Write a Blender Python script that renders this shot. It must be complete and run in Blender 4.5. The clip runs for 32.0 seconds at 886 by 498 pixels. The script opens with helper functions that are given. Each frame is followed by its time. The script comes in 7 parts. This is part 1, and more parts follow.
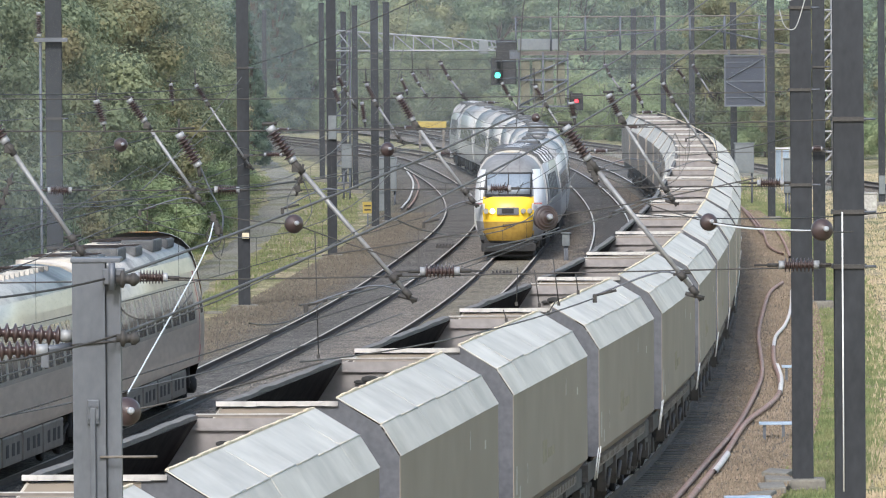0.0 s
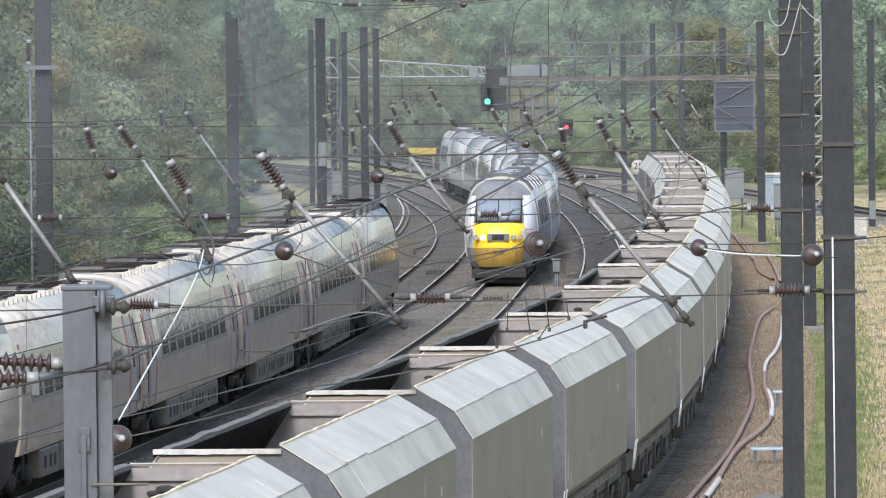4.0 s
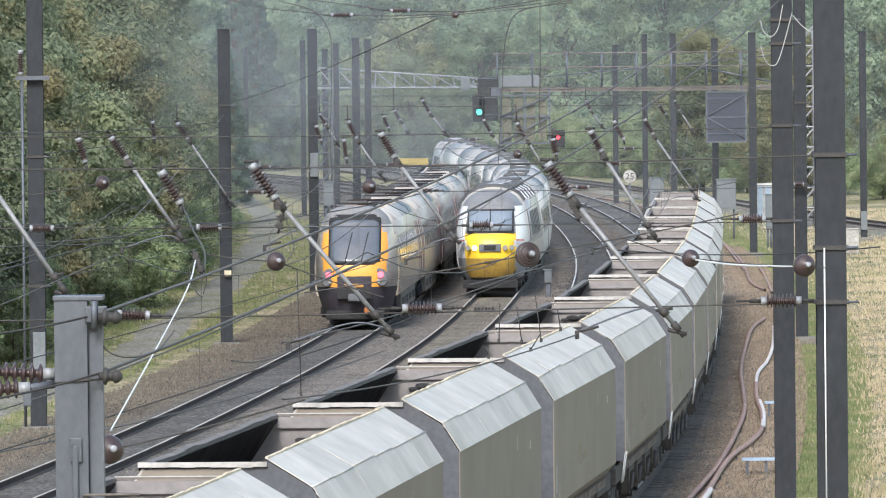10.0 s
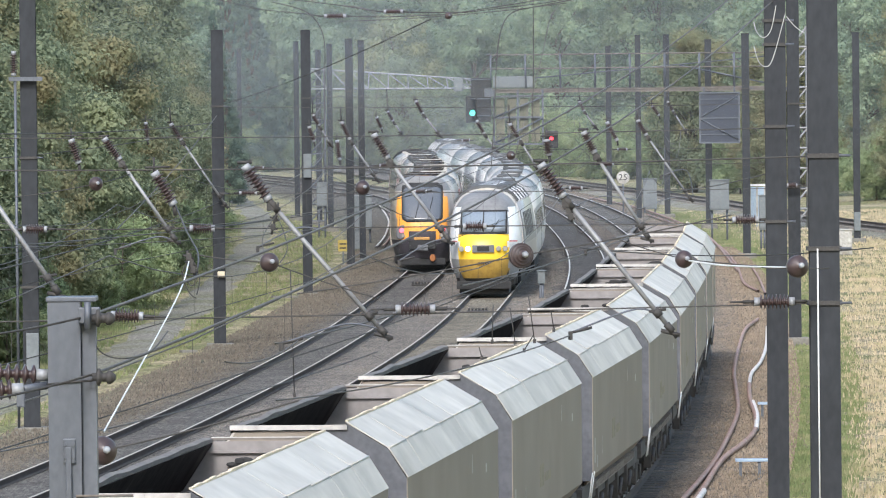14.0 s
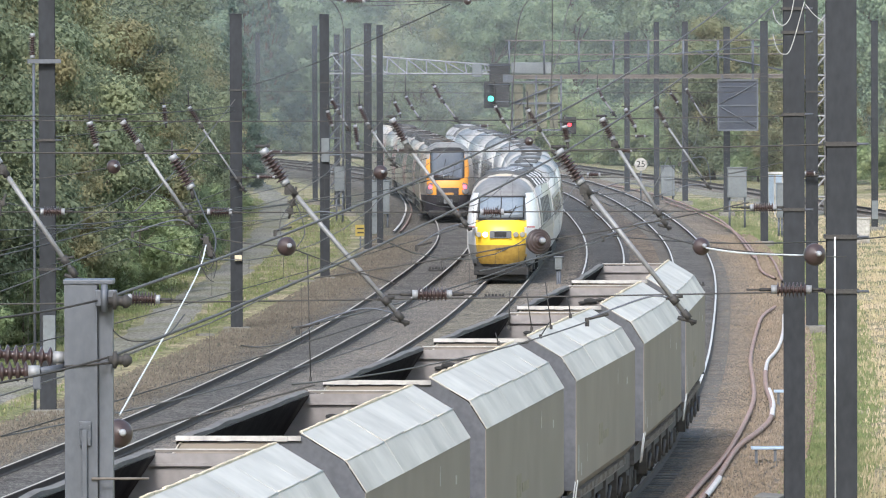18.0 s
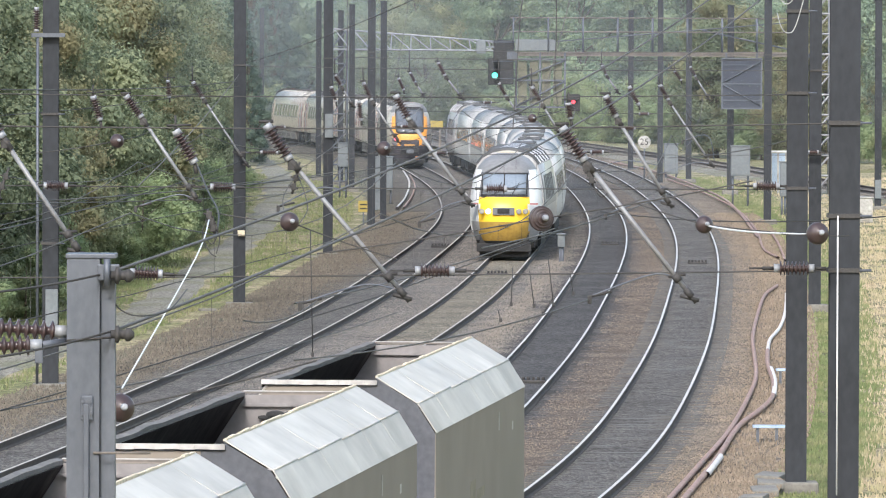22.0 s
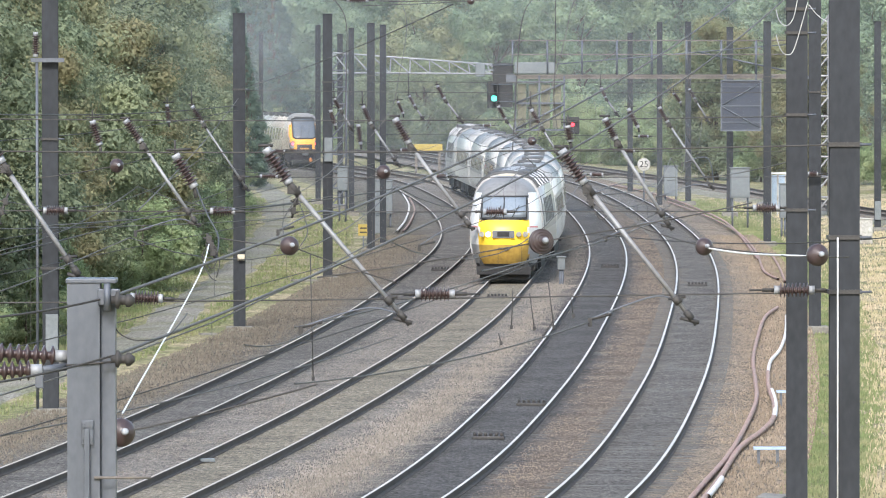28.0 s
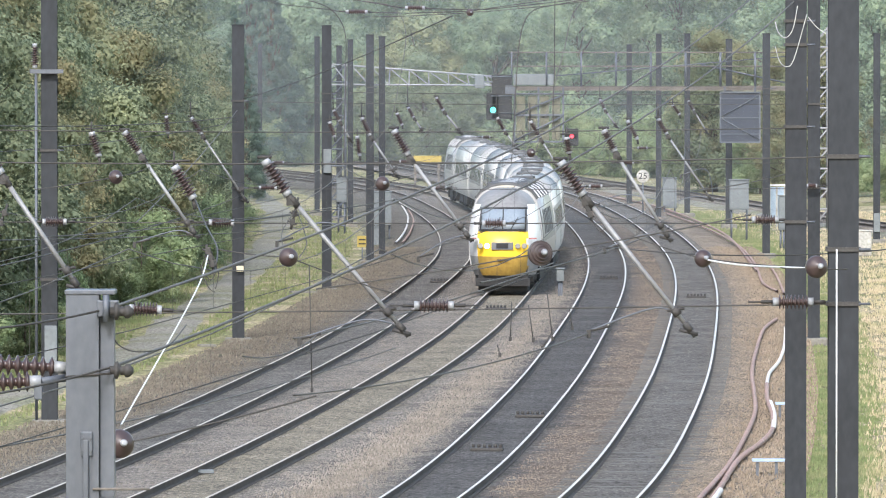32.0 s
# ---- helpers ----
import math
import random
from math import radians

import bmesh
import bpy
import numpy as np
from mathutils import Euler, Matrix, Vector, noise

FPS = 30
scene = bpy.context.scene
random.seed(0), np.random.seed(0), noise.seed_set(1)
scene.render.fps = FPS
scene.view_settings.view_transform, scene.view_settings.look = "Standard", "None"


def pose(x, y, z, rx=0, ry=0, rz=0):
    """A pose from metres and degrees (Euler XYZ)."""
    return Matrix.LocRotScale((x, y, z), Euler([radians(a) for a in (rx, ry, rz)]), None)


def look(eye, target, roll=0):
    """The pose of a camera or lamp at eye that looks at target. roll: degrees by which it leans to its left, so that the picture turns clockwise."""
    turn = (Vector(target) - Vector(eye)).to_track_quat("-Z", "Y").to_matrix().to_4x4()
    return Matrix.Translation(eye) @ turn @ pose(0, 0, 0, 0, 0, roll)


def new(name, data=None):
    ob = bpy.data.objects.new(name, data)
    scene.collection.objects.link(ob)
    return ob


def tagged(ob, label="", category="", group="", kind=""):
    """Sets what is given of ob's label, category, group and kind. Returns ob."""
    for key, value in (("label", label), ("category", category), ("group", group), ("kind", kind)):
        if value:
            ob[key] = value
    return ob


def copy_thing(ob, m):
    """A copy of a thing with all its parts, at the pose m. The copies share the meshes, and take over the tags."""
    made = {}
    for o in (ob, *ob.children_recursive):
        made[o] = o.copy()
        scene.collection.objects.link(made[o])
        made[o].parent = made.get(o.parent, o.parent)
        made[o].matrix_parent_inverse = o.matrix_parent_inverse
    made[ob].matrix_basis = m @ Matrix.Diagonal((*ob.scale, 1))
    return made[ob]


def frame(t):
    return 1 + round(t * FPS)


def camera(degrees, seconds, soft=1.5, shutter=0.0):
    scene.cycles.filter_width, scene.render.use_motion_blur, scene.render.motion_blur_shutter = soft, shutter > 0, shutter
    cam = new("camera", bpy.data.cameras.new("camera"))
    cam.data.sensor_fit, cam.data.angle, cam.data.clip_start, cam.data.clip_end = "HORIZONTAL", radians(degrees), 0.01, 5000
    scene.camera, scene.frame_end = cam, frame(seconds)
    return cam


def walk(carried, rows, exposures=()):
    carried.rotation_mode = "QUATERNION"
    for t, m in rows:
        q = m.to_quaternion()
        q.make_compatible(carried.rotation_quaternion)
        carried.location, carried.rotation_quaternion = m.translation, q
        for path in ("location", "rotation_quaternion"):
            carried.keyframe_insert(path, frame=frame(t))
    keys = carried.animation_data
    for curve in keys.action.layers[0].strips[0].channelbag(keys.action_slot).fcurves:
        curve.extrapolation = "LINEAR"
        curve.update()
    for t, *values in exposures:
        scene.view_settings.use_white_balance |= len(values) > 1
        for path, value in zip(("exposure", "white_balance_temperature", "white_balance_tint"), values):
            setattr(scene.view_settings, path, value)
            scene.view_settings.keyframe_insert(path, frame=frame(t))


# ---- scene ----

EYE = (0.0, 0.0, 8.45)
cam = camera(2 * math.degrees(math.atan(784 / 14500)), 32.0, soft=1.1)


def aim(pan, down, roll):
    """A pose at the fixed stand: degrees to the right, below the horizon and of lean."""
    return pose(*EYE, 90 - down, 0, -pan) @ pose(0, 0, 0, 0, 0, roll)


# the camera stands still and is only panned and tilted a little by hand
SWAY = [
    (0, -0.0403, 1.5585, -0.415), (0.5, -0.0194, 1.5332, -0.485), (1, 0.0156, 1.5091, -0.514),
    (1.5, 0.0209, 1.4911, -0.571), (2, 0.0095, 1.4795, -0.661), (2.5, 0.0027, 1.4517, -0.643),
    (3, -0.0009, 1.4297, -0.669), (3.5, 0.0081, 1.4058, -0.640), (5.5, 0.0706, 1.2935, -0.553),
    (6, 0.1069, 1.2855, -0.590), (6.5, 0.1098, 1.2619, -0.628), (7, 0.1067, 1.2514, -0.610),
    (7.5, 0.0881, 1.2324, -0.638), (8, 0.0833, 1.2331, -0.554), (8.5, 0.0880, 1.2573, -0.561),
    (9, 0.1087, 1.2790, -0.574), (9.5, 0.0958, 1.3042, -0.548), (10, 0.0869, 1.3013, -0.589),
    (10.5, 0.0865, 1.2997, -0.558), (11, 0.1023, 1.3125, -0.544), (11.5, 0.1180, 1.3159, -0.604),
    (12, 0.1370, 1.3013, -0.560), (12.5, 0.1401, 1.2766, -0.531), (13, 0.1517, 1.2623, -0.561),
    (13.5, 0.1369, 1.2968, -0.611), (15.5, 0.0654, 1.2870, -0.470), (16, 0.0212, 1.3429, -0.399),
    (16.5, 0.0019, 1.3970, -0.317), (17, 0.0163, 1.4159, -0.274), (17.5, 0.0169, 1.4138, -0.252),
    (18, 0.0125, 1.3969, -0.171), (18.5, 0.0191, 1.3959, -0.162), (19, 0.0052, 1.4297, -0.075),
    (19.5, 0.0138, 1.4882, -0.005), (20, 0.0173, 1.4787, -0.044), (20.5, 0.0294, 1.4599, -0.075),
    (21, 0.0592, 1.4240, 0.076), (21.5, 0.0591, 1.4431, 0.262), (22, -0.0073, 1.5614, 0.203),
    (22.5, -0.0712, 1.6549, 0.138), (23, -0.0753, 1.6862, 0.107), (23.5, -0.0749, 1.7298, 0.031),
    (24, -0.0612, 1.7323, -0.019), (24.5, -0.0429, 1.7098, -0.012), (25, -0.0072, 1.7079, -0.079),
    (25.5, 0.0276, 1.6754, -0.114), (27.5, 0.0184, 1.4057, -0.170), (28, -0.0073, 1.3989, -0.049),
    (28.5, -0.0187, 1.3534, 0.004), (29, -0.0188, 1.3093, -0.045), (29.5, -0.0286, 1.2851, -0.028),
    (30, -0.0439, 1.3028, -0.011), (30.5, -0.0330, 1.3160, -0.011), (31, -0.0180, 1.3140, 0.030),
    (31.5, -0.0187, 1.3232, 0.003), (32, -0.0000, 1.3177, 0.000),
]
walk(cam, [(t, aim(a, b, c)) for t, a, b, c in SWAY],
     exposures=[(0, 0.94, 6350, 11), (6, 0.94, 6280, 11), (13, 0.99, 6280, 11), (19, 1.03, 6320, 11), (24, 1.15, 6400, 12), (28, 1.23, 6330, 11), (32, 1.27, 6330, 11)])

# ---- light: a bright, thinly overcast day ----
SUN_UP, SUN_ROUND = radians(40), radians(191)
world = bpy.data.worlds.new("sky")
scene.world = world
world.use_nodes = True
sky = world.node_tree.nodes.new("ShaderNodeTexSky")
sky.sky_type, sky.sun_disc, sky.sun_elevation, sky.sun_rotation = "NISHITA", False, SUN_UP, SUN_ROUND
sky.air_density, sky.dust_density, sky.ozone_density = 1.4, 2.0, 1.0
back = world.node_tree.nodes["Background"]
world.node_tree.links.new(sky.outputs[0], back.inputs[0])
back.inputs[1].default_value = 0.15
sun = new("sun", bpy.data.lights.new("sun", "SUN"))
sun.data.energy, sun.data.angle, sun.data.color = 2.0, radians(12), (1.0, 0.985, 0.955)
sun_from = Vector((math.sin(SUN_ROUND) * math.cos(SUN_UP), math.cos(SUN_ROUND) * math.cos(SUN_UP), math.sin(SUN_UP)))
sun.matrix_world = look(sun_from * 100, (0, 0, 0))

# ---- materials ----


def mat(name, base, rough=0.6, metal=0.0, var=0.25, scale=1.5, fine=12.0, bump=0.0, spots=None, spot_at=0.62, streak=None, emit=0.0, spec=0.4, obj=True, rnd=0.0):
    """A surface with variation at two scales, fine relief, and stains in a second colour."""
    m = bpy.data.materials.new(name)
    m.use_nodes = True
    nt = m.node_tree
    b = nt.nodes["Principled BSDF"]
    b.inputs["Roughness"].default_value, b.inputs["Metallic"].default_value = rough, metal
    b.inputs["Specular IOR Level"].default_value = spec
    co = nt.nodes.new("ShaderNodeTexCoord")
    mp = nt.nodes.new("ShaderNodeMapping")
    nt.links.new(co.outputs["Object"], mp.inputs[0])
    if streak:
        mp.inputs["Scale"].default_value = streak
    n1, n2 = nt.nodes.new("ShaderNodeTexNoise"), nt.nodes.new("ShaderNodeTexNoise")
    n1.inputs["Scale"].default_value, n1.inputs["Detail"].default_value = scale, 4
    n2.inputs["Scale"].default_value, n2.inputs["Detail"].default_value = fine, 3
    nt.links.new(mp.outputs[0], n1.inputs["Vector"])
    nt.links.new(mp.outputs[0], n2.inputs["Vector"])
    add = nt.nodes.new("ShaderNodeMath")
    add.operation = "ADD"
    nt.links.new(n1.outputs[0], add.inputs[0])
    nt.links.new(n2.outputs[0], add.inputs[1])
    rg = nt.nodes.new("ShaderNodeMapRange")
    rg.inputs[1].default_value, rg.inputs[2].default_value = 0.7, 1.3
    rg.inputs[3].default_value, rg.inputs[4].default_value = 1 - var, 1 + var
    nt.links.new(add.outputs[0], rg.inputs[0])
    last = None
    rgb = nt.nodes.new("ShaderNodeRGB")
    rgb.outputs[0].default_value = (*base, 1)
    last = rgb.outputs[0]
    if spots:
        n3 = nt.nodes.new("ShaderNodeTexNoise")
        n3.inputs["Scale"].default_value, n3.inputs["Detail"].default_value = scale * 0.7, 8
        nt.links.new(mp.outputs[0], n3.inputs["Vector"])
        r3 = nt.nodes.new("ShaderNodeMapRange")
        r3.inputs[1].default_value, r3.inputs[2].default_value = spot_at - 0.08, spot_at + 0.1
        nt.links.new(n3.outputs[0], r3.inputs[0])
        mx = nt.nodes.new("ShaderNodeMixRGB")
        mx.inputs[2].default_value = (*spots, 1)
        nt.links.new(r3.outputs[0], mx.inputs[0])
        nt.links.new(last, mx.inputs[1])
        last = mx.outputs[0]
    mul = nt.nodes.new("ShaderNodeVectorMath")
    mul.operation = "SCALE"
    nt.links.new(last, mul.inputs[0])
    nt.links.new(rg.outputs[0], mul.inputs["Scale"])
    last = mul.outputs[0]
    if rnd:
        oi = nt.nodes.new("ShaderNodeObjectInfo")
        gi = nt.nodes.new("ShaderNodeNewGeometry")
        sm = nt.nodes.new("ShaderNodeMath")
        sm.operation = "ADD"
        nt.links.new(oi.outputs["Random"], sm.inputs[0])
        nt.links.new(gi.outputs["Random Per Island"], sm.inputs[1])
        rr = nt.nodes.new("ShaderNodeMapRange")
        rr.inputs[2].default_value = 2.0
        rr.inputs[3].default_value, rr.inputs[4].default_value = 1 - rnd, 1 + rnd
        nt.links.new(sm.outputs[0], rr.inputs[0])
        m2 = nt.nodes.new("ShaderNodeVectorMath")
        m2.operation = "SCALE"
        nt.links.new(last, m2.inputs[0])
        nt.links.new(rr.outputs[0], m2.inputs["Scale"])
        last = m2.outputs[0]
    nt.links.new(last, b.inputs["Base Color"])
    if bump:
        bp = nt.nodes.new("ShaderNodeBump")
        bp.inputs["Strength"].default_value, bp.inputs["Distance"].default_value = bump, 0.03
        nt.links.new(n2.outputs[0], bp.inputs["Height"])
        nt.links.new(bp.outputs[0], b.inputs["Normal"])
    if emit:
        b.inputs["Emission Color"].default_value, b.inputs["Emission Strength"].default_value = (*base, 1), emit
    return m


def stones(name, base, second, size=16.0, patch=0.35, dark=0.5):
    """Track ballast: small broken stones of two tones, with large patches of oil and dust."""
    m = bpy.data.materials.new(name)
    m.use_nodes = True
    nt = m.node_tree
    b = nt.nodes["Principled BSDF"]
    b.inputs["Roughness"].default_value, b.inputs["Specular IOR Level"].default_value = 0.95, 0.15
    co = nt.nodes.new("ShaderNodeTexCoord")
    vo = nt.nodes.new("ShaderNodeTexVoronoi")
    vo.inputs["Scale"].default_value = size
    nt.links.new(co.outputs["Object"], vo.inputs["Vector"])
    big = nt.nodes.new("ShaderNodeTexNoise")
    big.inputs["Scale"].default_value, big.inputs["Detail"].default_value = patch, 6
    nt.links.new(co.outputs["Object"], big.inputs["Vector"])
    rp = nt.nodes.new("ShaderNodeMapRange")
    rp.inputs[1].default_value, rp.inputs[2].default_value = 0.4, 0.65
    nt.links.new(big.outputs[0], rp.inputs[0])
    mx = nt.nodes.new("ShaderNodeMixRGB")
    mx.inputs[1].default_value, mx.inputs[2].default_value = (*base, 1), (*second, 1)
    nt.links.new(rp.outputs[0], mx.inputs[0])
    sp = nt.nodes.new("ShaderNodeSeparateColor")
    nt.links.new(vo.outputs["Color"], sp.inputs[0])
    rv = nt.nodes.new("ShaderNodeMapRange")
    rv.inputs[3].default_value, rv.inputs[4].default_value = 1 - dark, 1 + dark
    nt.links.new(sp.outputs[0], rv.inputs[0])
    gap = nt.nodes.new("ShaderNodeMapRange")
    gap.inputs[1].default_value, gap.inputs[2].default_value = 0.35, 0.75
    gap.inputs[3].default_value, gap.inputs[4].default_value = 1.0, 0.45
    nt.links.new(vo.outputs["Distance"], gap.inputs[0])
    mm = nt.nodes.new("ShaderNodeMath")
    mm.operation = "MULTIPLY"
    nt.links.new(rv.outputs[0], mm.inputs[0])
    nt.links.new(gap.outputs[0], mm.inputs[1])
    mul = nt.nodes.new("ShaderNodeVectorMath")
    mul.operation = "SCALE"
    nt.links.new(mx.outputs[0], mul.inputs[0])
    nt.links.new(mm.outputs[0], mul.inputs["Scale"])
    nt.links.new(mul.outputs[0], b.inputs["Base Color"])
    bp = nt.nodes.new("ShaderNodeBump")
    bp.inputs["Strength"].default_value, bp.inputs["Distance"].default_value = 0.9, 0.03
    bp.invert = True
    nt.links.new(vo.outputs["Distance"], bp.inputs["Height"])
    nt.links.new(bp.outputs[0], b.inputs["Normal"])
    return m


def leaf_mat(name, base, second, rnd=0.22):
    """Leaves: two greens mixed from clump to clump, a little light let through."""
    m = bpy.data.materials.new(name)
    m.use_nodes = True
    nt = m.node_tree
    b = nt.nodes["Principled BSDF"]
    b.inputs["Roughness"].default_value, b.inputs["Specular IOR Level"].default_value = 0.75, 0.12
    gi = nt.nodes.new("ShaderNodeNewGeometry")
    oi = nt.nodes.new("ShaderNodeObjectInfo")
    co = nt.nodes.new("ShaderNodeTexCoord")
    ns = nt.nodes.new("ShaderNodeTexNoise")
    ns.inputs["Scale"].default_value, ns.inputs["Detail"].default_value = 0.45, 3
    nt.links.new(co.outputs["Object"], ns.inputs["Vector"])
    mixf = nt.nodes.new("ShaderNodeMapRange")
    mixf.inputs[1].default_value, mixf.inputs[2].default_value = 0.42, 0.64
    nt.links.new(ns.outputs[0], mixf.inputs[0])
    mx = nt.nodes.new("ShaderNodeMixRGB")
    mx.inputs[1].default_value, mx.inputs[2].default_value = (*base, 1), (*second, 1)
    nt.links.new(mixf.outputs[0], mx.inputs[0])
    sm = nt.nodes.new("ShaderNodeMath")
    sm.operation = "ADD"
    nt.links.new(gi.outputs["Random Per Island"], sm.inputs[0])
    nt.links.new(oi.outputs["Random"], sm.inputs[1])
    rr = nt.nodes.new("ShaderNodeMapRange")
    rr.inputs[2].default_value = 2.0
    rr.inputs[3].default_value, rr.inputs[4].default_value = 1 - rnd, 1 + rnd
    nt.links.new(sm.outputs[0], rr.inputs[0])
    mul = nt.nodes.new("ShaderNodeVectorMath")
    mul.operation = "SCALE"
    nt.links.new(mx.outputs[0], mul.inputs[0])
    nt.links.new(rr.outputs[0], mul.inputs["Scale"])
    tw = nt.nodes.new("ShaderNodeTexNoise")           # leaf and twig grain
    tw.inputs["Scale"].default_value, tw.inputs["Detail"].default_value = 7.0, 4
    nt.links.new(co.outputs["Object"], tw.inputs["Vector"])
    tg = nt.nodes.new("ShaderNodeMapRange")
    tg.inputs[1].default_value, tg.inputs[2].default_value = 0.3, 0.7
    tg.inputs[3].default_value, tg.inputs[4].default_value = 0.82, 1.16
    nt.links.new(tw.outputs[0], tg.inputs[0])
    m3 = nt.nodes.new("ShaderNodeVectorMath")
    m3.operation = "SCALE"
    nt.links.new(mul.outputs[0], m3.inputs[0])
    nt.links.new(tg.outputs[0], m3.inputs["Scale"])
    mul = m3
    nt.links.new(mul.outputs[0], b.inputs["Base Color"])
    bp = nt.nodes.new("ShaderNodeBump")
    bp.inputs["Strength"].default_value, bp.inputs["Distance"].default_value = 0.3, 0.08
    nt.links.new(tw.outputs[0], bp.inputs["Height"])
    nt.links.new(bp.outputs[0], b.inputs["Normal"])
    tr = nt.nodes.new("ShaderNodeBsdfTranslucent")
    nt.links.new(mul.outputs[0], tr.inputs[0])
    ms = nt.nodes.new("ShaderNodeMixShader")
    ms.inputs[0].default_value = 0.42
    nt.links.new(b.outputs[0], ms.inputs[1])
    nt.links.new(tr.outputs[0], ms.inputs[2])
    nt.links.new(ms.outputs[0], nt.nodes["Material Output"].inputs[0])
    return m


def grass_mat():
    """Verge: green and straw-coloured grass over brown earth."""
    m = stones("verge", (0.2, 0.2, 0.09), (0.4, 0.33, 0.21), size=7.0, patch=0.25, dark=0.35)
    return m


def ballast_mat(name, stops):
    """Ballast whose colour changes across the tracks: stops are (metres across the bed, colour)."""
    m = stones(name, (0.2, 0.2, 0.2), (0.2, 0.2, 0.2), size=14.0, dark=0.55)
    nt = m.node_tree
    mix = [n for n in nt.nodes if n.bl_idname == "ShaderNodeMixRGB"][0]
    uv = nt.nodes.new("ShaderNodeUVMap")
    uv.uv_map = "across"
    sx = nt.nodes.new("ShaderNodeSeparateXYZ")
    nt.links.new(uv.outputs[0], sx.inputs[0])
    co = nt.nodes.new("ShaderNodeTexCoord")
    total = sx.outputs[0]
    for sc, amp in ((0.5, 0.9), (3.5, 0.55)):
        n = nt.nodes.new("ShaderNodeTexNoise")
        n.inputs["Scale"].default_value, n.inputs["Detail"].default_value = sc, 5
        nt.links.new(co.outputs["Object"], n.inputs["Vector"])
        mr = nt.nodes.new("ShaderNodeMapRange")
        mr.inputs[3].default_value, mr.inputs[4].default_value = -amp, amp
        nt.links.new(n.outputs[0], mr.inputs[0])
        ad = nt.nodes.new("ShaderNodeMath")
        ad.operation = "ADD"
        nt.links.new(total, ad.inputs[0])
        nt.links.new(mr.outputs[0], ad.inputs[1])
        total = ad.outputs[0]
    lo, hi = stops[0][0], stops[-1][0]
    mr = nt.nodes.new("ShaderNodeMapRange")
    mr.inputs[1].default_value, mr.inputs[2].default_value = lo, hi
    nt.links.new(total, mr.inputs[0])
    ramp = nt.nodes.new("ShaderNodeValToRGB")
    els = ramp.color_ramp.elements
    while len(els) < len(stops):
        els.new(0.5)
    for e, (at, c) in zip(els, stops):
        e.position, e.color = (at - lo) / (hi - lo), (*c, 1)
    nt.links.new(mr.outputs[0], ramp.inputs[0])
    nt.links.new(ramp.outputs[0], mix.inputs[1])
    dk = nt.nodes.new("ShaderNodeVectorMath")
    dk.operation = "SCALE"
    dk.inputs["Scale"].default_value = 0.72
    nt.links.new(ramp.outputs[0], dk.inputs[0])
    nt.links.new(dk.outputs[0], mix.inputs[2])
    return m


PALE, OILY, GREYB, SANDY, TAN, RUSTY = (0.215, 0.19, 0.163), (0.103, 0.096, 0.09), (0.152, 0.138, 0.122), (0.25, 0.217, 0.163), (0.25, 0.2, 0.15), (0.168, 0.133, 0.103)
M_BALLAST = ballast_mat("west ballast", ((-7.6, (0.2, 0.19, 0.13)), (-6.2, (0.135, 0.117, 0.092)), (-4.9, (0.165, 0.145, 0.12)), (-4.2, GREYB), (-2.7, GREYB), (-2.0, PALE), (-1.0, PALE), (-0.55, SANDY), (0.55, SANDY), (1.0, PALE), (2.6, PALE)))
M_BROWN = ballast_mat("east ballast", ((-2.6, PALE), (-1.5, PALE), (-0.95, OILY), (0.9, OILY), (1.5, RUSTY), (2.1, RUSTY), (2.7, GREYB), (4.2, GREYB), (4.9, TAN), (6.8, TAN), (7.8, (0.3, 0.26, 0.15))))
M_GRASS = grass_mat()
M_BLADE = leaf_mat("green verge grass", (0.2, 0.235, 0.105), (0.31, 0.3, 0.16))
M_STRAW = leaf_mat("straw-coloured grass", (0.56, 0.45, 0.31), (0.43, 0.37, 0.22))
M_PATH = stones("gravel path", (0.27, 0.25, 0.21), (0.2, 0.195, 0.125), size=9.0, patch=0.2, dark=0.2)
M_SLEEPER = mat("concrete sleeper", (0.145, 0.133, 0.118), 0.95, var=0.3, fine=30, bump=0.3, rnd=0.2)
M_SLEEPERD = mat("oil-stained sleeper", (0.1, 0.093, 0.084), 0.95, var=0.3, fine=30, bump=0.3, rnd=0.15)
M_RAILHEAD = mat("polished rail head", (0.53, 0.49, 0.44), 0.5, 0.45, 0.2, scale=0.4)
M_RAILDULL = mat("worn rail head", (0.37, 0.335, 0.29), 0.7, 0.0, 0.15)
M_RAIL = mat("rusty rail", (0.07, 0.056, 0.047), 0.85, 0.0, 0.3, fine=25)
M_MAST = mat("dark weathered steel", (0.024, 0.0265, 0.031), 0.75, 0.0, 0.3, scale=0.6, fine=6, streak=(1.5, 1.5, 0.7), spots=(0.045, 0.04, 0.037), spot_at=0.7, spec=0.3)
M_GALV = mat("galvanised steel", (0.1, 0.109, 0.127), 0.55, 0.4, 0.14, scale=2, fine=14, streak=(1.5, 1.5, 0.8))
M_TUBE = mat("bright tube", (0.215, 0.215, 0.22), 0.55, 0.3, 0.2, fine=18)
M_WIRE = mat("copper wire dark", (0.06, 0.057, 0.054), 0.75, 0.0, 0.15, spec=0.2)
M_WIREB = mat("bright aluminium wire", (0.1, 0.096, 0.09), 0.7, 0.0, 0.15, spec=0.2)
M_WIREM = mat("grey stranded wire", (0.105, 0.1, 0.095), 0.7, 0.0, 0.15, spec=0.2)
M_WIREG = mat("pale sleeved cable", (0.38, 0.38, 0.37), 0.6, 0.0, 0.2)
M_FERRO = mat("clamp iron", (0.055, 0.052, 0.05), 0.7, 0.4, 0.25, fine=30)
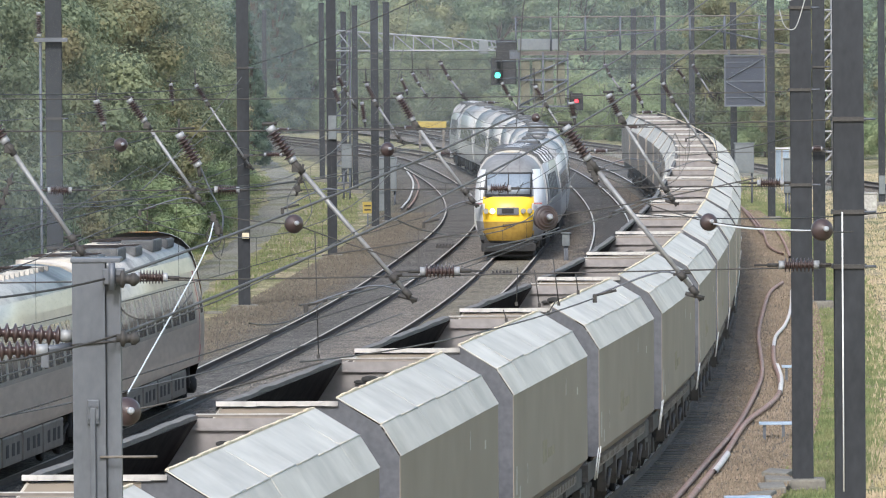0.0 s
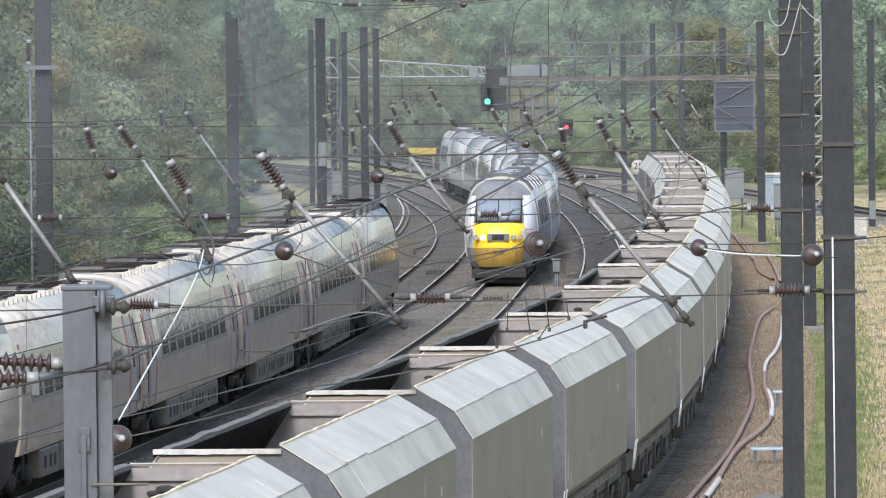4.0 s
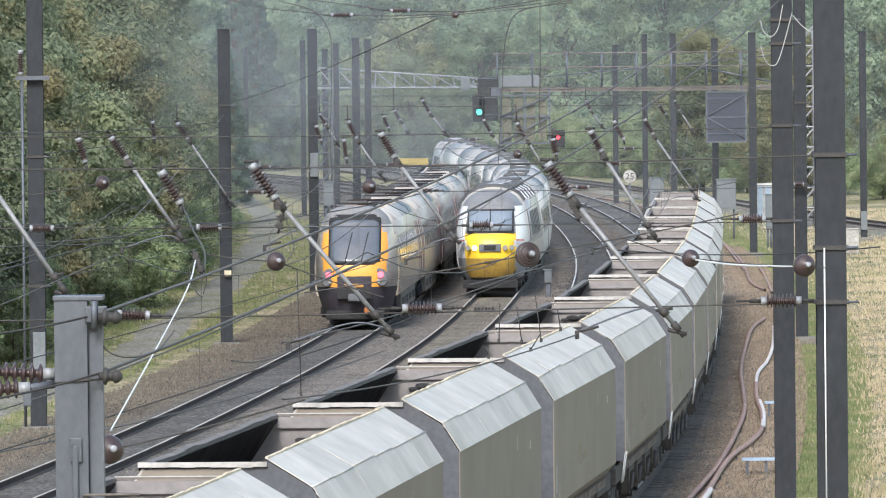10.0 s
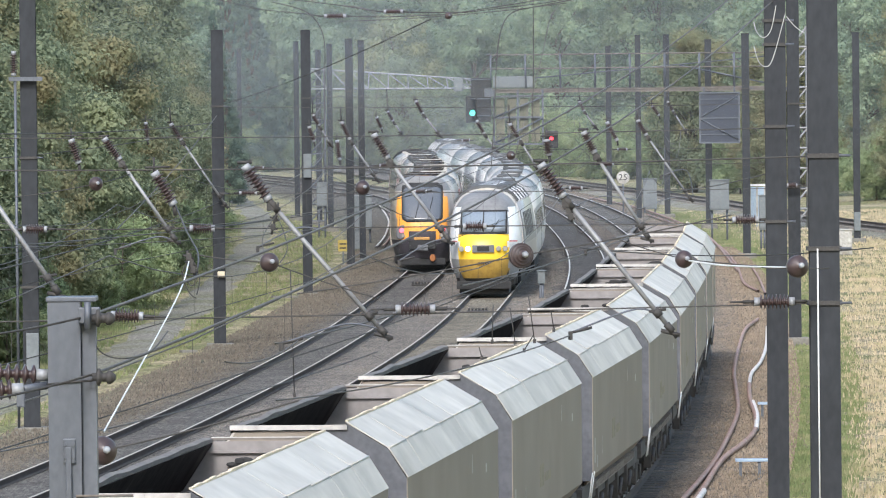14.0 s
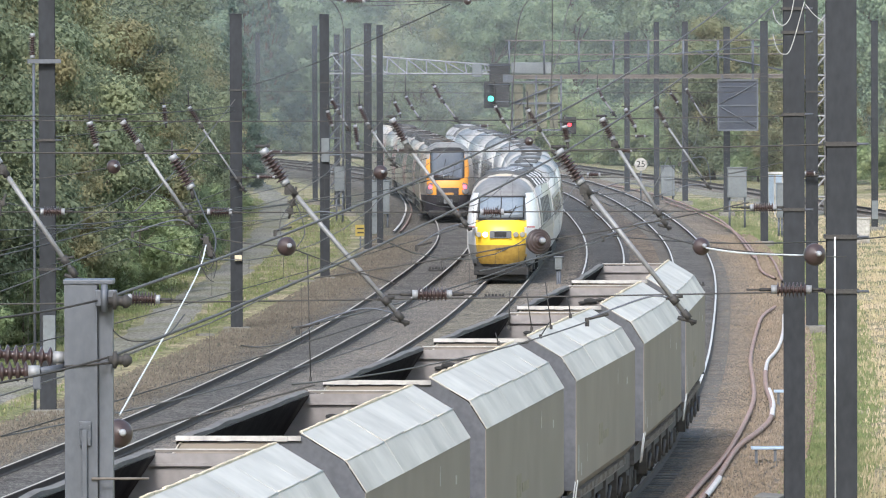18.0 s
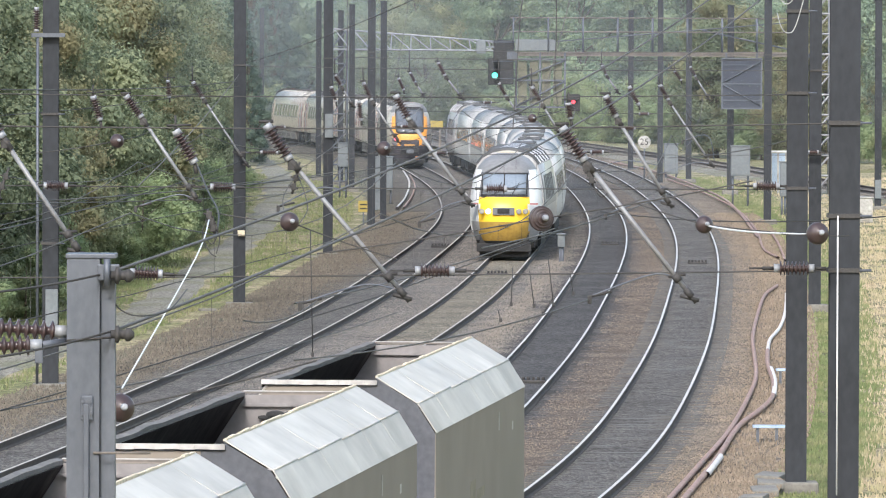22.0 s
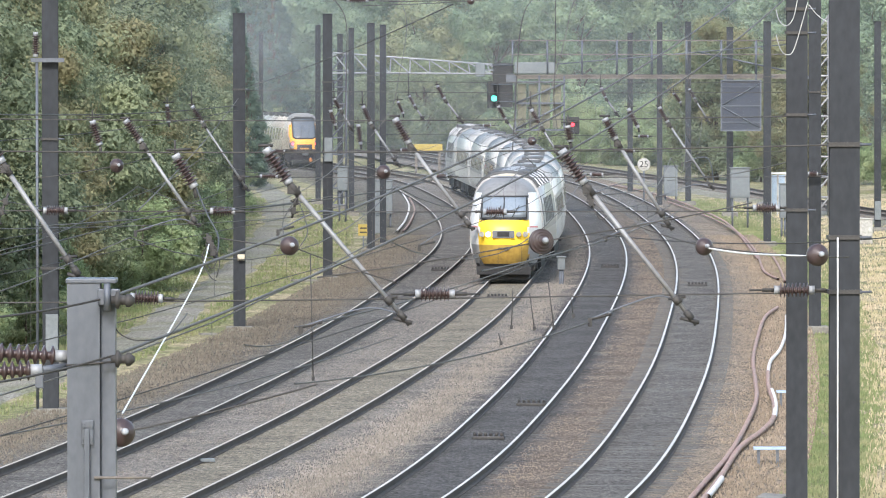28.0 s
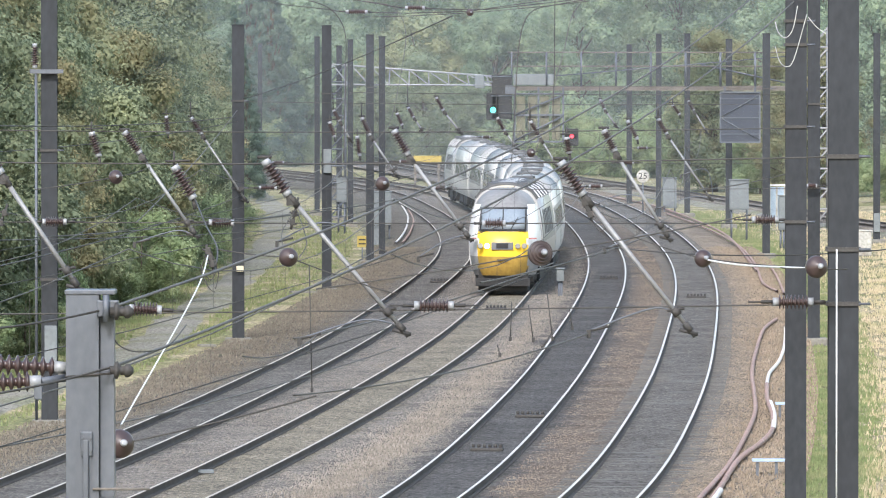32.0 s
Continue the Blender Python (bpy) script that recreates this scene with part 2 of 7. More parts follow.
M_BROWNPOT = mat("brown glazed porcelain", (0.043, 0.027, 0.026), 0.3, 0.0, 0.15, spec=0.6)
M_DARKPOT = mat("dark brown porcelain", (0.045, 0.03, 0.029), 0.4, 0.0, 0.15, spec=0.5)
M_WHITEPOT = mat("pale insulator cap", (0.27, 0.28, 0.295), 0.55, 0.2, 0.2)
M_CONC = mat("concrete foot", (0.165, 0.155, 0.135), 0.95, var=0.25, fine=14, bump=0.3)
M_BLACK = mat("black underframe", (0.025, 0.025, 0.026), 0.8, 0.1, 0.3)
M_SIGNBACK = mat("sign back grey", (0.034, 0.04, 0.056), 0.8, 0.0, 0.12)
M_BOXGREY = mat("grey cabinet paint", (0.135, 0.15, 0.158), 0.65, 0.1, 0.15)
M_WHITE = mat("white paint", (0.64, 0.64, 0.63), 0.5, 0.0, 0.1)
M_BARK = mat("bark", (0.1, 0.08, 0.06), 0.95, var=0.35, scale=2, fine=14, bump=0.5)
M_LEAF_A = leaf_mat("leaves mid green", (0.195, 0.235, 0.15), (0.275, 0.305, 0.18))
M_LEAF_B = leaf_mat("leaves turning yellow", (0.265, 0.245, 0.14), (0.21, 0.24, 0.145))
M_LEAF_C = leaf_mat("leaves dark green", (0.17, 0.205, 0.13), (0.23, 0.255, 0.155))
# lifted green: distance haze is put into the leaf colour
M_LEAF_D = leaf_mat("far leaf green paled by haze", (0.23, 0.31, 0.2), (0.32, 0.4, 0.25))
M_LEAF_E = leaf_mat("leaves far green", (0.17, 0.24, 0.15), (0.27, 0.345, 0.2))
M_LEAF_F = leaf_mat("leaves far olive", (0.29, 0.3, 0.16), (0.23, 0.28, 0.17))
M_LEAF_G = leaf_mat("leaves fresh green", (0.24, 0.3, 0.16), (0.32, 0.36, 0.2))
M_PINE = leaf_mat("conifer green", (0.1, 0.145, 0.115), (0.14, 0.185, 0.135))

# ---- building helpers ----


def part(name, bm, material, parent=None, label="", smooth=False):
    """Links a bmesh as one mesh object, under a thing or a part."""
    me = bpy.data.meshes.new(name)
    bm.to_mesh(me)
    bm.free()
    for one in material if isinstance(material, (list, tuple)) else [material]:
        me.materials.append(one)
    if smooth:
        me.polygons.foreach_set("use_smooth", [True] * len(me.polygons))
    ob = new(name, me)
    if parent:
        ob.parent = parent
    return tagged(ob, label)


def thing(name, m, label, category, group=""):
    ob = new(name)
    ob.matrix_basis = m
    return tagged(ob, label, category, group)


def box(bm, x0, x1, y0, y1, z0, z1, mi=0, bevel=0.0):
    v = [bm.verts.new((x, y, z)) for z in (z0, z1) for y in (y0, y1) for x in (x0, x1)]
    made = [bm.faces.new([v[i] for i in f]) for f in ((0, 2, 3, 1), (4, 5, 7, 6), (0, 1, 5, 4), (2, 6, 7, 3), (0, 4, 6, 2), (1, 3, 7, 5))]
    for f in made:
        f.material_index = mi
    if bevel:
        edges = list({e for f in made for e in f.edges})
        bmesh.ops.bevel(bm, geom=edges, offset=bevel, segments=2, affect="EDGES", profile=0.6)
    return made


def rod(bm, a, b, r, n=8, r2=None, cap=True, mi=0):
    """A round bar from a to b."""
    a, b = Vector(a), Vector(b)
    d = (b - a).normalized()
    u = d.orthogonal().normalized()
    w = d.cross(u)
    rings = []
    for p, rad in ((a, r), (b, r if r2 is None else r2)):
        rings.append([bm.verts.new(p + (u * math.cos(k * math.tau / n) + w * math.sin(k * math.tau / n)) * rad) for k in range(n)])
    for k in range(n):
        f = bm.faces.new((rings[0][k], rings[0][(k + 1) % n], rings[1][(k + 1) % n], rings[1][k]))
        f.material_index, f.smooth = mi, True
    if cap:
        bm.faces.new(rings[0][::-1]).material_index = mi
        bm.faces.new(rings[1]).material_index = mi


def lathe(bm, a, b, shape, n=12, mi=0):
    """A turned body along a..b; shape: rows of (place along 0..1, radius)."""
    a, b = Vector(a), Vector(b)
    d = (b - a).normalized()
    u = d.orthogonal().normalized()
    w = d.cross(u)
    last = None
    for t, rad in shape:
        p = a.lerp(b, t)
        ring = [bm.verts.new(p + (u * math.cos(k * math.tau / n) + w * math.sin(k * math.tau / n)) * rad) for k in range(n)]
        if last:
            for k in range(n):
                f = bm.faces.new((last[k], last[(k + 1) % n], ring[(k + 1) % n], ring[k]))
                f.material_index, f.smooth = mi, True
        else:
            bm.faces.new(ring[::-1]).material_index = mi
        last = ring
    bm.faces.new(last).material_index = mi


def tube(bm, pts, r, n=6, mi=0):
    """A bent round bar or hanging wire through points."""
    pts = [Vector(p) for p in pts]
    last = None
    for i, p in enumerate(pts):
        d = (pts[min(i + 1, len(pts) - 1)] - pts[max(i - 1, 0)]).normalized()
        u = d.cross(Vector((0, 0, 1)))
        u = u.normalized() if u.length > 1e-4 else Vector((1, 0, 0))
        w = d.cross(u)
        ring = [bm.verts.new(p + (u * math.cos(k * math.tau / n) + w * math.sin(k * math.tau / n)) * r) for k in range(n)]
        if last:
            for k in range(n):
                f = bm.faces.new((last[k], last[(k + 1) % n], ring[(k + 1) % n], ring[k]))
                f.smooth, f.material_index = True, mi
        last = ring


def hang(a, b, sag, n=10):
    """Points of a wire that hangs from a to b."""
    a, b = Vector(a), Vector(b)
    return [a.lerp(b, k / n) - Vector((0, 0, sag * 4 * (k / n) * (1 - k / n))) for k in range(n + 1)]


# ---- the lines of the tracks: x for a distance y from the bridge ----
KNOTS = (-450, -150, 40, 80, 130, 160, 190, 220, 255, 300, 350, 410, 480, 540, 590, 650, 720, 800, 900, 1150)
WEST = (-85.0, -43.0, -18.4, -13.5, -7.9, -5.18, -2.93, -1.07, 0.74, 2.42, 3.84, 3.84, 1.9, -1.2, -6.6, -15.5, -26.0, -39.0, -58.0, -110.0)
EAST = (-60.0, -28.0, -8.2, -4.2, 0.51, 3.13, 4.93, 6.36, 7.73, 9.28, 10.41, 10.72, 10.0, 8.0, 5.2, 0.6, -6.5, -16.5, -32.0, -76.0)
BRANCH = (120, 80, 60, 58, 55, 52, 49, 46.5, 43, 38.5, 33, 24.2, 19.0, 14.2, 9.8, 4.2, -3.0, -13.0, -28.0, -72.0)
SPACE = 3.45


def second(values):
    n = len(KNOTS)
    a, b = np.zeros((n, n)), np.zeros(n)
    a[0, 0] = a[-1, -1] = 1
    a[0, 1] = a[-1, -2] = -1
    for i in range(1, n - 1):
        h0, h1 = KNOTS[i] - KNOTS[i - 1], KNOTS[i + 1] - KNOTS[i]
        a[i, i - 1], a[i, i], a[i, i + 1] = h0, 2 * (h0 + h1), h1
        b[i] = 6 * ((values[i + 1] - values[i]) / h1 - (values[i] - values[i - 1]) / h0)
    return np.linalg.solve(a, b)


class Line:
    """A track's centre line: a smooth curve, moved sideways by off."""

    def __init__(self, values, off):
        self.v, self.m, self.off = values, second(values), off
        ys = np.arange(-440, 1140, 1.0)
        pts = [self.base(y) for y in ys]
        self.p = np.array([(x + off / math.hypot(1, d), y - off * d / math.hypot(1, d)) for (x, d), y in zip(pts, ys)])
        self.s = np.concatenate([[0], np.cumsum(np.hypot(*np.diff(self.p, axis=0).T))])
        self.s += 180 - np.interp(180, self.p[:, 1], self.s)

    def base(self, y):
        i = min(max(int(np.searchsorted(KNOTS, y)) - 1, 0), len(KNOTS) - 2)
        h = KNOTS[i + 1] - KNOTS[i]
        a, b = (KNOTS[i + 1] - y) / h, (y - KNOTS[i]) / h
        v, m = self.v, self.m
        x = a * v[i] + b * v[i + 1] + ((a**3 - a) * m[i] + (b**3 - b) * m[i + 1]) * h * h / 6
        d = (v[i + 1] - v[i]) / h + (-(3 * a * a - 1) * m[i] + (3 * b * b - 1) * m[i + 1]) * h / 6
        return x, d

    def at(self, s, side=0.0):
        """Place on the line at the length s, side metres to its right, and the heading in degrees."""
        s = min(max(s, self.s[0] + 1), self.s[-1] - 1)
        x, y = np.interp(s, self.s, self.p[:, 0]), np.interp(s, self.s, self.p[:, 1])
        dx, dy = (np.interp(s + 0.6, self.s, self.p[:, k]) - np.interp(s - 0.6, self.s, self.p[:, k]) for k in (0, 1))
        n = math.hypot(dx, dy)
        return x + side * dy / n, y - side * dx / n, math.degrees(math.atan2(-dx, dy))

    def x_at(self, y):
        return float(np.interp(y, self.p[:, 1], self.p[:, 0]))

    def stand(self, s, reach):
        """Pose of a vehicle whose middle is at s and whose bogies stand reach before and behind."""
        x0, y0, _ = self.at(s - reach)
        x1, y1, _ = self.at(s + reach)
        return pose((x0 + x1) / 2, (y0 + y1) / 2, 0.0, 0, 0, math.degrees(math.atan2(-(x1 - x0), y1 - y0)))


T1, T2, T3, T4, T5 = Line(WEST, -SPACE), Line(WEST, 0), Line(EAST, -SPACE), Line(EAST, 0), Line(BRANCH, 0)


def ribbon(name, line, s0, s1, step, sides, mats, label, zs=None, kind="structure", wave=0.0, rough=0.0):
    """A strip along a line between two sides (a list of offsets with heights)."""
    bm = bmesh.new()
    uvl = bm.loops.layers.uv.new("across")
    rows, s = [], s0
    while s < s1 + 0.01:
        row = []
        for k, (o, z) in enumerate(sides):
            wob = wave * noise.noise((s * 0.13, o, k)) if k in (0, len(sides) - 1) else 0
            x, y, _ = line.at(s, o + wob)
            lump = rough * noise.noise((x * 0.9, y * 0.5, 7.7))
            row.append(bm.verts.new((x, y, z + lump)))
        rows.append(row)
        s += step
    for a, b in zip(rows, rows[1:]):
        for k in range(len(sides) - 1):
            f = bm.faces.new((a[k], a[k + 1], b[k + 1], b[k]))
            for lp, j in zip(f.loops, (k, k + 1, k + 1, k)):
                lp[uvl].uv = (sides[j][0], 0)
    return tagged(part(name, bm, mats, smooth=True), label, kind=kind)

# ---- ground ----


def ground_z(x, y):
    """The land: level along the line, rising as a low bank into the wood on the west side."""
    left = T1.x_at(min(max(y, 60), 880)) - 5.5 - x
    right = x - T4.x_at(min(max(y, 60), 880)) - 5.0
    z = -0.42
    if left > 4:
        z += min((left - 4) * 0.05, 2.2)
    if right > 10:
        z += min((right - 10) * 0.02, 1.2)
    return z + 0.07 * noise.noise((x * 0.35, y * 0.2, 1)) if (left > 0.5 or right > 0.5) else z


def path_x(y):
    """The service path between the wood and the line."""
    return float(np.interp(y, (150, 190, 249, 300, 358, 420, 480, 560, 640), (-16.0, -12.6, -9.3, -8.6, -8.2, -8.6, -9.6, -13.0, -22.0)))


def build_ground():
    bm = bmesh.new()
    xs = [-2600, -900, -300, -120, -70, -45] + [-34 + 1.6 * k for k in range(54)] + [58, 75, 110, 300, 900, 2600]
    ys = [-2600, -600, -100, 0, 60, 100] + [130 + 7 * k for k in range(84)] + [740, 800, 900, 1100, 1600, 4000]
    g = [[bm.verts.new((x, y, ground_z(x, y))) for x in xs] for y in ys]
    for a, b in zip(g, g[1:]):
        for k in range(len(xs) - 1):
            bm.faces.new((a[k], a[k + 1], b[k + 1], b[k]))
    tagged(part("ground", bm, M_GRASS, smooth=True), "rough verge of green and straw-coloured grass", kind="structure")
    west = [(-7.9, -0.45), (-6.4, -0.25), (-5.4, -0.2)]
    for c in (-SPACE, 0.0):
        west += [(c - 1.25, -0.17), (c - 0.76, -0.165), (c - 0.5, -0.156), (c, -0.15), (c + 0.5, -0.156), (c + 0.76, -0.165), (c + 1.25, -0.17)]
    west += [(1.9, -0.2), (2.5, -0.23)]
    ribbon("ballast_bed", T2, 60, 1000, 1.5, west, M_BALLAST, "grey-brown broken stone ballast under two tracks", wave=0.5, rough=0.022)
    east = [(-2.7, -0.24), (-1.9, -0.2)]
    for c in (0.0, SPACE):
        east += [(c - 1.25, -0.17), (c - 0.76, -0.165), (c - 0.5, -0.156), (c, -0.15), (c + 0.5, -0.156), (c + 0.76, -0.165), (c + 1.25, -0.17)]
    east += [(5.4, -0.19), (6.3, -0.26), (7.0, -0.46)]
    ribbon("ballast_bed", T3, 60, 1000, 1.5, east, M_BROWN, "rusty brown broken stone ballast under two tracks", wave=0.6, rough=0.022)
    ribbon("ballast_bed", T5, 395, 860, 6, ((-2.4, -0.4), (-1.5, -0.25), (1.5, -0.25), (2.4, -0.4)), M_PATH, "brown ballast of the branch line", wave=0.4)
    bm = bmesh.new()
    last = None
    for k in range(0, 75):
        y = 190 + 5 * k
        row = []
        for j, o in enumerate((-1.0, -0.35, 0.35, 1.0)):
            x = path_x(y) + o + 0.35 * noise.noise((y * 0.11, o, 2))
            row.append(bm.verts.new((x, y, ground_z(x, y) + (0.05 if j in (1, 2) else -0.03))))
        if last:
            for j in range(3):
                bm.faces.new((last[j], last[j + 1], row[j + 1], row[j]))
        last = row
    tagged(part("service_path", bm, M_PATH, smooth=True), "pale gravel service path in the grass", kind="structure")


RAIL = ((-0.07, -0.159), (0.07, -0.159), (0.07, -0.145), (0.012, -0.12), (0.012, -0.045), (0.036, -0.035), (0.036, -0.003), (0.03, 0.0), (-0.03, 0.0), (-0.036, -0.003), (-0.036, -0.035), (-0.012, -0.045), (-0.012, -0.12), (-0.07, -0.145))


def build_track(line, s0, s1, near, label, head, sunk=0.0):
    track = thing("railway_track", pose(0, 0, 0), label, "railway track", "railway tracks")
    for side in (-0.7525, 0.7525):
        bm = bmesh.new()
        last, s = None, s0
        while s < s1:
            ring = []
            for o, z in RAIL:
                x, y, _ = line.at(s, side + o)
                ring.append(bm.verts.new((x, y, z)))
            if last:
                n = len(ring)
                for k in range(n):
                    f = bm.faces.new((last[k], last[(k + 1) % n], ring[(k + 1) % n], ring[k]))
                    f.material_index = 1 if k == 7 else 0
            last = ring
            s += 3.0
        part("rail", bm, (M_RAIL, head), track)
    bm = bmesh.new()
    box(bm, -1.25, 1.25, -0.13, 0.13, -0.32, -0.157)
    me = bpy.data.meshes.new("sleeper")
    bm.to_mesh(me)
    bm.free()
    me.materials.append(M_SLEEPERD if head is M_RAILHEAD else M_SLEEPER)
    rest = bmesh.new()
    s, k = s0, 0
    while s < s1 - 1:
        x, y, a = line.at(s)
        if 152 < s < 152 + near * 0.68:
            ob = new("sleeper", me)
            ob.parent, ob.matrix_basis = track, pose(x, y, random.uniform(-0.012, 0.004) - sunk, 0, 0, a + random.uniform(-0.6, 0.6))
        elif s > 130:
            c, d = math.cos(radians(a)), math.sin(radians(a))
            q = [rest.verts.new((x + u * c - v * d, y + u * d + v * c, z)) for z in (-0.26, -0.157 - sunk) for u, v in ((-1.25, -0.13), (1.25, -0.13), (1.25, 0.13), (-1.25, 0.13))]
            for f in ((4, 5, 6, 7), (0, 1, 5, 4), (1, 2, 6, 5), (3, 0, 4, 7)):
                rest.faces.new([q[i] for i in f])
        s += 0.68
    tagged(part("sleeper_rest", rest, M_SLEEPERD if head is M_RAILHEAD else M_SLEEPER, track), "", kind="stuff")


build_ground()
for line in (T1, T2, T3, T4):
    build_track(line, 60, 840, 75, "railway track of polished rails on concrete sleepers in ballast", M_RAILHEAD if line in (T3, T4) else M_RAILDULL, 0.0 if line is T4 else 0.018)
build_track(T5, 396, 840, 0, "railway track of a branch line on brown ballast", M_RAIL)

# ---- trains ----
M_HULL = mat("pale grey wagon side", (0.215, 0.184, 0.152), 0.6, 0.05, 0.12, scale=0.5, fine=1.4, streak=(1, 0.6, 0.7), spots=(0.17, 0.152, 0.125), spot_at=0.66)
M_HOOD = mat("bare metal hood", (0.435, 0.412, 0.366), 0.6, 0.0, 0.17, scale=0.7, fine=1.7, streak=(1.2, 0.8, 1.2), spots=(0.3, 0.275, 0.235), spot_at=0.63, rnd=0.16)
M_ENDGREY = mat("dark slate tone", (0.085, 0.088, 0.1), 0.7, 0.0, 0.2)
M_INSIDE = mat("scoured inner wall", (0.24, 0.222, 0.215), 0.75, 0.1, 0.22, scale=1.3, fine=5, spots=(0.2, 0.18, 0.17), spot_at=0.63)
M_LIP = mat("weathered rim", (0.15, 0.132, 0.116), 0.7, 0.1, 0.25, fine=9)
M_COAL = mat("coal dust", (0.03, 0.03, 0.03), 0.95, 0, 0.4, fine=20, bump=0.6)
M_COALD = mat("sooty steel, shade in its tone", (0.036, 0.029, 0.026), 0.95, 0.0, 0.35, scale=1.2, fine=7, spots=(0.09, 0.075, 0.066), spot_at=0.66, spec=0.03)
M_UNITBAND = mat("dusty window surround", (0.235, 0.222, 0.205), 0.35, 0.3, 0.2, scale=1.2, fine=6)
M_ORANGEDUST = mat("ochre rust edge", (0.58, 0.5, 0.36), 0.85, 0, 0.3, fine=14)
M_RIM = mat("worn pale edge", (0.42, 0.405, 0.39), 0.6, 0.2, 0.3, fine=7, spots=(0.13, 0.12, 0.115), spot_at=0.54)
M_MARK = mat("chipped white marking", (0.38, 0.37, 0.34), 0.7, 0, 0.3, fine=14, spots=(0.22, 0.2, 0.17), spot_at=0.55)
M_MARKY = mat("faded yellow marking", (0.225, 0.198, 0.142), 0.7, 0, 0.25, fine=9)
M_SILVER = mat("silver coach paint", (0.4, 0.4, 0.41), 0.32, 0.35, 0.12, scale=0.7, fine=4)
M_SILVERD = mat("silver unit paint, dusty", (0.43, 0.385, 0.34), 0.3, 0.4, 0.22, scale=0.9, fine=5, streak=(0.5, 0.3, 1.6))
M_CREAM = mat("off-white coach paint", (0.56, 0.555, 0.545), 0.4, 0.1, 0.14, scale=0.8)
M_CABWHITE = mat("white cab paint", (0.72, 0.72, 0.715), 0.38, 0.0, 0.1, scale=0.8)
M_ROOF = mat("dusty grey roof", (0.37, 0.362, 0.35), 0.6, 0.15, 0.25, scale=0.8, fine=5, spots=(0.18, 0.17, 0.16), spot_at=0.58)
M_ROOFDARK = mat("sooty roof", (0.075, 0.077, 0.08), 0.7, 0.1, 0.3, scale=1.2, fine=6)
M_YELLOW = mat("warning yellow", (0.84, 0.54, 0.04), 0.38, 0, 0.06)
M_YELLOWD = mat("grimy yellow", (0.36, 0.228, 0.048), 0.65, 0, 0.22, scale=1.8, fine=7, spots=(0.23, 0.155, 0.06), spot_at=0.62)
M_AMBER = mat("orange yellow paint", (0.78, 0.335, 0.055), 0.4, 0, 0.06)
M_GLASS = mat("dark window glass", (0.025, 0.03, 0.035), 0.12, 0.0, 0.1, spec=0.5)
# glass base lifted to blue-grey: reflected sky put into the colour
M_SCREEN = mat("windscreen glass", (0.19, 0.22, 0.25), 0.08, 0.0, 0.1, spec=1.0)
M_SCREENU = mat("smoked windscreen glass", (0.09, 0.1, 0.115), 0.1, 0.0, 0.1, spec=0.8)
M_RED = mat("maroon red door", (0.3, 0.12, 0.115), 0.55, 0, 0.12)
M_WINDARK = mat("smoked window", (0.11, 0.107, 0.1), 0.1, 0.0, 0.3, spec=0.45)
M_HOODGREY = mat("grey cab roof paint", (0.2, 0.195, 0.19), 0.5, 0.1, 0.2, scale=1.2, fine=6)
M_DARKNOSE = mat("dark aubergine skirt paint", (0.045, 0.04, 0.05), 0.6, 0.1, 0.25)
M_UNITROOF = mat("dirty cream roof", (0.43, 0.4, 0.36), 0.55, 0.0, 0.25, scale=0.8, fine=5, spots=(0.09, 0.085, 0.08), spot_at=0.6)
M_BAND = mat("pale grey coach band", (0.3, 0.3, 0.305), 0.45, 0.1, 0.15)
M_GREYBAND = mat("grey livery band", (0.13, 0.135, 0.145), 0.65, 0.0, 0.12, spec=0.15)
M_UNDER = mat("dusty underfloor grey", (0.072, 0.067, 0.062), 0.85, 0.1, 0.3, fine=9)
M_LAMPON = mat("lit headlamp", (1.0, 0.93, 0.75), 0.3, emit=1.3)
M_LAMPOFF = mat("headlamp lens", (0.25, 0.24, 0.21), 0.15, 0.0, 0.1, spec=0.8)
M_TAIL = mat("lit red tail lamp", (1.0, 0.07, 0.1), 0.3, emit=2.4)
M_ORANGE = mat("orange coupler cover", (0.3, 0.11, 0.03), 0.6)
M_AMBERD = mat("grimy orange paint", (0.42, 0.22, 0.06), 0.6, 0, 0.2)
M_SKIRT = mat("dusty beige skirt", (0.125, 0.113, 0.102), 0.55, 0.2, 0.3, scale=1.2, fine=6)


def wheelset(parent, y, r=0.42):
    ws = bmesh.new()
    rod(ws, (-0.9, y, r), (0.9, y, r), 0.07)
    ob = part("wheelset", ws, M_BLACK, parent)
    for x in (-0.75, 0.75):
        w = bmesh.new()
        lathe(w, (x - 0.065, y, r), (x + 0.065, y, r), ((0, r * 0.95), (0.5, r), (0.9, r), (1, r * 0.7)), 20)
        part("wheel", w, M_BLACK, ob)


def bogie(parent, y, half=1.0):
    b = bmesh.new()
    for x in (-0.95, 0.95):
        box(b, x - 0.07, x + 0.07, y - half - 0.35, y + half + 0.35, 0.45, 0.68, bevel=0.02)
        for d in (-half, half):
            box(b, x - 0.12, x + 0.12, y + d - 0.16, y + d + 0.16, 0.3, 0.6, bevel=0.03)
        for d in (-0.3, 0.3):
            rod(b, (x, y + d, 0.3), (x, y + d, 0.72), 0.09)
    box(b, -0.95, 0.95, y - 0.22, y + 0.22, 0.42, 0.7)
    part("bogie_frame", b, M_UNDER, parent)
    for d in (-half, half):
        wheelset(parent, y + d)


WAGON = 16.8


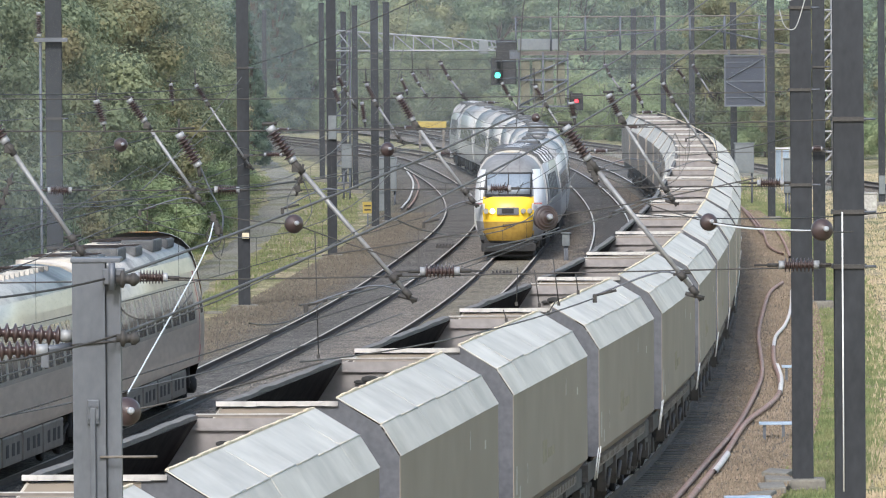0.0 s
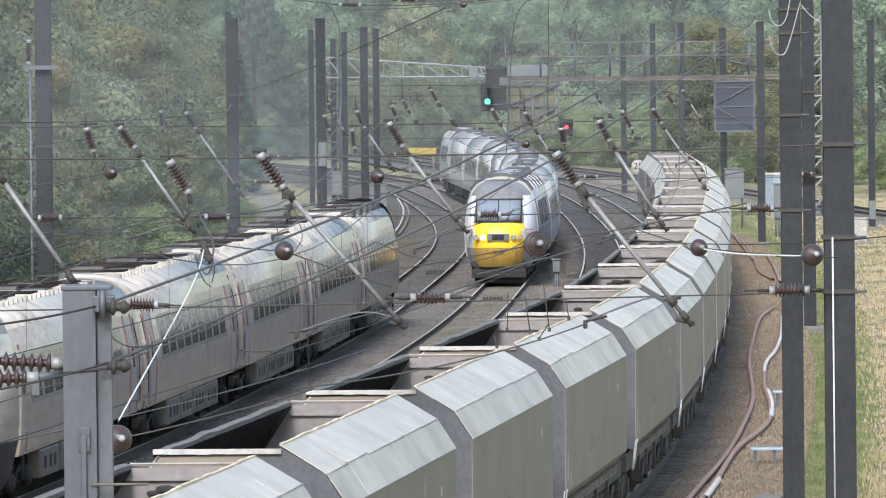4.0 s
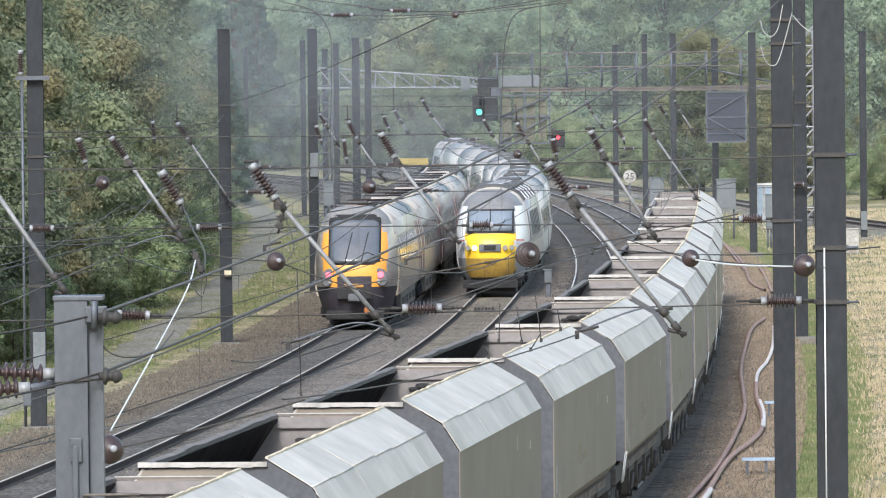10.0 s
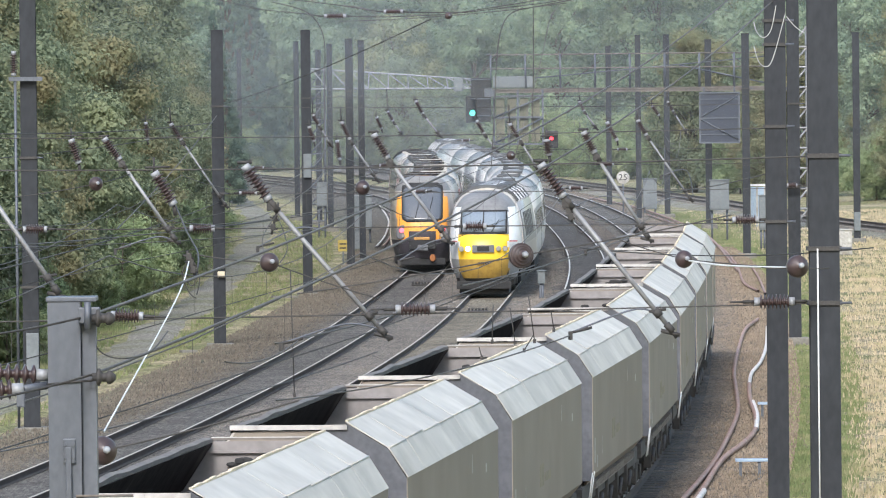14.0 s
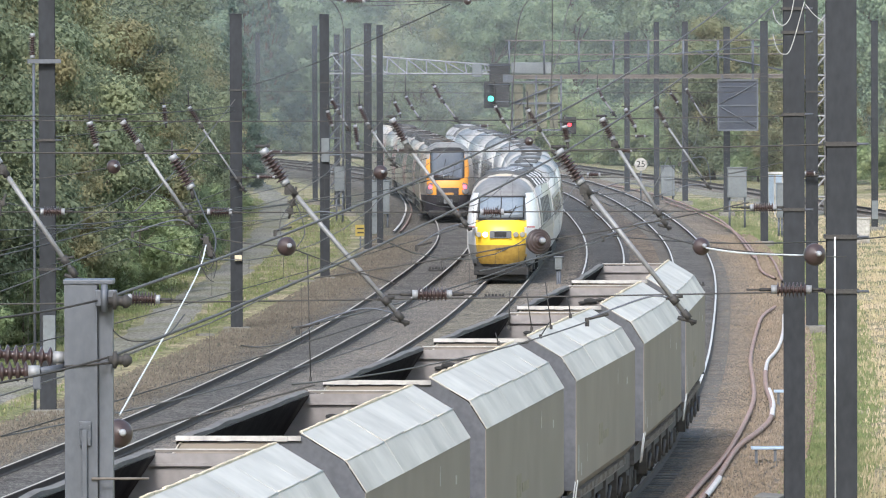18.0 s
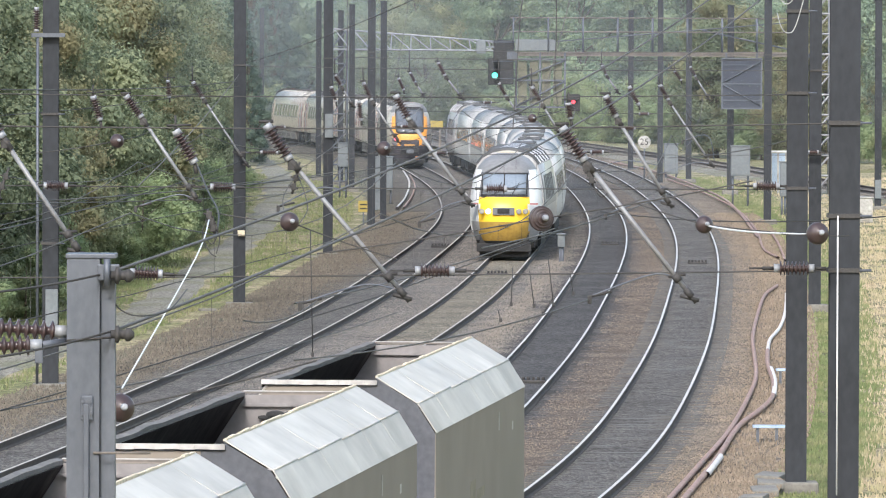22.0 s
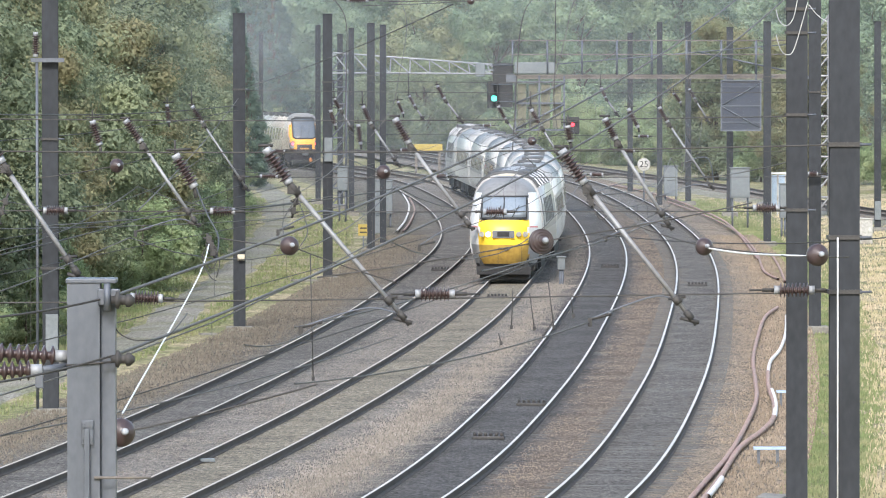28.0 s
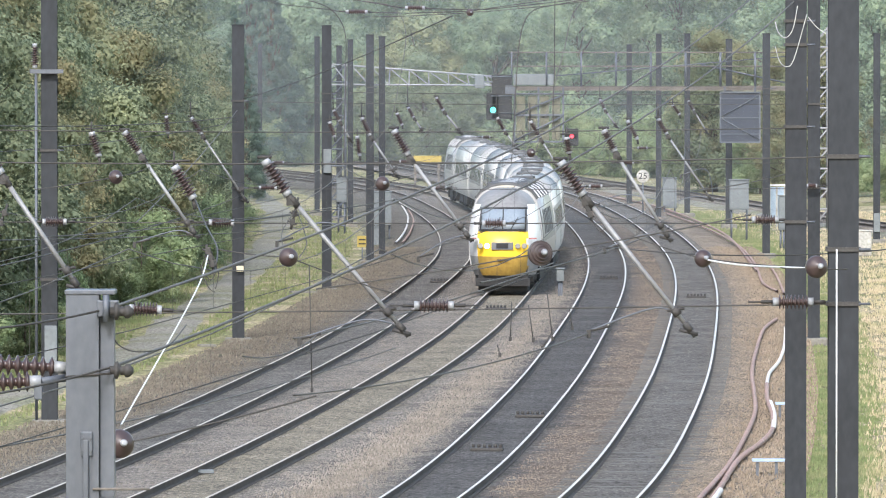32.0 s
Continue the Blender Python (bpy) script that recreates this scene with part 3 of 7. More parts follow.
def slab(bm, pts, thick, mi=0):
    """A plate from a flat outline, given a thickness along its normal."""
    vs = [bm.verts.new(p) for p in pts]
    f = bm.faces.new(vs)
    f.normal_update()
    n = f.normal.copy()
    back_vs = [bm.verts.new(v.co - n * thick) for v in vs]
    bm.faces.new(back_vs[::-1]).material_index = mi
    f.material_index = mi
    for k in range(len(vs)):
        j = (k + 1) % len(vs)
        bm.faces.new((vs[k], back_vs[k], back_vs[j], vs[j])).material_index = mi


def build_wagon(coal, label):
    """A bogie coal hopper with bare metal hood plates along its east side and an open top."""
    w = thing("coal_hopper_wagon", pose(0, 0, 0), label, "railway wagon", "coal train wagons")
    L = 7.1
    S = 1.36
    b = bmesh.new()                                   # east side, flat, with a slight tuck at the foot
    for y0, y1 in ((-L, L),):
        slab(b, [(S, y0 + 0.004, 1.36), (S, y1 - 0.004, 1.36), (S, y1 - 0.004, 3.03), (S, y0 + 0.004, 3.03)], 0.05)
    slab(b, [(S - 0.16, -L + 0.3, 1.16), (S - 0.16, L - 0.3, 1.16), (S, L, 1.358), (S, -L, 1.358)], 0.04)
    part("side_wall", b, M_HULL, w)
    b = bmesh.new()
    slab(b, [(-S, L, 1.25), (-S, -L, 1.25), (-S, -L, 3.04), (-S, L, 3.04)], 0.05)
    part("side_wall", b, M_HULL, w)
    b = bmesh.new()
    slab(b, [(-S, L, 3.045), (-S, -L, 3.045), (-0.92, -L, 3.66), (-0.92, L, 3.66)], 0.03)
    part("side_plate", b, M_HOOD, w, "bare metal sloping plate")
    b = bmesh.new()                                   # wavy dark top lip of the west side
    last = None
    for k in range(25):
        y = -L + 2 * L * k / 24
        z = 3.69 + 0.035 * noise.noise((y * 0.6, 3, 1))
        ring = [b.verts.new(p) for p in ((-0.97, y, z - 0.05), (-0.88, y, z - 0.05), (-0.88, y, z + 0.0), (-0.96, y, z + 0.02))]
        if last:
            for j in range(4):
                b.faces.new((last[j], last[(j + 1) % 4], ring[(j + 1) % 4], ring[j]))
        last = ring
    part("top_lip", b, M_LIP, w, "bent grey top lip")
    edge, brk, top = (S + 0.015, 3.04), (S - 0.24, 3.44), (S - 0.8, 3.78)
    cuts = (-L + 0.02, -4.7, -2.4, 0.1, 2.4, 4.8, L - 0.02)
    for y0, y1 in zip(cuts, cuts[1:]):
        b = bmesh.new()
        j = random.uniform(-0.012, 0.012)
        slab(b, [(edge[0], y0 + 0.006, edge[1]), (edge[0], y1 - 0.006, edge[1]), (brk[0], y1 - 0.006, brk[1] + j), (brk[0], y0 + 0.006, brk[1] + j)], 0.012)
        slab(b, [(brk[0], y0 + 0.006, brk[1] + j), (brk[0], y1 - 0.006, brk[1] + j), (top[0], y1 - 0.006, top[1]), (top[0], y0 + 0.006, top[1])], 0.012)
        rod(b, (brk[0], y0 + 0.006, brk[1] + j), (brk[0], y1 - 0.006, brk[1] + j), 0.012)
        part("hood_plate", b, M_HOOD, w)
    b = bmesh.new()
    for k in range(30):
        y = -L + 0.1 + k * (2 * L - 0.2) / 30
        h = 0.008 + 0.03 * random.random()
        box(b, top[0] - 0.02, top[0] + 0.02, y, y + (2 * L - 0.2) / 30 * 0.96, top[1] - 0.02, top[1] + h * 0.6)
    part("hood_edge", b, M_ORANGEDUST, w, "ochre dusty hood edge")
    for y, sgn in ((-L, -1), (L, 1)):                 # ends: east half dark slate, west half pale outside, scoured inside
        b = bmesh.new()
        prof = [(-S + 0.02, 1.25), (S - 0.02, 1.25), (S - 0.01, 3.03), (brk[0] - 0.02, brk[1] - 0.02), (top[0], top[1] - 0.03), (top[0] - 0.01, 3.66), (-0.92, 3.64), (-S + 0.02, 3.03)]
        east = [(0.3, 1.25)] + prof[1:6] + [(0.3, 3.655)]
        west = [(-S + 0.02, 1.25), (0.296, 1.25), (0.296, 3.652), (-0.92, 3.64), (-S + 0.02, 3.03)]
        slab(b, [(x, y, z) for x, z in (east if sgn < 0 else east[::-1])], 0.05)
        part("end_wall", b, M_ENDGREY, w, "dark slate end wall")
        b = bmesh.new()
        slab(b, [(x, y, z) for x, z in (west if sgn < 0 else west[::-1])], 0.05)
        part("end_wall", b, M_HULL, w, "pale grey end wall")
        b = bmesh.new()
        if sgn < 0:
            box(b, -0.97, top[0] + 0.02, y - 0.03, y + 0.1, 3.665, 3.725, bevel=0.012)
        else:
            box(b, -0.9, top[0], y - 0.06, y - 0.002, 3.665, 3.69)
        rail = part("end_rail", b, M_LIP if sgn > 0 else M_ENDGREY, w, "slate end rail")
        b = bmesh.new()                               # the rail's edge is rubbed bright
        if sgn < 0:
            for k in range(9):
                x = -0.97 + k * (top[0] + 0.99) / 9
                box(b, x, x + (top[0] + 0.99) / 9 * 0.985, y - 0.045, y - 0.032, 3.665 + 0.012 * random.random(), 3.735)
        else:
            box(b, -0.9, top[0], y - 0.058, y - 0.03, 3.692, 3.704)
        part("rubbed_edge", b, M_RIM, rail, "rubbed bright edge")
        b = bmesh.new()                               # inner sloping end sheet
        yi = y - sgn * 0.09
        pts = [(-0.92, yi, 3.65), (top[0] - 0.03, yi, 3.65), (top[0] - 0.03, yi, 3.0), (-S + 0.06, yi, 3.0)]
        slab(b, pts if sgn > 0 else pts[::-1], 0.02)
        box(b, -1.0, top[0] - 0.03, yi - sgn * 0.05 - 0.02, yi - sgn * 0.05 + 0.02, 3.5, 3.535)
        part("inner_end_sheet", b, M_INSIDE, w, "scoured pale inner sheet")
        b = bmesh.new()
        pts = [(-S + 0.06, yi - sgn * 0.02, 2.99), (S - 0.1, yi - sgn * 0.02, 2.99), (S - 0.1, yi - sgn * 2.0, 1.4), (-S + 0.06, yi - sgn * 2.0, 1.4)]
        slab(b, pts if sgn > 0 else pts[::-1], 0.02)
        part("slope_sheet", b, M_COALD, w, "sooty slope sheet")
    b = bmesh.new()
    box(b, -S + 0.06, S - 0.08, -5.0, 5.0, 1.35, 1.4)
    box(b, -S + 0.055, -S + 0.075, -L + 0.15, L - 0.15, 1.4, 3.03)
    part("hopper_floor", b, M_COAL, w, "hopper floor dark with coal dust")
    # added sheet below the sloping plate; the shade inside is put into its colour
    b = bmesh.new()
    slab(b, [(-S + 0.09, -L + 0.12, 3.02), (-S + 0.09, L - 0.12, 3.02), (-0.875, L - 0.12, 3.625), (-0.875, -L + 0.12, 3.625)], 0.012)
    part("shade_lining", b, M_COALD, w, "inner lining darkened for the shade inside")
    for x, z, r in coal:                              # coal left sticking to the far sheet
        b = bmesh.new()
        bmesh.ops.create_icosphere(b, subdivisions=2, radius=r)
        for v in b.verts:
            v.co *= 1 + 0.5 * noise.noise(v.co * 6 + Vector((x, z, 0)))
            v.co = Vector((x + v.co.x * 1.5, L - 0.16 + v.co.y * 0.3, z + v.co.z * 0.6))
        part("coal_lump", b, M_COAL, w, "black coal stuck to the sheet")
    for y in (-3.2, 0.4, 3.6):
        b = bmesh.new()
        tube(b, [(-S + 0.08, y, 3.0), (-0.5, y + 0.1, 2.8), (0.4, y + 0.15, 2.95)], 0.022)
        part("brace_rod", b, M_RIM, w)
    b = bmesh.new()
    box(b, -1.2, 1.2, -L - 0.6, L + 0.6, 1.0, 1.16)
    for x in (-1.16, 1.16):
        box(b, x - 0.05, x + 0.05, -L - 0.7, L + 0.7, 0.86, 1.14)
    part("underframe", b, M_UNDER, w)
    for y in (-2.6, 0.0, 2.6):                        # hopper doors below the frame
        for x in (-0.6, 0.6):
            b = bmesh.new()
            slab(b, [(x - 0.35, y - 1.1, 0.6), (x + 0.35, y - 1.1, 0.6), (x + 0.2, y - 0.8, 0.25), (x - 0.2, y - 0.8, 0.25)], 0.4)
            part("hopper_door", b, M_UNDER, w)
    b = bmesh.new()                                   # toothed door rack along the sole bar
    for k in range(36):
        y = -5.6 + k * 0.31
        box(b, 1.2, 1.3, y, y + 0.16, 1.06, 1.17)
    box(b, 1.19, 1.25, -5.8, 5.8, 1.0, 1.08)
    part("door_rack", b, M_LIP, w, "toothed grey door rack")
    for y in (-4.2, -1.6, 1.2, 3.9):
        b = bmesh.new()
        box(b, 1.1, 1.26, y - 0.12, y + 0.12, 0.5, 1.02, bevel=0.02)
        rod(b, (1.3, y - 0.3, 0.6), (1.3, y + 0.35, 0.86), 0.03)
        part("door_lever", b, M_UNDER, w)
    for y in (-L + 0.1, -L - 0.4):
        b = bmesh.new()
        rod(b, (S - 0.06, y, 0.88), (S + 0.012, y - 0.03, 1.42), 0.014, 8, 0.009)
        part("hand_lever", b, M_WHITE, w, "white brake lever")
    for y, z, wd, h in ((-L + 0.35, 1.55, 0.22, 0.42), (-L + 0.95, 1.45, 0.2, 0.2), (-L + 2.3, 1.62, 0.16, 0.3), (2.6, 2.6, 0.12, 0.26), (4.9, 2.5, 0.2, 0.12)):
        b = bmesh.new()
        box(b, S, S + 0.004, y, y + wd, z, z + h)
        part("marking", b, M_MARK, w)
    b = bmesh.new()
    box(b, S, S + 0.004, -1.9, -1.1, 1.75, 2.1)
    box(b, S, S + 0.004, -0.9, 0.3, 1.8, 1.94)
    part("marking", b, M_MARKY, w, "faded yellow emblem bars")
    for y in (-5.6, 5.6):
        bogie(w, y, 1.0)
    for y, sgn in ((-L, -1), (L, 1)):
        b = bmesh.new()
        rod(b, (0, y, 0.95), (0, y + sgn * 1.2, 0.95), 0.09)
        part("coupler", b, M_BLACK, w)
    return w


def hull(parent, name, y0, y1, shape, m, label="", caps=True):
    """A body of constant section; shape: half outline of (x, z) from the sill to the ridge."""
    b = bmesh.new()
    outline = [(x, z) for x, z in shape] + [(-x, z) for x, z in reversed(shape) if x > 1e-6]
    n = len(outline)
    a = [b.verts.new((x, y0, z)) for x, z in outline]
    c = [b.verts.new((x, y1, z)) for x, z in outline]
    for k in range(n):
        f = b.faces.new((a[k], c[k], c[(k + 1) % n], a[(k + 1) % n]))
        zm = (outline[k][1] + outline[(k + 1) % n][1]) / 2
        f.material_index = 1 if zm > 3.2 else 0
        f.smooth = zm > 2.6
    if caps:
        b.faces.new(a)
        b.faces.new(c[::-1])
    return part(name, b, m, parent, label)


def ribbon_panel(parent, name, xs_at, y0, y1, z0, z1, m, label="", side=1, proud=0.006):
    """A thin panel that follows the tumblehome of a side."""
    b = bmesh.new()
    n = 6
    rows = []
    for j in range(n + 1):
        z = z0 + (z1 - z0) * j / n
        x = side * (xs_at(z) + proud)
        rows.append([b.verts.new(q) for q in ((x - side * 0.02, y0, z), (x, y0, z), (x, y1, z), (x - side * 0.02, y1, z))])
    for r0, r1 in zip(rows, rows[1:]):
        for k in range(3):
            b.faces.new((r0[k], r0[k + 1], r1[k + 1], r1[k]) if side > 0 else (r0[k + 1], r0[k], r1[k], r1[k + 1]))
    b.faces.new(rows[0])
    b.faces.new(rows[-1])
    return part(name, b, m, parent, label)


COACH_SHAPE = ((1.28, 0.85), (1.36, 1.2), (1.37, 1.9), (1.34, 2.3), (1.24, 2.95), (1.12, 3.3), (0.9, 3.58), (0.55, 3.77), (0.2, 3.84), (0.0, 3.85))


def shape_x(shape):
    zs, xs = [z for x, z in shape], [x for x, z in shape]
    return lambda z: float(np.interp(z, zs, xs))


COACH_X = shape_x(COACH_SHAPE)


def build_coach():
    c = thing("railway_coach", pose(0, 0, 0), "off-white express coach with a grey window band", "railway coach", "standing express train")
    H = 11.3
    hull(c, "body", -H, H, COACH_SHAPE, (M_CREAM, M_ROOF))
    for side in (1, -1):
        ribbon_panel(c, "livery_band", COACH_X, -H + 1.6, H - 1.6, 1.78, 2.75, M_BAND, "grey window band", side, 0.004)
        for k in range(8):
            y = -H + 3.1 + k * 2.08
            ribbon_panel(c, "window", COACH_X, y, y + 1.35, 1.95, 2.6, M_WINDARK, "", side, 0.012)
        for y in (-H + 0.55, H - 1.35):
            d = ribbon_panel(c, "door", COACH_X, y, y + 0.8, 1.05, 2.95, M_CREAM, "", side, 0.008)
            ribbon_panel(d, "door_window", COACH_X, y + 0.18, y + 0.62, 2.05, 2.75, M_GLASS, "", side, 0.016)
    for y in (-8, -4.7, 4.7, 8):
        b = bmesh.new()
        box(b, -0.45, 0.45, y - 0.5, y + 0.5, 3.82, 3.9, bevel=0.02)
        part("roof_vent", b, M_ROOFDARK, c)
    b = bmesh.new()
    for y in (-4.5, -1.5, 1.8, 4.6):
        box(b, -1.2, 1.2, y - 1.2, y + 1.2, 0.35, 0.86, bevel=0.03)
    part("underfloor_equipment", b, M_BLACK, c)
    for y in (-8, 8):
        bogie(c, y, 1.3)
    for y, sgn in ((-H, -1), (H, 1)):
        b = bmesh.new()
        box(b, -0.5, 0.5, y - 0.12, y + 0.12, 0.95, 3.1, bevel=0.03)
        part("gangway", b, M_BLACK, c)
    return c


def cab_mesh(levels, depth, power, mats, pick):
    """A rounded cab end facing -y. levels: (height, set-back of the front, half width); pick gives a face's material."""
    b = bmesh.new()
    n = 18
    rows = []
    for z, yf, hw in levels:
        row = []
        for k in range(-n, n + 1):
            u = abs(k) / n * math.pi / 2
            x = hw * math.sin(u) ** power[0] * (1 if k >= 0 else -1)
            y = yf + (depth - yf) * (1 - math.cos(u) ** power[1]) if u < math.pi / 2 - 1e-6 else depth
            row.append(b.verts.new((x, y, z)))
        rows.append(row)
    for r0, r1 in zip(rows, rows[1:]):
        for k in range(2 * n):
            f = b.faces.new((r0[k], r0[k + 1], r1[k + 1], r1[k]))
            f.smooth = True
            c = f.calc_center_median()
            f.material_index = pick(c.x, c.y, c.z)
    b.faces.new(rows[-1])
    return b


def screen_patch(y_at, x0, x1, z0, z1, thick=0.02, bow=0.0, n=6):
    """A glass that follows the rake of a cab front, with a slight bow."""
    b = bmesh.new()
    grid = []
    for j in range(4):
        z = z0 + (z1 - z0) * j / 3
        row = []
        for k in range(n + 1):
            x = x0 + (x1 - x0) * k / n
            row.append(b.verts.new((x, y_at(z) - thick + bow * x * x, z)))
        grid.append(row)
    for r0, r1 in zip(grid, grid[1:]):
        for k in range(n):
            b.faces.new((r0[k], r0[k + 1], r1[k + 1], r1[k])).smooth = True
    r = bmesh.ops.extrude_face_region(b, geom=b.faces[:])
    for v in [e for e in r["geom"] if isinstance(e, bmesh.types.BMVert)]:
        v.co.y += thick * 2
    return b


def lamp_disc(parent, name, x, y, z, r, m, label=""):
    b = bmesh.new()
    lathe(b, (x, y + 0.06, z), (x, y, z), ((0, r), (0.7, r), (1, r * 0.8)), 16)
    return part(name, b, m, parent, label)


def build_power_car():
    """The diesel power car at the head of the standing express."""
    c = thing("power_car", pose(0, 0, 0), "silver diesel power car with a bright yellow nose", "locomotive", "standing express train")
    H = 8.7
    cab = 3.3
    lv = [(0.42, 0.5, 1.0), (0.6, 0.32, 1.12), (0.95, 0.12, 1.22), (1.3, 0.02, 1.28), (1.72, 0.0, 1.31), (1.95, 0.08, 1.31), (2.12, 0.2, 1.3), (2.2, 0.28, 1.29), (2.6, 0.62, 1.25), (3.0, 0.98, 1.17), (3.18, 1.2, 1.1), (3.35, 1.5, 1.0), (3.55, 1.95, 0.82), (3.7, 2.45, 0.55), (3.78, 3.0, 0.3)]

    def pick(x, y, z):
        if z < 0.6:
            return 5
        if z > 3.12:
            return 4
        if abs(x) > 0.9 + 0.03 * (z < 1.4) or y > 1.6:
            return 3 if z < 1.28 else 2
        if z > 2.16:
            return 4
        return 1 if z < 1.42 else 0
    b = cab_mesh(lv, cab, (0.75, 0.62), 0, pick)
    for v in b.verts:
        v.co.y -= H
    nose = part("cab", b, (M_YELLOW, M_YELLOWD, M_CABWHITE, M_BAND, M_HOODGREY, M_BLACK), c, "yellow and white cab end")
    ys = lambda z: float(np.interp(z, [l[0] for l in lv], [l[1] for l in lv])) - H
    part("windscreen", screen_patch(ys, -0.8, 0.8, 2.3, 3.02, 0.05, 0.28), M_SCREEN, nose, "wide raked windscreen")
    for z0, z1, xw in ((2.24, 2.3, 0.86), (3.02, 3.08, 0.86)):
        part("windscreen_frame", screen_patch(ys, -xw, xw, z0, z1, 0.055, 0.28), M_BLACK, nose)
    for x in (-0.84, 0.8):
        part("windscreen_frame", screen_patch(ys, x, x + 0.05, 2.3, 3.02, 0.055, 0.28, 1), M_BLACK, nose)
    part("windscreen_bar", screen_patch(ys, -0.02, 0.02, 2.3, 3.02, 0.06, 0.28, 1), M_BLACK, nose)
    for x in (-0.35, 0.3):
        b = bmesh.new()
        rod(b, (x, ys(2.3) - 0.09, 2.3), (x + 0.25, ys(2.7) - 0.06, 2.72), 0.014)
        part("wiper", b, M_BLACK, nose)
    b = bmesh.new()
    box(b, -0.4, 0.4, -H - 0.05, -H + 0.12, 1.55, 1.82, bevel=0.015)
    part("lamp_panel", b, M_GREYBAND, nose, "dark recessed lamp panel")
    b = bmesh.new()
    box(b, -0.22, 0.22, -H - 0.07, -H, 1.6, 1.78, bevel=0.015)
    part("horn_grille", b, M_BLACK, nose)
    for x, m in ((-0.8, M_LAMPOFF), (-0.56, M_LAMPON), (0.56, M_LAMPOFF), (0.8, M_LAMPOFF)):
        lamp_disc(nose, "headlight", x, -H - 0.03 + 0.12 * x * x, 1.68, 0.1, m)
    b = bmesh.new()
    for k in range(5):
        box(b, -0.18 + 0.08 * k, -0.13 + 0.08 * k, -H - 0.015, -H + 0.1, 1.13, 1.2)
    part("number_bars", b, M_BLACK, nose)
    for x in (-1.1, 1.1):
        b = bmesh.new()
        box(b, x - 0.14, x + 0.14, -H + 0.1, -H + 0.55, 1.93, 1.98)
        part("red_flash", b, M_RED, nose)
    hull(c, "body", -H + cab - 0.02, H, COACH_SHAPE, (M_SILVER, M_ROOF))
    for side in (1, -1):
        ribbon_panel(c, "cab_door", COACH_X, -H + 3.5, -H + 4.2, 1.05, 3.0, M_GREYBAND, "", side, 0.008)
        ribbon_panel(c, "livery_band", COACH_X, -H + 4.6, H - 0.3, 1.75, 2.7, M_BAND, "grey band", side, 0.004)
        for k in range(6):
            y = -H + 6 + k * 1.5
            ribbon_panel(c, "side_grille", COACH_X, y, y + 1.0, 2.0, 2.9, M_ROOFDARK, "", side, 0.01)
    for k in range(9):                                # louvred roof ribs
        b = bmesh.new()
        y = -H + 4.2 + k * 1.35
        pts = [(s * x, y, z + 0.03) for s, row in ((1, COACH_SHAPE[5:]), (-1, COACH_SHAPE[5:-1][::-1])) for x, z in row]
        tube(b, pts, 0.1, 5)
        part("roof_rib", b, M_CREAM if k % 2 else M_ROOFDARK, c)
    for y, l in ((-3.2, 1.6), (0.3, 2.2), (4.2, 2.4)):
        b = bmesh.new()
        box(b, -0.75, 0.75, y - l / 2, y + l / 2, 3.7, 3.93, bevel=0.04)
        part("roof_grille", b, M_ROOFDARK, c)
    b = bmesh.new()
    box(b, -1.0, 1.0, -H + 0.45, -H + 0.6, 0.2, 0.5, bevel=0.03)
    box(b, -0.9, 0.9, -H + 0.7, -H + 3, 0.02, 0.9)
    part("snow_plough", b, M_BLACK, c)
    b = bmesh.new()
    box(b, -1.15, 1.15, -2.2, 2.6, 0.3, 0.88, bevel=0.04)
    part("fuel_tank", b, M_BLACK, c)
    for y in (-5.2, 5.2):
        bogie(c, y, 1.3)
    return c


UNIT_CAR = 21.95
UNIT_SHAPE = ((1.3, 0.92), (1.33, 1.0), (1.36, 1.25), (1.365, 1.9), (1.33, 2.3), (1.19, 3.0), (1.08, 3.3), (0.92, 3.5), (0.6, 3.66), (0.2, 3.73), (0.0, 3.735))
UNIT_X = shape_x(UNIT_SHAPE)


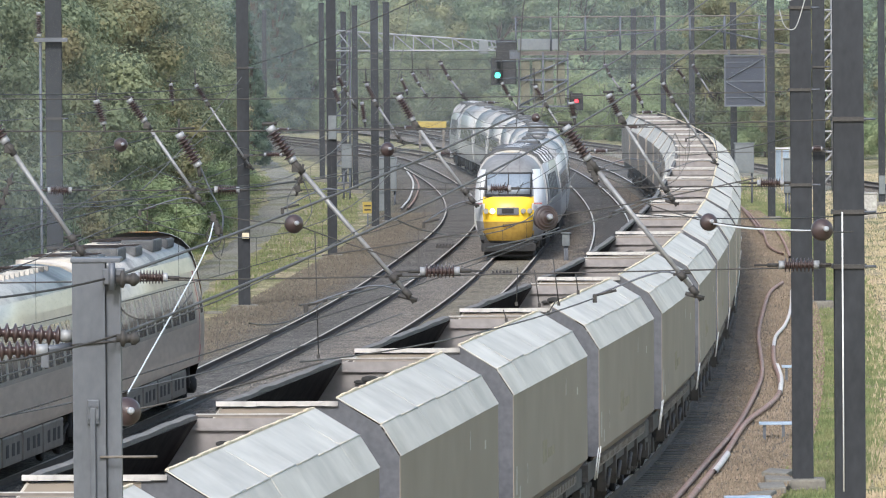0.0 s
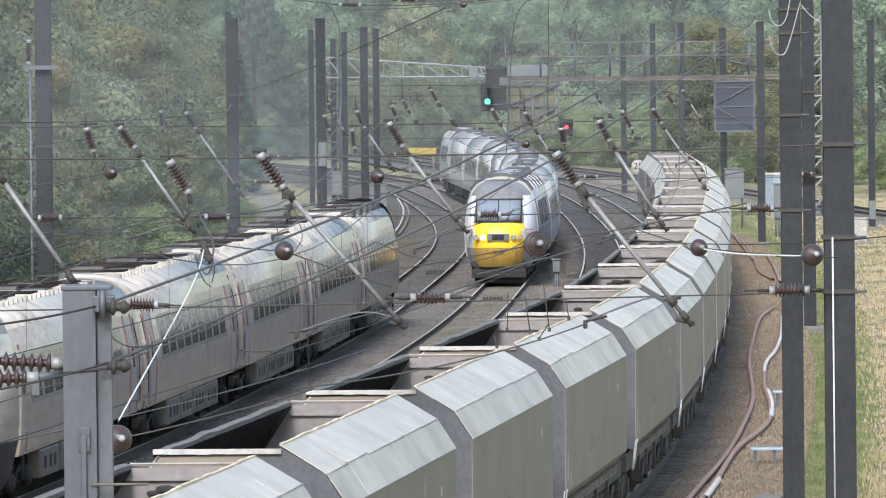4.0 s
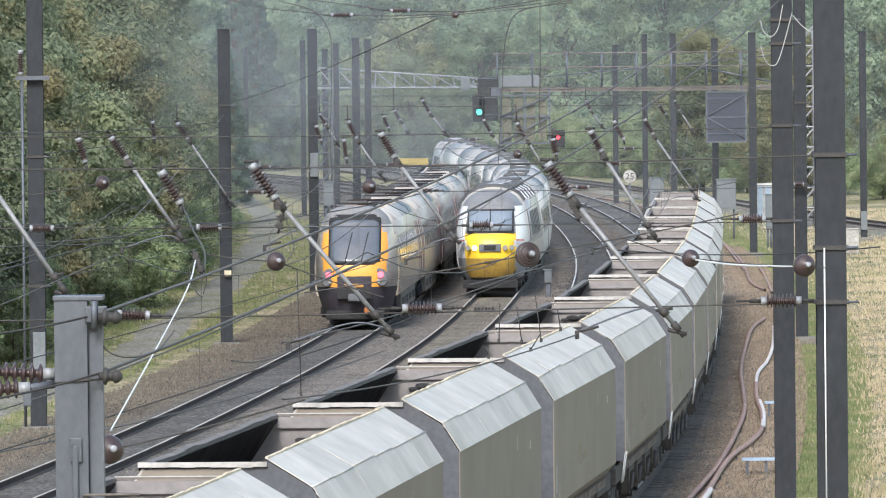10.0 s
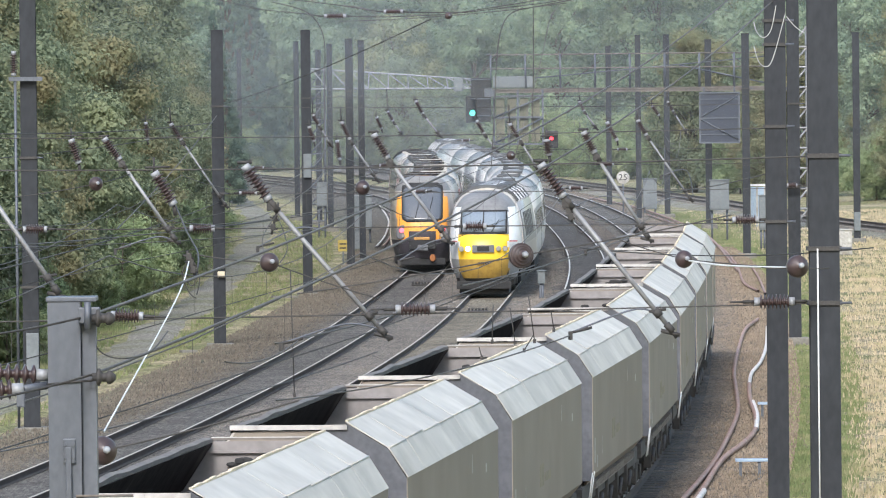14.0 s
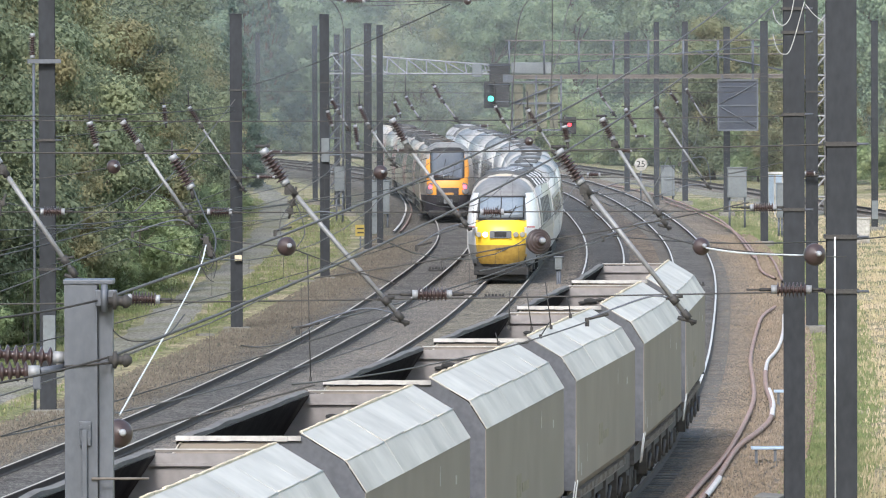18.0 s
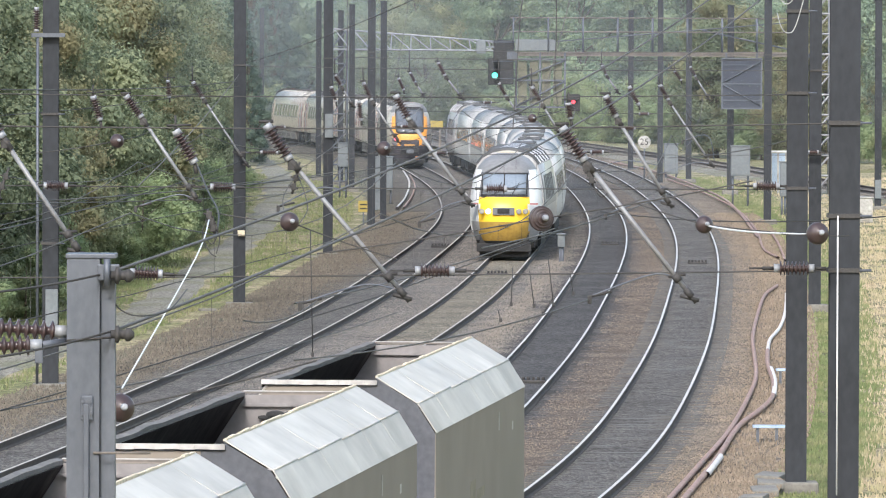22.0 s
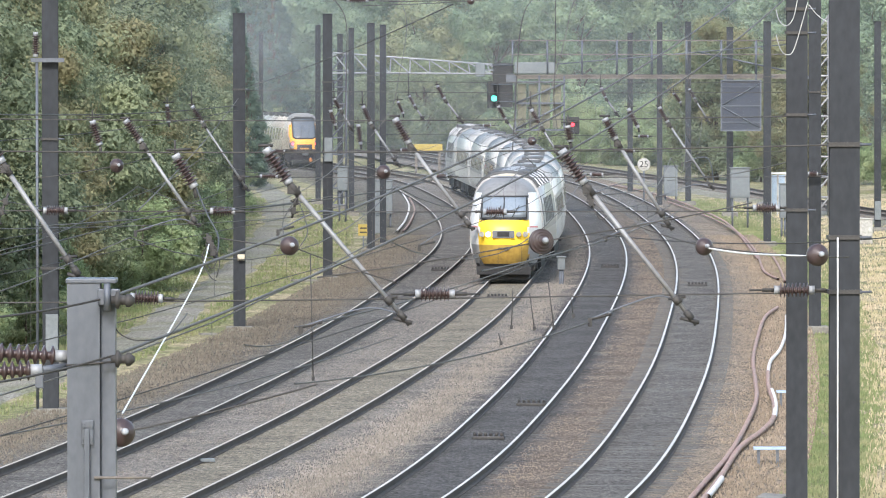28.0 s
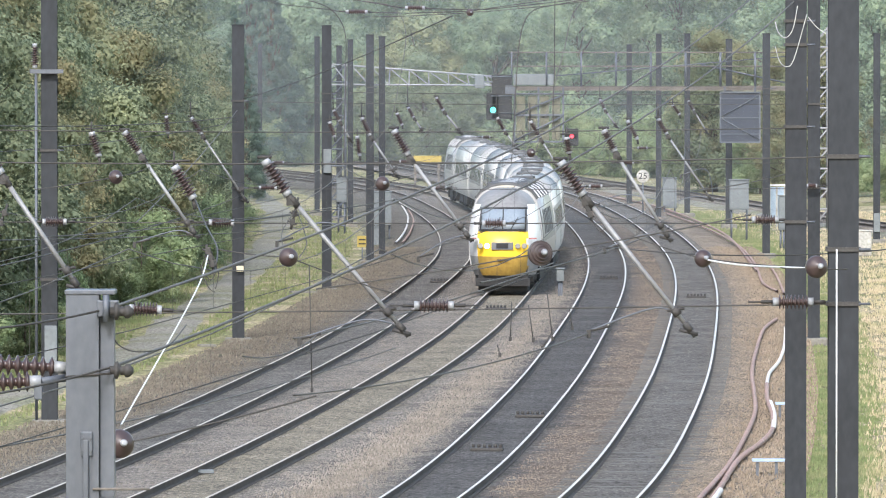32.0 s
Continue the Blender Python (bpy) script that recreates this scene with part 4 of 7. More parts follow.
def unit_car(c, y0, y1, cab_end=False):
    hull(c, "body", y0, y1, UNIT_SHAPE, (M_SILVERD, M_UNITROOF))
    for side in (1, -1):
        for k in range(9):
            y = -7.1 + k * 1.62
            for dy in (0.0, 0.66):                    # each bay holds two panes
                ribbon_panel(c, "window", UNIT_X, y + dy, y + dy + 0.58, 1.95, 2.74, M_WINDARK, "", side, 0.01)
        ribbon_panel(c, "window_band", UNIT_X, -7.5, 7.6, 1.86, 2.82, M_UNITBAND, "", side, 0.004)
        for y in (8.6,) if cab_end else (-9.7, 8.6):
            d = ribbon_panel(c, "door", UNIT_X, y, y + 0.95, 0.98, 2.95, M_BAND, "pale door between maroon stripes", side, 0.008)
            ribbon_panel(d, "door_window", UNIT_X, y + 0.3, y + 0.65, 1.9, 2.7, M_WINDARK, "", side, 0.016)
            for dy in (-0.3, 0.97):
                ribbon_panel(d, "door_stripe", UNIT_X, y + dy, y + dy + 0.27, 0.98, 3.0, M_RED, "maroon red stripe", side, 0.01)
        if cab_end:
            ribbon_panel(c, "cab_stripe", UNIT_X, -8.3, -8.05, 0.98, 3.0, M_RED, "maroon red stripe", side, 0.008)
        for y in (10.1,) if cab_end else (-10.2, 10.1):
            ribbon_panel(c, "end_flash", UNIT_X, y - 0.08, y + 0.08, 0.9, 3.2, M_BLACK, "", side, 0.01)
        for y, l in ((-4.35, 1.5), (-1.45, 1.35), (1.4, 1.4), (4.3, 1.5)):       # skirt boxes between the bogies
            b = bmesh.new()
            x0, x1 = sorted((side * 1.02, side * 1.3))
            box(b, x0, x1, y - l + 0.06, y + l - 0.06, 0.34, 0.9, bevel=0.04)
            skirt = part("skirt_box", b, M_SKIRT, c, "dusty beige skirt box")
            for dy in (-0.7, 0.1, 0.75):
                b = bmesh.new()
                x0, x1 = sorted((side * 1.29, side * 1.308))
                box(b, x0, x1, y + dy - 0.17, y + dy + 0.17, 0.5, 0.74, bevel=0.006)
                part("vent", b, M_BLACK, skirt)
    for k in range(26):                               # shallow ribs across the roof
        y = -8.6 + k * 0.69
        b = bmesh.new()
        box(b, -0.5, 0.62, y, y + 0.16, 3.64, 3.745)
        part("roof_rib", b, M_UNITROOF, c)
    for y, l, h in ((-6.9, 1.3, 0.05), (-4.2, 1.7, 0.1), (-0.6, 1.3, 0.05), (2.6, 1.5, 0.1), (6.3, 1.4, 0.06)):
        b = bmesh.new()
        box(b, -0.86, -0.14, y - l / 2, y + l / 2, 3.55, 3.72 + h, bevel=0.05)
        box(b, -0.08, 0.42, y - l / 2 + 0.25, y + l / 2 - 0.2, 3.6, 3.7 + h * 0.7, bevel=0.04)
        pod = part("roof_pod", b, M_ROOFDARK, c, "sooty roof pod")
        for k in range(4):
            yy = y - l / 2 + 0.12 + k * (l - 0.3) / 3.2
            b = bmesh.new()
            rod(b, (-0.8, yy, 3.72 + h), (0.5, yy + 0.4, 3.73 + h * 0.7), 0.022, 6)
            part("pipe", b, M_COALD, pod)
    b = bmesh.new()
    for y in (-4.6, -2.2, 0.3, 2.7, 5.0):
        box(b, -1.0, 1.0, y - 1.05, y + 1.05, 0.3, 0.93, bevel=0.05)
    part("underfloor_equipment", b, M_UNDER, c, "sooty underfloor gear")
    for y in (-7.6, 7.6):
        bogie(c, y, 1.25)
        for sx in (-1, 1):
            b = bmesh.new()
            for d in (-1.25, 1.25):
                lathe(b, (sx * 1.0, y + d, 0.42), (sx * 1.2, y + d, 0.42), ((0, 0.2), (0.7, 0.2), (1, 0.12)), 10)
            rod(b, (sx * 1.1, y - 0.6, 0.5), (sx * 1.1, y + 0.7, 0.78), 0.045, 6)
            rod(b, (sx * 1.14, y + 0.15, 0.4), (sx * 1.14, y + 0.2, 0.92), 0.06, 8)
            part("damper", b, M_BLACK, c)


def build_unit_mid():
    c = thing("unit_car", pose(0, 0, 0), "dusty silver express unit car with maroon striped doors", "railway coach", "departing express unit")
    H = UNIT_CAR / 2 - 0.3
    unit_car(c, -H, H)
    for y in (-H, H):
        b = bmesh.new()
        box(b, -0.6, 0.6, y - 0.28, y + 0.28, 0.9, 3.2, bevel=0.04)
        part("gangway", b, M_BLACK, c)
    return c


def build_unit_end():
    """A driving car whose orange-yellow cab faces -y, with its tail lamps lit."""
    c = thing("unit_driving_car", pose(0, 0, 0), "dusty silver driving car with orange-yellow cab and lit tail lamps", "railway coach", "departing express unit")
    H = UNIT_CAR / 2
    cab = 1.9
    lv = [(0.3, 0.36, 1.0), (0.5, 0.24, 1.12), (0.95, 0.1, 1.25), (1.25, 0.03, 1.32), (1.6, 0.0, 1.35), (1.95, 0.06, 1.35), (2.15, 0.16, 1.345), (2.6, 0.42, 1.3), (3.0, 0.7, 1.22), (3.25, 0.86, 1.14), (3.5, 0.98, 1.03), (3.68, 1.1, 0.86), (3.8, 1.24, 0.6), (3.85, 1.45, 0.35)]
    power = (0.62, 0.5)

    def pick(x, y, z):
        if z < 1.24 or (z < 1.46 and abs(x) < 0.66):
            return 2
        if z > 3.2:
            return 1
        if abs(x) > 1.2 or y > 0.95:
            return 3
        return 0

    def narrow(y):
        return 0.8 + 0.2 * min(1.0, y / cab * 1.1)
    b = cab_mesh(lv, cab, power, 0, pick)
    for v in b.verts:                                 # the nose narrows towards its front
        v.co.x *= narrow(v.co.y)
        v.co.y -= H
    nose = part("cab", b, (M_AMBER, M_HOODGREY, M_DARKNOSE, M_SILVERD), c, "orange-yellow cab end")

    def skin(x, z):
        """The cab's front surface at x and z."""
        yf = float(np.interp(z, [l[0] for l in lv], [l[1] for l in lv]))
        hw = float(np.interp(z, [l[0] for l in lv], [l[2] for l in lv]))
        y = yf
        for _ in range(8):
            q = min(0.999, abs(x) / (hw * narrow(y)))
            y = yf + (cab - yf) * (1 - math.cos(math.asin(q ** (1 / power[0]))) ** power[1])
        return y - H

    def pane(half, z0, z1, lift, corner):
        """A glass with rounded corners laid on the cab's surface."""
        g = bmesh.new()
        rows = []
        for j in range(15):
            v = j / 14
            d = min(v, 1 - v) * (z1 - z0)
            w = half - (corner - math.sqrt(max(0.0, corner**2 - (corner - d) ** 2)) if d < corner else 0.0)
            z = z0 + (z1 - z0) * v
            rows.append([g.verts.new((w * k / 7, skin(w * k / 7, z) - lift, z)) for k in range(-7, 8)])
        for r0, r1 in zip(rows, rows[1:]):
            for k in range(14):
                g.faces.new((r0[k], r0[k + 1], r1[k + 1], r1[k])).smooth = True
        ring = rows[0] + [r[-1] for r in rows[1:]] + rows[-1][-2::-1] + [r[0] for r in rows[-2:0:-1]]
        deep = [g.verts.new(v.co + Vector((0, 0.06, 0))) for v in ring]
        for k in range(len(ring)):
            j = (k + 1) % len(ring)
            g.faces.new((ring[j], ring[k], deep[k], deep[j]))
        return g
    part("windscreen_surround", pane(0.85, 1.97, 3.58, 0.012, 0.22), M_BLACK, nose, "black windscreen surround")
    part("windscreen", pane(0.79, 2.04, 3.4, 0.026, 0.18), M_SCREENU, nose, "tall raked windscreen")
    b = bmesh.new()
    rod(b, (-0.35, skin(0.35, 2.03) - 0.06, 2.02), (0.35, skin(0.35, 2.03) - 0.06, 2.02), 0.02)
    part("wiper_beam", b, M_BLACK, nose)
    for x in (-0.3, 0.22):
        b = bmesh.new()
        rod(b, (x, skin(x, 2.05) - 0.06, 2.05), (x + 0.22, skin(x + 0.22, 3.0) - 0.05, 3.0), 0.016)
        part("wiper", b, M_BLACK, nose)
    for sx in (-1, 1):
        b = bmesh.new()
        yl = skin(0.8, 1.6)
        lathe(b, (0, yl + 0.2, 0), (0, yl - 0.03, 0), ((0, 0.25), (0.85, 0.25), (1, 0.21)), 18)
        for v in b.verts:                             # pods are taller than wide and lean inwards
            v.co.z = v.co.z * 1.2
            v.co.x = sx * 0.84 + v.co.x * 0.95 - sx * 0.18 * v.co.z
            v.co.z += 1.56
        pod = part("lamp_pod", b, M_GREYBAND, nose, "dark lamp pod")
        lamp_disc(pod, "tail_lamp", sx * 0.84, yl - 0.08, 1.64, 0.1, M_TAIL, "lit red tail lamp")
        lamp_disc(pod, "headlight", sx * 0.78, yl - 0.07, 1.42, 0.075, M_LAMPOFF)
    b = bmesh.new()
    box(b, -0.34, 0.3, -H - 0.02, -H + 0.2, 1.24, 1.36, bevel=0.03)
    part("step", b, M_AMBERD, nose, "grimy orange step")
    b = bmesh.new()
    box(b, -0.56, 0.56, -H - 0.012, -H + 0.2, 0.86, 1.22, bevel=0.03)
    part("coupler_recess", b, M_BLACK, nose)
    b = bmesh.new()
    box(b, -0.2, 0.24, -H - 0.3, -H + 0.3, 0.8, 1.04, bevel=0.06)
    rod(b, (-0.05, -H - 0.34, 0.92), (-0.05, -H - 0.2, 0.92), 0.1)
    part("coupler", b, M_GREYBAND, nose, "grey coupler")
    b = bmesh.new()
    lathe(b, (0.42, -H - 0.08, 0.5), (0.42, -H + 0.1, 0.5), ((0, 0.1), (0.8, 0.13), (1, 0.1)), 12)
    for v in b.verts:
        v.co.z = 0.5 + (v.co.z - 0.5) * 1.25
    part("coupler_cover", b, M_ORANGE, nose, "orange jumper cover")
    b = bmesh.new()
    box(b, -0.95, 0.95, -H + 0.2, -H + 0.5, 0.2, 0.5, bevel=0.06)
    part("valance", b, M_BLACK, nose)
    # added black blocks stand in for the shade under the nose
    b = bmesh.new()
    box(b, -0.86, 0.86, -H + 0.9, -H + 1.2, 0.06, 0.5, bevel=0.04)
    box(b, -0.7, 0.7, -H + 1.3, -H + 3.0, -0.04, 0.5, bevel=0.04)
    part("shade_block", b, M_COAL, nose, "black blocks filling the shade under the nose")
    unit_car(c, -H + cab - 0.02, H - 0.3, True)
    for side in (1, -1):
        d = ribbon_panel(c, "cab_door", UNIT_X, -H + cab + 0.1, -H + cab + 0.95, 1.35, 2.9, M_SILVERD, "cab door", side, 0.012)
        ribbon_panel(d, "door_window", UNIT_X, -H + cab + 0.3, -H + cab + 0.75, 2.05, 2.75, M_WINDARK, "", side, 0.02)
    return c


CLEAN = "grey bogie coal hopper wagon with bare metal hood plates, empty"
DUSTY = "grey coal hopper wagon with coal sticking to an inner sheet"
kinds = [build_wagon((), CLEAN), build_wagon(((-0.45, 3.4, 0.09), (-0.25, 3.42, 0.06), (-0.62, 3.36, 0.05)), DUSTY), build_wagon(((-0.55, 3.34, 0.06), (0.1, 3.4, 0.11), (-0.1, 3.36, 0.07)), DUSTY)]
COAL = []
for k in range(22):
    kind = kinds[(k * 7 + k // 3) % 3]
    COAL.append(kind if kind not in COAL else copy_thing(kind, pose(0, 0, 0)))
UNIT = [build_unit_end(), build_unit_mid()]
UNIT += [copy_thing(UNIT[1], pose(0, 0, 0)) for _ in range(2)]
UNIT += [copy_thing(UNIT[0], pose(0, 0, 0))]

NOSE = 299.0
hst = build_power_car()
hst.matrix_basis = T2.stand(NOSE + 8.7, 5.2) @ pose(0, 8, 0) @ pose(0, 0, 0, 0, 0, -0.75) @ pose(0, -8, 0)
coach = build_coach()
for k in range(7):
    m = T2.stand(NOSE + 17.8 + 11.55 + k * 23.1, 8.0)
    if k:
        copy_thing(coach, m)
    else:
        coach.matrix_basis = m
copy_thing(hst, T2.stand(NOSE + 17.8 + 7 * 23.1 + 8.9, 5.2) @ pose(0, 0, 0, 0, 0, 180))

# ---- masts and line equipment ----


def build_mast(x, y, top, wide, label, foot=True, deep=None, m=None, face=0):
    """A rolled-steel H mast on a concrete foot."""
    mast = thing("catenary_mast", pose(x, y, 0, 0, 0, face), label, "catenary mast", "catenary masts")
    b = bmesh.new()
    w, d, t = wide / 2, (deep or wide) / 2, 0.022
    outline = ((-w, -d), (w, -d), (w, -d + t), (t, -d + t), (t, d - t), (w, d - t), (w, d), (-w, d), (-w, d - t), (-t, d - t), (-t, -d + t), (-w, -d + t))
    lo, hi = ([b.verts.new((px, py, z)) for px, py in outline] for z in (-0.45, top))
    for k in range(12):
        b.faces.new((lo[k], lo[(k + 1) % 12], hi[(k + 1) % 12], hi[k]))
    b.faces.new(hi)
    part("post", b, m or M_MAST, mast)
    b = bmesh.new()
    box(b, -w - 0.02, w + 0.02, -d - 0.02, d + 0.02, top, top + 0.03)
    part("cap_plate", b, m or M_MAST, mast)
    if foot:
        b = bmesh.new()
        box(b, -0.42, 0.42, -0.42, 0.42, -0.6, -0.16, bevel=0.05)
        part("foot", b, M_CONC, mast, "concrete foot")
    return mast


for x, y, top, wide in ((-9.44, 196.5, 10.4, 0.38), (-6.36, 254.5, 9.54, 0.37), (-4.4, 310, 9.76, 0.36), (-3.15, 353.6, 9.55, 0.33), (-2.71, 364, 9.5, 0.28), (-4.93, 436, 9.55, 0.3), (-5.73, 452, 9.25, 0.3), (-7.2, 468.6, 9.8, 0.3), (-12.5, 560, 9.6, 0.3),
                        (6.68, 155.1, 10.9, 0.39), (5.52, 113.0, 11.0, 0.41), (11.52, 254.5, 10.9, 0.37), (15.06, 431.6, 9.56, 0.34), (14.44, 366, 9.64, 0.33), (13.8, 463, 9.95, 0.32), (20.9, 394.8, 9.74, 0.32), (11.9, 452, 9.9, 0.3), (11.27, 496, 9.4, 0.32)):
    build_mast(x, y, top, wide, "tall dark weathered steel mast of the overhead line")

# ---- trees ----


def leaf_cloud(centres, radii, count, size, flat=0.8):
    """Loose clumps of small leaves that face outwards more or less, with fewer, larger sprays deep inside."""
    rng = np.random
    squash = np.array([1.0, 1.0, flat])

    def spread(n, r0, r1, s0, jitter):
        pick = rng.choice(len(centres), n, p=radii**2 / (radii**2).sum())
        d = rng.normal(size=(n, 3))
        d /= np.linalg.norm(d, axis=1)[:, None]
        c = centres[pick] + d * (radii[pick] * (r0 + (r1 - r0) * rng.random(n) ** 0.75))[:, None] * squash
        nrm = d + rng.normal(size=(n, 3)) * jitter + np.array([0, 0, 0.35])
        a = np.cross(nrm, rng.normal(size=(n, 3)))
        a /= np.linalg.norm(a, axis=1)[:, None]
        e = np.cross(nrm, a)
        e /= np.linalg.norm(e, axis=1)[:, None]
        s = s0 * (0.5 + rng.random(n))[:, None]
        return np.stack([c + a * s * p + e * s * q for p, q in ((1, 0), (-0.6, 0.7), (-0.6, -0.7))], 1).reshape(-1, 3)
    v = np.concatenate([spread(count, 0.45, 1.16, size, 0.34), spread(count // 3, 0.1, 0.85, size * 1.9, 0.35)])
    return v, np.arange(len(v)).reshape(-1, 3).tolist()


def build_tree(height, spread, leaves, size, m, label, pine=False, bare=0.18, clumps=40):
    tree = thing("tree", pose(0, 0, 0), label, "tree", "wood beside the line")
    rng = np.random
    b = bmesh.new()
    lean = rng.uniform(-0.03, 0.03, 2) * height
    tube_pts = [(0, 0, -0.5), (lean[0] * 0.3, lean[1] * 0.3, height * 0.3), (lean[0], lean[1], height * 0.75)]
    for k in range(2):
        rod(b, tube_pts[k], tube_pts[k + 1], height * (0.02 - 0.007 * k), 8, height * (0.013 - 0.008 * k), cap=False)
    centres, radii = [], []
    if pine:
        for k in range(clumps):
            f = (k + 0.5) / clumps
            a = k * 2.4
            r = spread * (1 - f) ** 0.8 * rng.uniform(0.4, 1.0)
            centres.append((r * math.cos(a), r * math.sin(a), height * (bare + (1 - bare) * f) - 0.1 * r))
            radii.append(spread * 0.32 * (1 - f * 0.75))
    else:
        for k in range(clumps):
            f = rng.random()
            a = rng.random() * math.tau
            prof = math.sin(math.pi * min(0.98, 0.12 + 0.82 * f)) ** 0.6
            r = spread * prof * rng.uniform(0.25, 1.0)
            centres.append((lean[0] * f + r * math.cos(a), lean[1] * f + r * math.sin(a), height * (bare + (0.97 - bare) * f)))
            radii.append(spread * rng.uniform(0.14, 0.34))
    for k in range(0, len(centres), 3):
        p = Vector(centres[k])
        q = Vector((lean[0] * 0.5, lean[1] * 0.5, max(height * 0.16, p.z - 0.35 * height * rng.uniform(0.4, 1))))
        rod(b, q, p, height * 0.006, 5, height * 0.002, cap=False)
    part("trunk", b, M_BARK, tree)
    v, f = leaf_cloud(np.array(centres), np.array(radii), leaves, size)
    me = bpy.data.meshes.new("crown")
    me.from_pydata(v.tolist(), [], f)
    me.materials.append(m)
    ob = new("crown", me)
    ob.parent = tree
    return tree


def plant(protos, spots):
    """Copies of the trees at (x, y, kind, size)."""
    used = set()
    for x, y, kind, scale in spots:
        if abs(x) - 5.5 * scale > 0.058 * y:          # beyond both edges of the cutting's outlook
            continue
        p = protos[kind]
        m = pose(x, y, ground_z(x, y) - 0.1, 0, 0, random.uniform(0, 360))
        if kind in used:
            ob = copy_thing(p, m)
        else:
            p.matrix_basis, ob = m, p
            used.add(kind)
        ob.scale = (scale, scale, scale * random.uniform(0.92, 1.1))


NEAR = [build_tree(9.5, 3.6, 36000, 0.066, M_LEAF_A, "broad green broadleaf tree at the edge of the wood", clumps=90, bare=0.08),
        build_tree(10.5, 3.4, 36000, 0.066, M_LEAF_B, "broadleaf tree with leaves turning yellow", clumps=90, bare=0.08),
        build_tree(12.0, 4.0, 36000, 0.072, M_LEAF_C, "tall dark green broadleaf tree", clumps=90, bare=0.1),
        build_tree(15.0, 2.6, 30000, 0.07, M_PINE, "dark green conifer tree", pine=True, clumps=90, bare=0.06),
        build_tree(4.2, 2.6, 18000, 0.055, M_LEAF_G, "dense green bush beside the line", clumps=40, bare=0.02)]
spots = []
for k in range(29):
    y = 208 + k * 9.4
    base = path_x(y) - 3.9
    spots.append((base - random.uniform(0, 1.6), y, random.choice((0, 1, 0, 2, 1)), random.uniform(0.7, 0.95)))
    spots.append((base - random.uniform(3.0, 5.5), y + 3, random.choice((0, 1, 2, 1)), random.uniform(0.95, 1.25)))
    spots.append((base - random.uniform(7, 12), y + 5, random.choice((2, 2, 1, 0)), random.uniform(1.15, 1.4)))
for k in range(20):
    y = 205 + k * 13.5
    spots.append((path_x(y) - 2.3 - random.uniform(0, 1.2), y, 4, random.uniform(0.45, 0.8)))
for x, y, s in ((-14.2, 684, 1.15), (-16.3, 700, 1.25), (-15.2, 712, 1.3)):
    spots.append((x, y, 3, s))
for x, y, s in ((-12.5, 515, 0.66), (-13.4, 526, 0.8)):
    spots.append((x, y, 3, s))
for k in range(20):                                   # scrub beyond the branch line
    x = 17 + k * 1.7 + random.uniform(-1, 1)
    spots.append((x, 560 - 3.4 * (x - 14) + random.uniform(-6, 14), random.choice((4, 4, 0, 1, 2)), random.uniform(0.7, 1.1)))
for k in range(14):
    spots.append((9.5 + k * 0.9, 640 - k * 3 + random.uniform(-5, 5), 4, random.uniform(0.7, 1.2)))
for k in range(15):                                   # scrub between the diverging lines
    spots.append((-14 + k * 1.75, 690 + random.uniform(-8, 12), random.choice((4, 4, 0)), random.uniform(0.6, 1.0)))
for k in range(12):
    spots.append((-27 - k * 1.6, 560 + k * 7 + random.uniform(-6, 6), random.choice((0, 1, 2)), random.uniform(0.9, 1.2)))
plant(NEAR, spots)
FAR = [build_tree(15, 6.0, 34000, 0.125, M_LEAF_D, "broadleaf tree on the far bank, green paled by haze", clumps=90, bare=0.03),
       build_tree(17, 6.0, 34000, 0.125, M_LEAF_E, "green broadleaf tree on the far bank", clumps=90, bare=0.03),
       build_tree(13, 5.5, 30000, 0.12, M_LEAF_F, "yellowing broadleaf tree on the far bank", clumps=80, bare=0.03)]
spots = []
for row in range(3):
    for k in range(24):
        x = -62 + k * 5.4 + random.uniform(-2.5, 2.5)
        y = 730 + row * 34 + random.uniform(-8, 8) - max(0, x - 18) * 2.6
        spots.append((x, y, random.choice((0, 0, 1, 1, 2)), random.uniform(0.75, 1.1) + row * 0.3))
plant(FAR, spots)

# ---- overhead equipment, kinds ----


def pot(bm, a, b, r, sheds, caps=True):
    """A ribbed insulator between two pale caps."""
    a, b = Vector(a), Vector(b)
    shape = [(0.0, r * 0.55)]
    for k in range(sheds):
        t0, t1 = k / sheds, (k + 1) / sheds
        shape += [(t0 + (t1 - t0) * 0.2, r * 0.42), (t0 + (t1 - t0) * 0.45, r), (t0 + (t1 - t0) * 0.58, r), (t0 + (t1 - t0) * 0.85, r * 0.42)]
    shape.append((1.0, r * 0.55))
    lathe(bm, a, b, shape, 14)


def insulator(parent, a, b, r=0.095):
    a, b = Vector(a), Vector(b)
    d = b - a
    bm = bmesh.new()
    pot(bm, a + d * 0.12, b - d * 0.12, r, 8)
    ob = part("insulator", bm, M_BROWNPOT, parent, "brown glazed ribbed insulator")
    for p, q in ((a, a + d * 0.14), (b - d * 0.14, b)):
        bm = bmesh.new()
        rod(bm, p, q, r * 0.62, 12)
        part("insulator_cap", bm, M_WHITEPOT, ob, "pale metal cap")
    return ob


